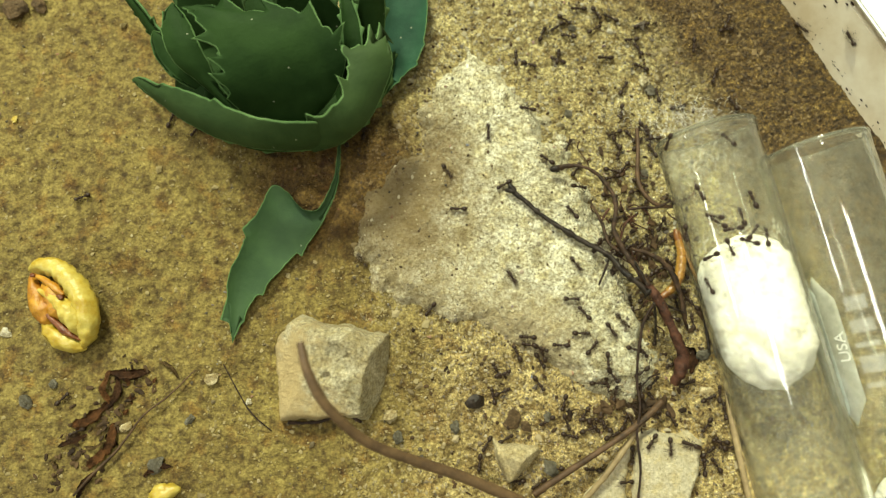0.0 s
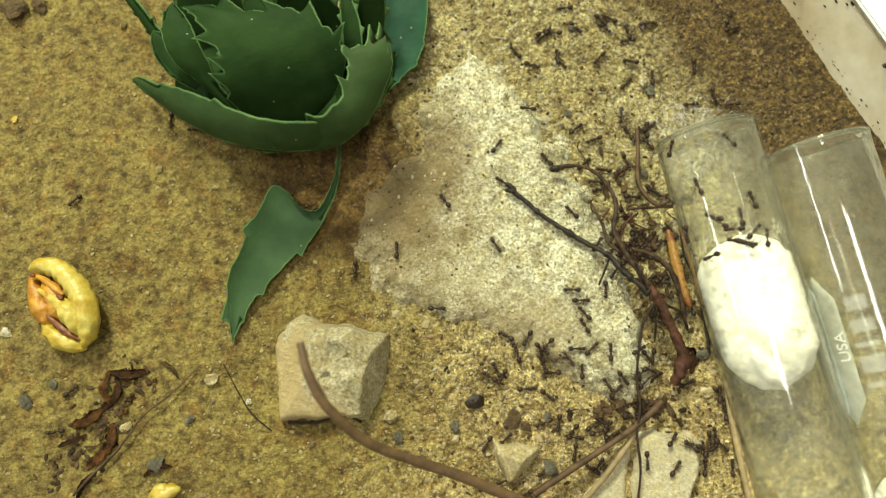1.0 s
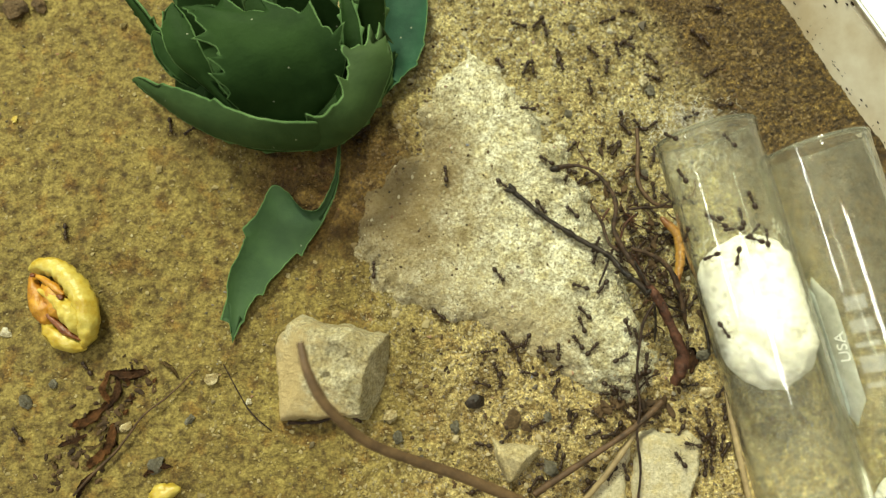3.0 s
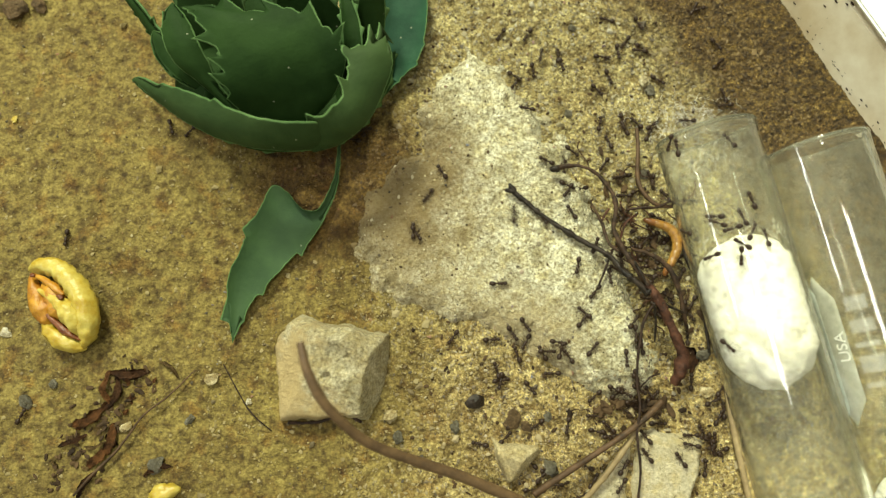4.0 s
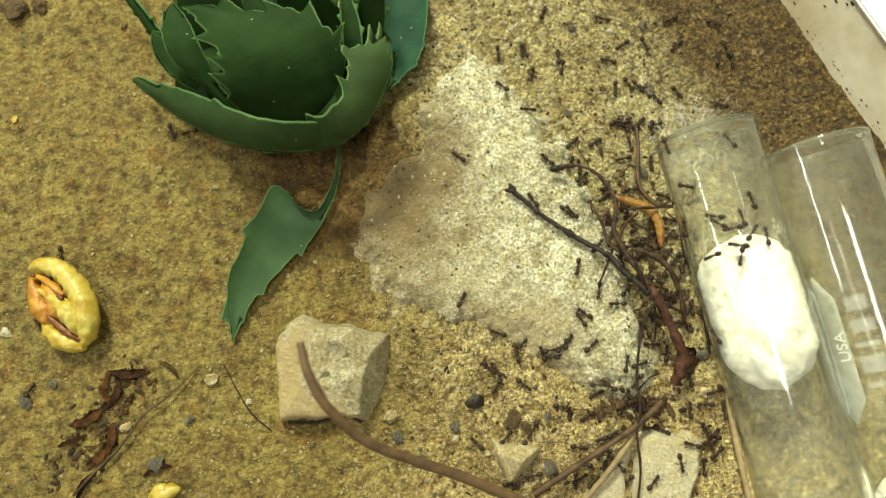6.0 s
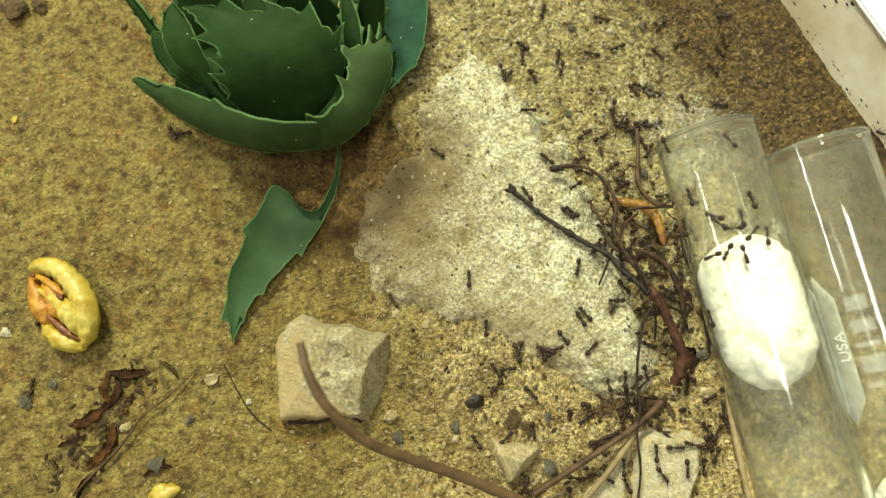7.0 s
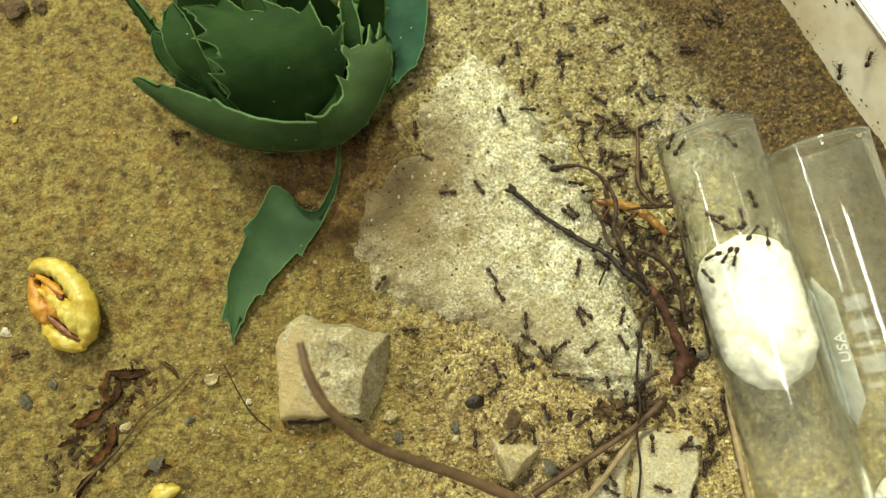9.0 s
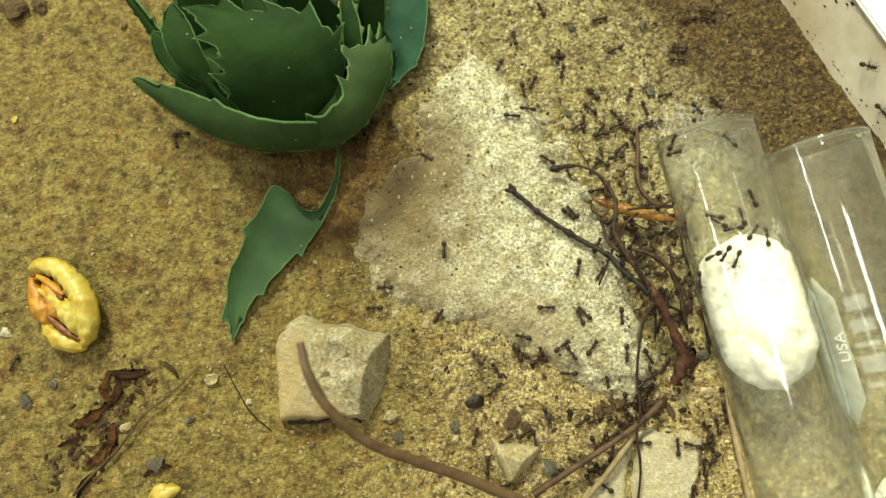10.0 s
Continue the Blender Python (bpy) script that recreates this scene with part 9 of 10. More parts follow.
    crawl([(0, 45.9, -32.2, 172), (0.5, 44.5, -32.0, 106), (1.5, 45.4, -30.5, 96), (2.5, 44.2, -29.2, 117), (3.5, 43.5, -26.7, 61), (4.5, 46.4, -25.3, 8), (5, 46.8, -25.8, 72), (5.5, 47.2, -26.2, 137), (6, 45.1, -24.1, 199), (6.25, 45.3, -25.5, 243), (6.5, 45.5, -26.8, 287), (7, 46.6, -28.9, 297), (8, 46.9, -29.5, 297), (8.5, 46.9, -29.5, 241), (9.5, 45.9, -31.3, 219), (10, 43.2, -32.5, 204)])
    crawl([(0, 44.0, -25.3, 24), (0.5, 44.9, -24.9, -14), (1, 45.8, -24.5, -52), (1.5, 46.0, -27.9, -82), (2.5, 46.7, -30.9, -99), (3.5, 45.1, -33.6, -128), (3.83, 44.8, -33.7, -182), (4.17, 44.6, -33.9, -237), (4.5, 44.3, -34.0, -291), (5.5, 46.0, -31.3, -252), (6, 44.6, -31.1, -202), (6.5, 43.3, -31.0, -152), (6.75, 43.5, -31.8, -109), (7, 43.7, -32.5, -67), (8, 44.3, -33.3, -99), (9, 43.1, -36.1, -106), (9.5, 42.9, -38.3, -95), (10, 42.9, -38.3, -95)])
    crawl([(0, 43.6, -33.8, 37), (1, 44.0, -33.5, 37), (1.5, 44.4, -33.2, 40), (2.5, 44.6, -33.0, 67), (3.5, 44.7, -32.5, 84), (4, 44.7, -32.0, 84), (4.5, 44.8, -31.6, 72), (5.5, 44.9, -31.4, 63), (6.5, 45.1, -31.0, 60), (7, 45.3, -30.7, 63), (7.5, 45.4, -30.4, 81), (8.5, 45.4, -30.1, 98), (9.5, 45.3, -29.7, 104), (10, 45.3, -29.7, 104)])
    crawl([(0, 18.4, -36.5, -170), (1, 16.7, -36.8, -148), (2, 16.3, -37.8, -90), (3, 16.7, -38.4, -30), (4, 18.2, -38.9, -1), (5, 21.2, -38.5, 13), (6, 22.2, -38.0, 31), (6.5, 22.7, -37.6, 8), (7, 23.6, -37.8, 22), (8, 25.2, -36.6, 26), (8.5, 25.9, -36.5, 80), (9, 26.5, -36.4, 135), (10, 23.9, -35.3, 157)])
    crawl([(0, 26.6, -29.6, 135), (0.5, 26.3, -29.3, 135), (1, 26.0, -29.0, 135), (1.5, 25.9, -28.9, 135), (2, 25.8, -28.8, 112), (2.5, 25.7, -28.4, 113), (3, 25.5, -28.1, 141), (3.5, 25.2, -28.0, 174), (4.5, 24.6, -28.0, 180), (5.5, 24.2, -28.0, 187), (6, 23.8, -28.1, 207), (7, 23.4, -28.4, 220), (8, 23.2, -28.6, 220), (8.5, 22.8, -28.9, 217), (9.5, 22.8, -28.9, 217), (10, 22.8, -28.9, 217)])
    crawl([(0, 27.1, -22.7, 284), (1, 27.2, -23.0, 301), (2, 27.4, -23.2, 315), (3, 27.5, -23.3, 333), (4, 28.2, -23.6, 333), (4.33, 28.0, -23.5, 273), (4.67, 27.7, -23.4, 213), (5, 27.5, -23.3, 153), (5.5, 27.4, -23.2, 153), (6.5, 27.4, -23.2, 117), (7, 27.2, -22.8, 108), (8, 27.2, -22.6, 104), (8.5, 27.1, -22.4, 104), (9.5, 27.1, -22.4, 104), (10, 27.1, -22.4, 104)])
    crawl([(0, 8.3, -24.9, 102), (0.5, 7.7, -22.1, 97), (1, 7.8, -21.6, 148), (1.5, 7.8, -21.1, 199), (2, 6.6, -22.0, 248), (2.5, 5.4, -22.9, 297), (3.5, 8.5, -22.5, 371), (4.5, 10.2, -22.0, 363), (5.5, 12.4, -22.3, 335), (6.5, 13.9, -23.7, 316), (7.5, 15.0, -24.8, 315), (8.5, 16.3, -26.1, 303), (9.5, 17.0, -27.9, 291), (10, 17.0, -27.9, 291)])
    crawl([(0, 17.1, -28.7, -149), (1, 16.6, -29.0, -156), (1.5, 16.2, -29.1, -164), (2.5, 15.9, -29.2, -157), (3.5, 15.5, -29.4, -149), (4.5, 15.4, -29.5, -141), (5, 15.0, -29.8, -140), (5.5, 14.8, -30.0, -140), (6.5, 14.8, -30.1, -90), (7.5, 14.8, -30.5, -81), (8, 14.9, -30.7, -82), (9, 14.9, -31.2, -84), (10, 15.0, -31.7, -79)])
    crawl([(0, 24.5, -36.6, 174), (1, 24.3, -36.5, 146), (1.5, 23.9, -36.2, 143), (2, 23.9, -36.2, 143), (2.5, 23.7, -36.0, 143), (3.5, 23.6, -36.0, 166), (4, 23.3, -35.9, 153), (5, 23.2, -35.8, 166), (6, 22.9, -35.8, 180), (6.5, 22.6, -35.8, 162), (7.5, 22.3, -35.6, 148), (8.5, 21.8, -35.3, 153), (9.5, 21.7, -35.3, 153), (10, 21.7, -35.3, 153)])
    crawl([(0, 6.1, -35.5, -97), (1, 5.7, -38.7, -70), (2, 7.9, -40.5, -22), (3, 10.1, -40.5, 13), (3.5, 12.8, -39.4, 3), (4.5, 15.7, -40.2, 10), (5, 17.3, -38.6, 39), (6, 18.9, -37.6, 9), (7, 21.6, -37.9, -11), (8, 24.1, -38.6, -13), (8.5, 25.6, -38.8, -21), (9, 27.0, -39.7, -31), (9.33, 26.7, -39.5, 28), (9.67, 26.4, -39.3, 87), (10, 26.1, -39.1, 146)])
    crawl([(0, 9.8, -24.1, 24), (0.5, 11.6, -23.3, 3), (1.5, 14.9, -23.8, 7), (2, 15.2, -23.3, 55), (2.5, 15.5, -22.8, 103), (3, 14.3, -21.1, 169), (3.25, 14.2, -21.8, 227), (3.5, 14.0, -22.5, 285), (4.5, 15.1, -24.1, 313), (5.5, 17.0, -25.7, 332), (6, 19.6, -26.5, 351), (6.5, 22.9, -26.6, 352), (7.5, 24.0, -27.1, 283), (8.5, 23.6, -29.7, 278), (9.5, 24.8, -32.5, 293), (10, 24.8, -32.5, 293)])
    crawl([(0, 15.8, -22.8, -54), (1, 17.1, -24.6, -38), (1.5, 18.2, -24.7, -5), (2, 20.7, -24.9, -34), (2.5, 22.2, -27.4, -93), (3.5, 20.5, -29.1, -119), (4.5, 20.4, -30.6, -75), (5.5, 21.5, -32.8, -38), (6.5, 23.5, -33.0, 11), (7.5, 26.3, -31.9, -47), (8, 25.3, -34.9, -83), (8.5, 26.1, -35.7, -30), (9, 26.9, -36.5, 22), (9.5, 27.5, -34.0, 77), (10, 27.5, -34.0, 77)])
    crawl([(0, 19.9, -25.8, -105), (1, 19.0, -29.1, -100), (2, 19.0, -30.7, -94), (3, 18.7, -33.7, -103), (3.5, 17.9, -35.3, -129), (4.5, 16.5, -36.4, -146), (5.5, 15.5, -36.9, -147), (6.5, 14.0, -38.0, -197), (7.5, 12.2, -35.9, -245), (8.5, 11.7, -33.1, -263), (9, 11.7, -32.0, -308), (10, 13.4, -30.9, -327)])
    crawl([(0, 26.0, -28.7, -77), (1, 26.6, -31.3, -84), (1.5, 26.5, -33.1, -81), (2, 27.4, -36.1, -101), (2.5, 25.5, -38.1, -137), (3, 23.9, -39.4, -140), (4, 22.3, -40.8, -159), (5, 20.8, -40.6, -159), (5.17, 21.3, -40.6, -216), (5.33, 21.8, -40.7, -273), (5.5, 22.3, -40.7, -330), (6, 24.4, -38.5, -323), (7, 26.2, -37.8, -387), (7.5, 26.4, -39.5, -394), (8, 26.8, -39.0, -334), (8.5, 27.1, -38.4, -275), (9.5, 26.6, -37.3, -213), (10, 24.8, -36.9, -193)])
    crawl([(0, 12.1, -38.4, -178), (1, 9.8, -38.5, -158), (1.5, 7.3, -40.3, -159), (2, 5.4, -40.2, -183), (2.25, 5.4, -40.2, -252), (2.5, 5.4, -40.2, -321), (3.5, 6.4, -39.4, -345), (4.5, 8.7, -39.3, -357), (5.5, 9.7, -39.2, -356), (6.5, 12.6, -39.0, -366), (7, 13.1, -39.3, -306), (7.5, 13.6, -39.6, -247), (8.5, 12.0, -37.6, -243), (9.5, 11.8, -36.0, -263), (10, 11.8, -36.0, -263)])
    crawl([(0, 7.2, -32.6, 239), (1, 7.2, -32.6, 239), (1.5, 7.0, -32.6, 180), (2, 6.8, -32.6, 194), (2.5, 6.6, -32.7, 194), (3, 6.6, -32.7, 169), (4, 6.1, -32.6, 167), (5, 5.7, -32.5, 169), (6, 5.6, -32.5, 135), (7, 5.4, -32.2, 127), (8, 5.3, -32.1, 112), (9, 5.2, -31.7, 90), (10, 5.3, -31.3, 76)])
    crawl([(0, 23.2, -27.7, -127), (1, 21.2, -30.4, -133), (2, 20.3, -30.8, -126), (2.5, 19.4, -32.9, -101), (3, 19.4, -35.3, -106), (4, 18.1, -37.5, -103), (4.5, 18.5, -39.3, -122), (5.5, 16.7, -39.7, -172), (6.5, 15.7, -39.7, -173), (7.5, 12.8, -40.2, -179), (8, 10.8, -39.8, -197), (9, 10.2, -39.4, -200), (9.5, 7.2, -38.5, -229), (10, 7.3, -36.1, -272)])
    crawl([(0, 20.2, -29.0, -69), (0.5, 21.4, -32.2, -75), (1.5, 21.6, -34.3, -134), (2.5, 18.5, -35.2, -166), (3.5, 15.3, -35.9, -191), (4.5, 13.8, -34.3, -240), (5.5, 13.0, -31.9, -189), (6, 12.5, -33.0, -150), (6.5, 12.0, -34.0, -111), (7, 11.7, -35.3, -93), (8, 11.9, -36.2, -36), (8.5, 14.2, -37.1, -81), (9.5, 12.3, -38.6, -154), (10, 9.7, -39.3, -165)])
    crawl([(0, 20.8, -31.2, -14), (1, 21.6, -31.4, -5), (2, 23.2, -31.4, 8), (3, 24.5, -31.0, 25), (4, 25.3, -30.4, -10), (5, 27.3, -31.5, -77), (6, 26.1, -33.9, -132), (6.5, 25.8, -33.8, -172), (7, 25.4, -33.6, -212), (7.5, 24.5, -32.9, -185), (8.5, 23.3, -33.4, -114), (9, 23.3, -35.6, -94), (9.5, 23.0, -37.3, -80), (10, 23.8, -38.4, -54)])
    crawl([(0, 9.8, -21.2, 21), (0.25, 9.8, -21.3, -44), (0.5, 9.8, -21.4, -108), (1.5, 9.6, -21.8, -121), (2.5, 9.5, -21.9, -104), (3.5, 9.5, -22.2, -90), (4.5, 9.5, -22.4, -121), (5, 9.2, -22.7, -130), (5.5, 9.0, -23.0, -121), (6.5, 8.9, -23.2, -121), (7.5, 8.8, -23.3, -143), (8.5, 8.5, -23.5, -135), (9.5, 8.4, -23.7, -135), (10, 8.4, -23.7, -135)])
    crawl([(0, 15.7, -38.8, -144), (1, 13.5, -40.4, -151), (1.5, 12.1, -40.8, -151), (1.83, 12.7, -40.7, -208), (2.17, 13.2, -40.7, -266), (2.5, 13.8, -40.6, -323), (3, 14.5, -39.0, -307), (4, 16.1, -37.6, -313), (4.5, 17.0, -36.3, -337), (5, 18.0, -36.8, -368), (5.5, 20.6, -36.8, -381), (6, 21.6, -38.2, -450), (7, 20.6, -40.8, -447), (7.33, 21.0, -40.5, -390), (7.67, 21.3, -40.2, -334), (8, 21.7, -39.9, -278), (8.5, 21.1, -37.1, -241), (9, 19.9, -36.6, -193), (9.5, 18.4, -36.5, -184), (10, 18.4, -36.5, -184)])
    crawl([(0, 24.6, -29.6, 315), (1, 24.6, -29.6, 385), (2, 27.0, -28.5, 401), (3, 27.8, -26.8, 396), (4, 31.1, -25.5, 369), (4.25, 31.1, -25.9, 308), (4.5, 31.1, -26.3, 247), (4.75, 30.6, -27.0, 180), (5, 30.2, -27.6, 113), (6, 30.5, -24.9, 95), (6.5, 30.2, -24.6, 137), (7, 29.9, -24.3, 178), (8, 27.6, -24.8, 206), (9, 25.4, -26.5, 247), (9.5, 26.2, -28.1, 321), (10, 28.1, -28.7, 342)])
    crawl([(0, 24.0, -28.6, 0), (0.5, 25.7, -28.6, -8), (1.5, 26.7, -29.0, -25), (2.5, 28.5, -29.9, -27), (2.83, 28.5, -29.9, -87), (3.17, 28.5, -29.9, -147), (3.5, 28.5, -29.9, -207), (4.5, 25.7, -28.5, -235), (5, 25.9, -26.2, -266), (5.5, 25.6, -25.4, -208), (6, 25.4, -24.5, -151), (7, 23.9, -27.3, -97), (7.25, 24.4, -27.9, -54), (7.5, 24.9, -28.4, -11), (8, 27.1, -27.9, -1), (9, 30.2, -28.5, -11), (10, 31.6, -28.8, -12)])
    crawl([(0, 29.6, -29.2, 63), (0.5, 29.9, -28.6, 101), (1.5, 28.9, -25.6, 111), (2.5, 28.3, -24.5, 156), (3.5, 25.8, -24.2, 201), (4.5, 24.7, -25.9, 250), (5, 24.6, -26.9, 291), (5.5, 24.5, -27.8, 331), (6.5, 28.0, -27.7, 351), (7, 31.2, -28.9, 290), (7.5, 29.9, -29.2, 237), (8, 28.7, -29.6, 184), (8.5, 27.3, -29.2, 138), (9.5, 26.9, -28.0, 168), (10, 24.9, -28.7, 199)])
    crawl([(0, 28.2, -24.4, 79), (1, 28.3, -23.9, 51), (2, 28.6, -23.9, 0), (2.5, 29.1, -23.9, 0), (3.5, 29.4, -23.9, -16), (4, 29.8, -24.1, -31), (5, 29.9, -24.2, -31), (6, 30.0, -24.3, -45), (6.5, 30.2, -24.5, -53), (7.5, 30.3, -24.7, -101), (8.5, 30.1, -25.0, -106), (9.5, 30.1, -25.4, -90), (10, 30.1, -25.5, -90)])
    crawl([(0, 30.9, -28.8, 108), (0.5, 30.0, -26.0, 169), (1.5, 29.3, -28.5, 98), (2.5, 29.9, -25.3, 112), (3.5, 27.5, -24.1, 90), (4, 28.7, -24.2, 38), (4.5, 29.9, -24.3, -14), (5, 32.2, -25.3, -57), (6, 31.6, -26.9, -129), (7, 29.9, -28.1, -127), (7.5, 29.8, -28.9, -76), (8, 29.6, -29.6, -25), (9, 32.3, -29.2, 22), (9.33, 31.6, -29.3, 76), (9.67, 30.8, -29.3, 131), (10, 30.1, -29.4, 185)])
    crawl([(0, -43.8, 21.5, 231), (1, -43.9, 21.5, 180), (2, -44.2, 21.5, 180), (2.5, -44.7, 21.5, 189), (3.5, -44.8, 21.4, 233), (4.5, -45.0, 21.1, 233), (5, -45.1, 21.0, 233), (6, -45.1, 21.0, 202), (6.5, -45.6, 20.8, 190), (7.5, -46.2, 20.8, 180), (8.5, -46.3, 20.8, 180), (9.5, -46.4, 20.8, 180), (10, -46.4, 20.8, 180)])
    crawl([(0, -48.5, 23.3, 67), (0.33, -48.5, 23.3, 15), (0.67, -48.5, 23.3, -38), (1, -48.5, 23.3, -90), (2, -48.5, 22.8, -96), (2.5, -48.6, 22.4, -90), (3.5, -48.5, 22.3, -72), (4.5, -48.4, 21.8, -74), (5.5, -48.3, 21.6, -72), (6, -48.2, 21.2, -67), (7, -48.0, 20.9, -58), (8, -47.7, 20.4, -60), (8.5, -47.6, 20.2, -63), (9.5, -47.5, 20.0, -72), (10, -47.4, 19.6, -76)])
    crawl([(0, -63.2, -25.3, 45), (1, -61.9, -24.0, 39), (2, -59.5, -22.3, 47), (2.5, -58.9, -20.8, 120), (3.5, -61.2, -19.3, 132), (4, -63.0, -16.3, 137), (5, -64.9, -15.9, 152), (5.5, -66.4, -14.5, 141), (6, -68.3, -13.1, 130), (7, -68.7, -11.8, 92), (8, -68.4, -10.8, 97), (8.5, -69.2, -7.6, 94), (9.5, -68.8, -5.5, 79), (10, -68.8, -5.5, 79)])
    crawl([(0, -60.4, -30.6, -155), (0.5, -61.9, -31.3, -180), (1, -63.9, -30.6, -172), (1.5, -65.6, -31.8, -164), (2.5, -69.0, -32.1, -208), (3.5, -70.4, -29.2, -260), (4, -69.7, -28.1, -299), (4.5, -69.3, -27.2, -250), (5, -70.2, -26.7, -279), (6, -68.8, -24.0, -297), (7, -68.5, -23.3, -276), (7.5, -68.4, -19.9, -262), (8, -69.1, -18.8, -217), (9, -71.1, -17.9, -165), (9.5, -71.8, -19.5, -114), (10, -71.8, -19.5, -114)])
    crawl([(0, -62.8, 9.1, -159), (1, -64.1, 8.6, -140), (1.5, -65.7, 6.7, -108), (2.5, -65.5, 4.4, -84), (3, -65.3, 3.0, -81), (4, -65.1, 2.0, -94), (5, -65.5, -0.1, -102), (6, -65.7, -0.9, -76), (7, -64.6, -3.6, -77), (7.5, -64.6, -5.7, -98), (8.5, -65.0, -6.3, -163), (9.5, -66.6, -6.3, -180), (10, -66.6, -6.3, -180)])
    crawl([(0, 16.1, -17.0, 337), (1, 16.3, -17.1, 321), (2, 16.6, -17.4, 333), (3, 16.9, -17.4, 360), (4, 17.1, -17.4, 360), (4.5, 17.5, -17.4, 360), (5.5, 17.7, -17.4, 369), (6.5, 18.1, -17.3, 373), (7.5, 18.6, -17.2, 373), (8.5, 19.0, -17.1, 387), (9, 19.2, -16.9, 397), (9.5, 19.4, -16.8, 397), (10, 19.4, -16.8, 397)])
    crawl([(0, 19.4, -16.6, 177), (1, 17.2, -16.5, 223), (2, 16.2, -19.6, 293), (2.5, 17.5, -20.1, 343), (3, 18.9, -20.6, 394), (3.5, 18.9, -17.8, 435), (4.5, 19.8, -17.2, 430), (5, 19.9, -15.0, 461), (5.5, 19.8, -15.8, 526), (6, 19.7, -16.7, 590), (6.5, 18.0, -17.3, 553), (7, 17.1, -17.3, 520), (7.5, 15.8, -16.5, 505), (7.75, 14.9, -15.8, 460), (8, 13.9, -15.1, 414), (8.25, 15.1, -15.4, 369), (8.5, 16.3, -15.8, 324), (9, 17.9, -18.0, 258), (9.5, 15.6, -19.1, 206), (10, 15.6, -19.1, 206)])
    crawl([(0, 14.1, -15.0, 176), (1, 14.1, -15.2, 243), (2, 13.9, -15.4, 239), (3, 13.8, -15.7, 243), (3.5, 13.7, -15.8, 243), (4.5, 13.7, -15.9, 233), (5.5, 13.4, -16.2, 225), (6, 13.0, -16.6, 230), (6.5, 12.9, -16.8, 243), (7, 12.7, -17.2, 252), (8, 12.7, -17.4, 309), (9, 13.1, -17.7, 321), (10, 13.2, -17.8, 321)])
    crawl([(0, 16.1, -19.0, -58), (1, 16.6, -19.8, -71), (1.5, 16.6, -20.2, -20), (2, 16.7, -20.7, 30), (2.5, 18.3, -18.8, 55), (3, 18.9, -17.6, 88), (3.5, 18.4, -16.3, 72), (3.83, 18.8, -16.1, 18), (4.17, 19.1, -15.9, -36), (4.5, 19.5, -15.7, -90), (5.5, 18.4, -18.8, -135), (6, 17.9, -18.4, -175), (6.5, 17.3, -17.9, -216), (7.5, 15.9, -17.0, -217), (8, 15.2, -16.3, -225), (9, 14.3, -15.4, -211), (10, 13.2, -15.1, -195)])
    crawl([(0, 14.6, -16.5, 167), (0.5, 11.5, -15.8, 158), (1, 10.6, -14.9, 152), (2, 9.6, -14.8, 221), (3, 7.6, -17.5, 188), (3.25, 7.9, -16.2, 135), (3.5, 8.2, -15.0, 81), (3.83, 8.1, -15.4, 29), (4.17, 7.9, -15.8, -24), (4.5, 7.8, -16.2, -76), (5, 9.2, -19.0, -93), (6, 7.6, -20.2, -45), (7, 10.6, -20.4, 7), (7.5, 12.4, -19.6, 7), (8, 13.2, -20.1, -22), (9, 13.9, -20.2, 27), (10, 15.7, -18.8, 38)])
    climb([(0, 3.2, 1.4, 161), (0.5, -7.1, 5.0, 150), (0.9, -10.4, 9.3, 139), (1.4, -16.1, 12.7, 148), (10, -17.8, 13.9, 145)])
    climb([(0, -3.9, 7.6, 7), (0.2, -0.9, 7.9, -14), (0.5, 2.6, 6.0, -8), (1, 10.0, 6.3, 5), (10, 12.2, 6.8, 12)])
    climb([(0, -25.4, 7.2, -54), (6.6, -22.9, 3.7, -38), (7.5, -17.1, 0.6, -32), (8, -16.3, -0.3, -5), (8.5, -11.1, 0.0, 18), (9, -7.4, 2.5, 42), (9.5, -8.0, 6.1, 112), (10, -9.3, 7.3, 139)])
    climb([(0, -25.8, 9.6, -44), (7, -22.1, 6.0, -34), (7.5, -18.6, 4.7, -37), (8, -16.5, 1.7, -18), (8.5, -12.8, 2.8, 39), (9, -8.5, 8.1, 56), (9.1, -9.4, 7.3, 112), (9.25, -10.8, 6.1, 160), (9.5, -13.1, 4.1, 202), (10, -16.9, 4.7, 170)])
    ride(8.05, [(0, 24.5, 9.1, 162), (0.17, 22.9, 7.7, 214), (0.33, 21.3, 6.3, 265), (0.5, 19.7, 4.8, 317), (1, 19.6, 2.5, 307), (1.25, 20.2, 2.0, 367), (1.5, 20.7, 1.4, 427), (2, 21.2, 4.4, 377), (2.5, 26.8, 7.6, 352), (4, 33.8, 8.9, 317), (4.25, 33.3, 9.8, 372), (4.5, 32.7, 10.7, 427), (5.5, 32.2, 10.7, 482), (6.5, 31.6, 10.7, 537), (7.5, 26.2, 10.7, 532), (8, 24.7, 10.7, 537), (8.5, 24.2, 10.0, 522), (9, 22.9, 8.9, 507), (9.25, 22.9, 9.8, 442), (9.5, 22.9, 10.7, 377), (10, 23.2, 10.7, 377)])
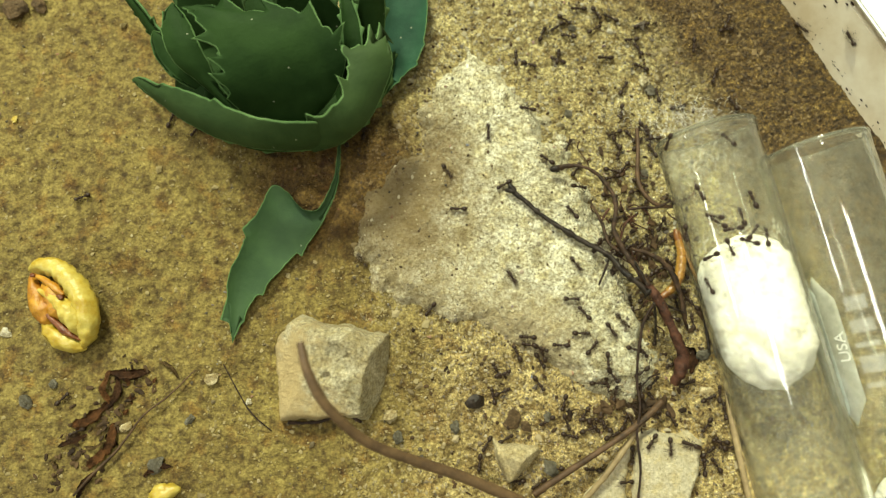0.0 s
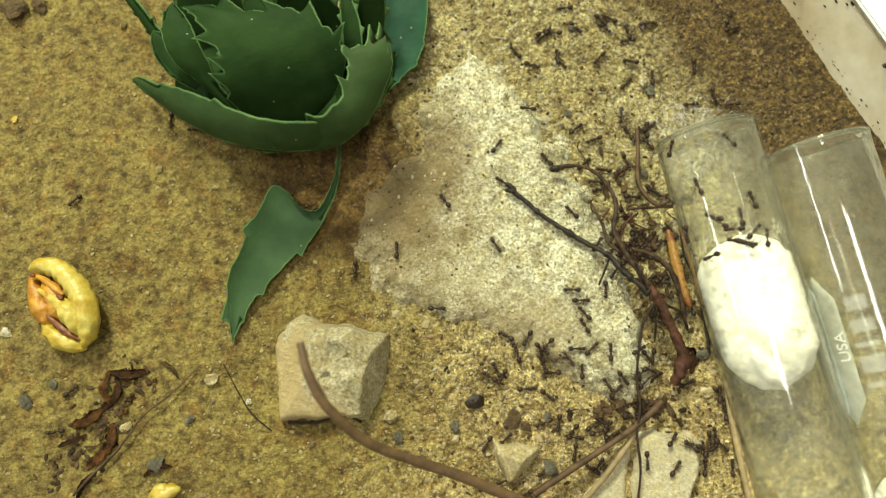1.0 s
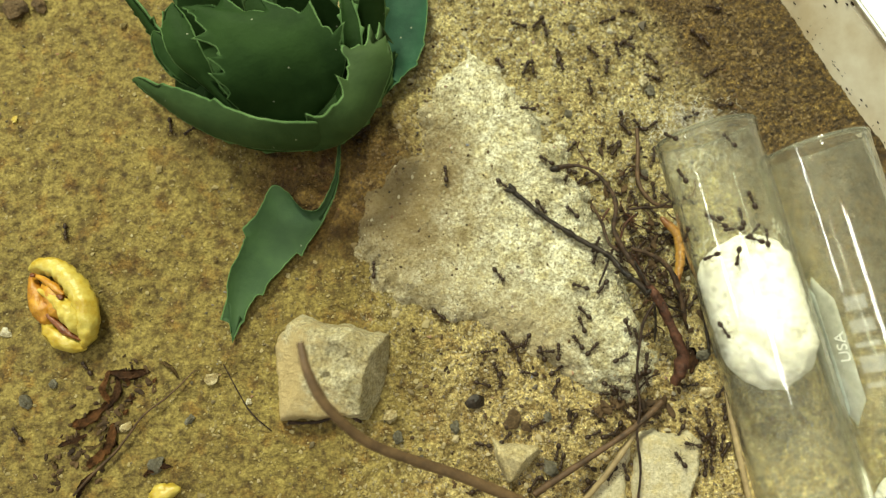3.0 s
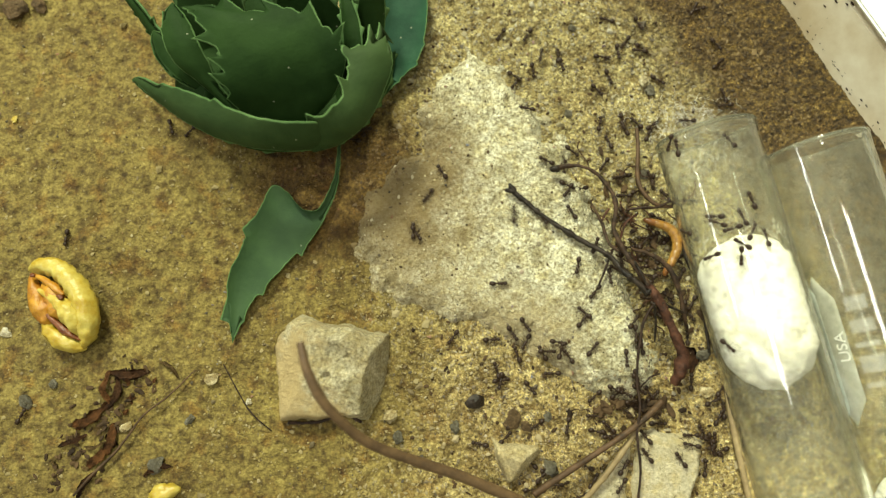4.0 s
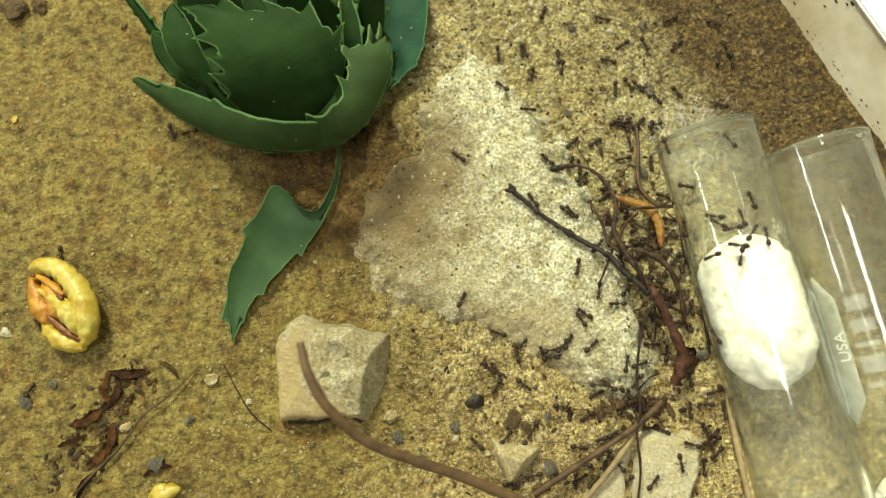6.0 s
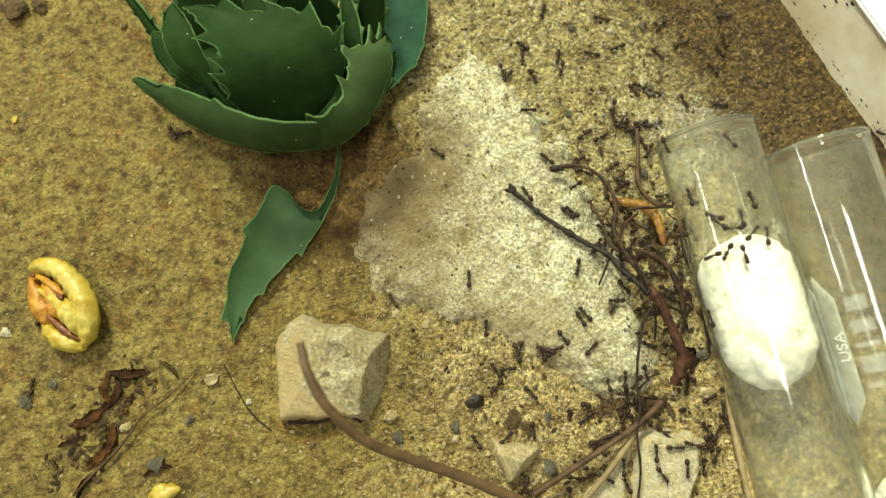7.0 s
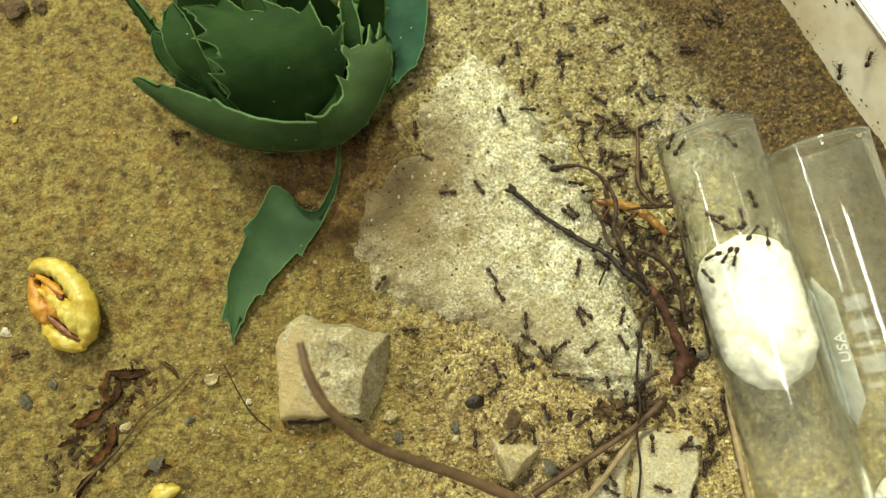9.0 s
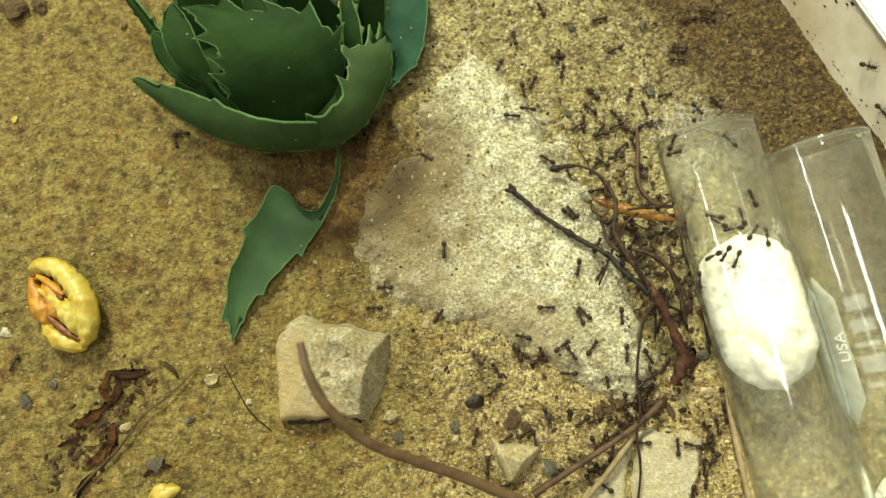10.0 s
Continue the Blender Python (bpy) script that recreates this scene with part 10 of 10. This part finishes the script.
    ride(8.05, [(0, 19.6, 4.5, 352), (0.17, 20.1, 4.5, 292), (0.33, 20.6, 4.5, 232), (0.5, 21.1, 4.5, 172), (1, 19.0, 3.4, 117), (1.25, 19.9, 3.8, 72), (1.5, 20.7, 4.3, 27), (2, 21.7, 3.7, 27), (2.5, 21.2, 4.0, 27), (4, 21.3, 3.4, 17), (5.5, 21.3, 3.6, 27), (7, 21.2, 2.9, -3), (7.5, 20.5, 3.0, -23), (8, 21.4, 3.9, 27), (9, 21.2, 4.2, 27), (10, 21.6, 4.1, 37)])
    ride(8.05, [(0, 19.5, 1.8, 122), (0.33, 19.5, 1.9, 180), (0.67, 19.6, 2.1, 239), (1, 19.6, 2.2, 297), (1.5, 19.4, -0.2, 267), (2, 19.9, 0.3, 272), (2.17, 19.7, 0.3, 330), (2.33, 19.5, 0.4, 389), (2.5, 19.3, 0.4, 447), (4, 19.6, 2.8, 497), (5.5, 19.5, 2.8, 497), (6.25, 19.8, 3.9, 450), (7, 20.2, 5.0, 402), (7.5, 20.0, 4.7, 402), (8.5, 20.7, 5.1, 407), (10, 20.4, 5.3, 407)])
    ride(8.05, [(0, 20.2, 7.4, 82), (5, 20.2, 7.3, 85), (10, 20.2, 7.1, 80)])
    ride(7.2, [(0, 15.5, 4.6, 137), (2.2, 15.5, 4.4, 147), (4.4, 15.5, 4.8, 125), (7.5, 15.6, 4.6, 143), (10, 15.5, 4.6, 137)])
    ride(7.2, [(0, 17.0, 3.0, 97), (2.2, 17.1, 2.9, 107), (4.4, 16.9, 3.1, 85), (7.5, 16.9, 3.0, 103), (10, 17.0, 3.0, 97)])
    ride(7.2, [(0, 18.2, 0.7, 227), (2.2, 18.1, 0.5, 237), (4.4, 18.1, 0.8, 215), (7.5, 18.3, 0.8, 233), (10, 18.2, 0.7, 227)])
    ride(7.2, [(0, 19.4, -1.0, 187), (2.2, 19.5, -1.0, 197), (4.4, 19.4, -0.9, 175), (7.5, 19.2, -1.1, 193), (10, 19.4, -1.0, 187)])
    ride(7.2, [(0, 15.6, 1.5, 177), (2.2, 15.6, 1.7, 187), (4.4, 15.7, 1.4, 165), (7.5, 15.8, 1.6, 183), (10, 15.6, 1.5, 177)])
    ride(7.2, [(0, 14.4, 4.9, 117), (2.2, 14.5, 5.1, 127), (4.4, 14.4, 4.9, 105), (7.5, 14.4, 4.9, 123), (10, 14.4, 4.9, 117)])
    ride(8.05, [(0, 10.3, 6.3, 347), (0.17, 10.9, 6.4, 287), (0.33, 11.5, 6.5, 227), (0.5, 12.1, 6.6, 167), (1.5, 6.5, 6.3, 172), (2.5, 8.5, 8.3, 157), (4, 2.3, 7.8, 187), (4.17, 2.9, 8.2, 242), (4.33, 3.5, 8.5, 297), (4.5, 4.2, 8.8, 352), (5.5, 7.6, 8.1, 357), (6, 8.6, 8.1, 297), (6.5, 9.5, 8.0, 237), (7, 10.5, 8.0, 177), (8.5, 3.8, 8.5, 157), (8.75, 3.1, 8.0, 197), (9, 2.5, 7.5, 237), (10, 2.9, 8.5, 277)])
    ride(7.2, [(0, 3.5, 0.2, 147), (5, 3.7, 0.1, 152), (10, 3.7, 0.1, 147)])
    ride(8.05, [(0, 15.5, 10.7, 377), (2.5, 15.9, 10.7, 377), (3.33, 15.6, 10.7, 434), (4.17, 15.3, 10.7, 490), (5, 15.0, 10.7, 547), (7.5, 14.6, 10.7, 547), (10, 15.0, 10.7, 557)])
    ride(8.05, [(0, 0.8, 9.0, 407), (0.33, 1.2, 9.0, 464), (0.67, 1.6, 8.9, 520), (1, 2.0, 8.9, 577), (2.5, -0.1, 8.0, 537), (3.17, 0.4, 8.4, 477), (3.83, 0.9, 8.7, 417), (4.5, 1.4, 9.1, 357), (7, 1.1, 9.7, 347), (8, 1.0, 9.2, 287), (9, 0.9, 8.6, 227), (10, 1.2, 8.3, 227)])
    ride(8.05, [(0, 13.5, -0.3, 172), (5, 13.6, -0.1, 172), (10, 13.3, -0.3, 172)])
    squirm(0, [(0, 39.7, 1.5, -77), (0.5, 39.0, 1.2, -90), (1, 38.4, 1.4, -80), (1.5, 38.9, 1.8, -90), (2, 39.7, 2.2, -74), (2.5, 39.2, 3.6, -66), (4, 35.5, 4.2, -18), (4.5, 34.8, 5.1, -23), (5, 33.5, 6.9, -21), (5.5, 31.7, 8.3, -20), (7, 30.0, 7.8, -8), (7.5, 29.7, 7.7, -14), (8, 27.5, 7.1, -12), (8.5, 27.6, 7.4, -8), (9, 27.6, 7.6, -7), (9.5, 27.2, 7.5, -2), (10, 27.6, 7.5, -18)])
    squirm(1, [(0, 40.0, 0.2, -79), (0.5, 39.0, -0.1, -90), (1, 38.7, 0.1, -80), (1.5, 38.9, 0.4, -89), (2, 40.1, 0.9, -75), (2.5, 39.7, 2.3, -67), (4, 36.8, 3.8, -19), (4.5, 36.0, 4.6, -21), (5, 34.7, 6.5, -23), (5.5, 32.9, 7.9, -20), (7, 31.3, 7.6, -7), (7.5, 31.0, 7.4, -13), (8, 28.8, 6.9, -12), (8.5, 28.9, 7.3, -8), (9, 28.9, 7.5, -7), (9.5, 28.5, 7.4, -3), (10, 28.9, 7.1, -18)])
    squirm(2, [(0, 40.2, -1.1, -87), (0.5, 39.0, -1.5, -89), (1, 38.9, -1.2, -80), (1.5, 38.9, -0.9, -88), (2, 40.4, -0.3, -76), (2.5, 40.2, 1.1, -75), (4, 38.0, 3.3, -28), (4.5, 37.3, 4.0, -29), (5, 35.9, 5.9, -34), (5.5, 34.1, 7.3, -31), (7, 32.7, 7.4, -12), (7.5, 32.3, 7.0, -17), (8, 30.1, 6.6, -13), (8.5, 30.3, 7.0, -11), (9, 30.2, 7.3, -11), (9.5, 29.8, 7.3, -8), (10, 30.1, 6.7, -17)])
    squirm(3, [(0, 40.1, -2.5, -97), (0.5, 39.1, -2.8, -86), (1, 39.1, -2.5, -80), (1.5, 39.0, -2.2, -85), (2, 40.7, -1.6, -82), (2.5, 40.4, -0.3, -86), (4, 39.0, 2.4, -58), (4.5, 38.3, 3.2, -54), (5, 36.9, 4.9, -52), (5.5, 35.2, 6.5, -43), (7, 33.9, 7.1, -24), (7.5, 33.5, 6.6, -24), (8, 31.4, 6.3, -12), (8.5, 31.6, 6.7, -15), (9, 31.5, 6.9, -19), (9.5, 31.2, 7.0, -15), (10, 31.4, 6.4, -16)])
    squirm(4, [(0, 39.9, -3.8, -103), (0.5, 39.2, -4.1, -80), (1, 39.4, -3.8, -81), (1.5, 39.2, -3.5, -84), (2, 40.8, -2.9, -90), (2.5, 40.4, -1.5, -92), (4, 39.5, 1.2, -79), (4.5, 38.8, 2.0, -73), (5, 37.6, 3.8, -64), (5.5, 36.1, 5.5, -55), (7, 35.1, 6.3, -38), (7.5, 34.8, 6.0, -32), (8, 32.7, 6.0, -15), (8.5, 32.8, 6.4, -18), (9, 32.7, 6.5, -25), (9.5, 32.4, 6.6, -20), (10, 32.7, 6.0, -15)])
    squirm(5, [(0, 39.6, -5.0, -109), (0.5, 39.5, -5.4, -76), (1, 39.6, -5.1, -79), (1.5, 39.3, -4.9, -81), (2, 40.7, -4.3, -99), (2.5, 40.3, -2.9, -95), (4, 39.5, -0.2, -96), (4.5, 39.0, 0.7, -93), (5, 38.0, 2.6, -78), (5.5, 36.6, 4.4, -75), (7, 36.0, 5.4, -52), (7.5, 35.7, 5.1, -59), (8, 33.9, 5.6, -20), (8.5, 34.1, 5.9, -24), (9, 33.9, 5.8, -32), (9.5, 33.7, 6.2, -22), (10, 34.0, 5.7, -14)])
    squirm(6, [(0, 39.0, -6.3, -122), (0.5, 39.8, -6.7, -76), (1, 39.9, -6.4, -74), (1.5, 39.6, -6.1, -77), (2, 40.4, -5.6, -105), (2.5, 40.2, -4.2, -100), (4, 39.1, -1.4, -115), (4.5, 38.7, -0.6, -112), (5, 38.0, 1.2, -100), (5.5, 36.8, 3.0, -89), (7, 36.6, 4.2, -73), (7.5, 36.1, 3.8, -84), (8, 35.2, 5.1, -25), (8.5, 35.3, 5.3, -32), (9, 35.0, 5.1, -41), (9.5, 34.9, 5.7, -24), (10, 35.3, 5.4, -13)])
    squirm(7, [(0, 38.1, -7.3, -138), (0.5, 40.2, -8.0, -75), (1, 40.3, -7.7, -72), (1.5, 40.0, -7.5, -67), (2, 40.0, -6.9, -111), (2.5, 39.9, -5.5, -102), (4, 38.5, -2.6, -122), (4.5, 38.1, -1.8, -117), (5, 37.7, -0.0, -109), (5.5, 36.8, 1.7, -93), (7, 36.9, 3.0, -81), (7.5, 36.1, 2.5, -90), (8, 36.4, 4.5, -28), (8.5, 36.3, 4.6, -35), (9, 35.9, 4.1, -46), (9.5, 36.1, 5.1, -26), (10, 36.5, 5.1, -13)])
    squirm(8, [(0, 37.1, -8.1, -142), (0.5, 40.5, -9.3, -75), (1, 40.7, -8.9, -71), (1.5, 40.6, -8.6, -61), (2, 39.5, -8.1, -112), (2.5, 39.6, -6.8, -103), (4, 37.8, -3.7, -122), (4.5, 37.5, -3.0, -115), (5, 37.2, -1.3, -110), (5.5, 36.7, 0.4, -91), (7, 37.1, 1.6, -80), (7.5, 36.1, 1.1, -89), (8, 37.6, 3.8, -28), (8.5, 37.4, 3.7, -36), (9, 36.9, 3.1, -46), (9.5, 37.3, 4.5, -27), (10, 37.9, 4.8, -12)])


motions()
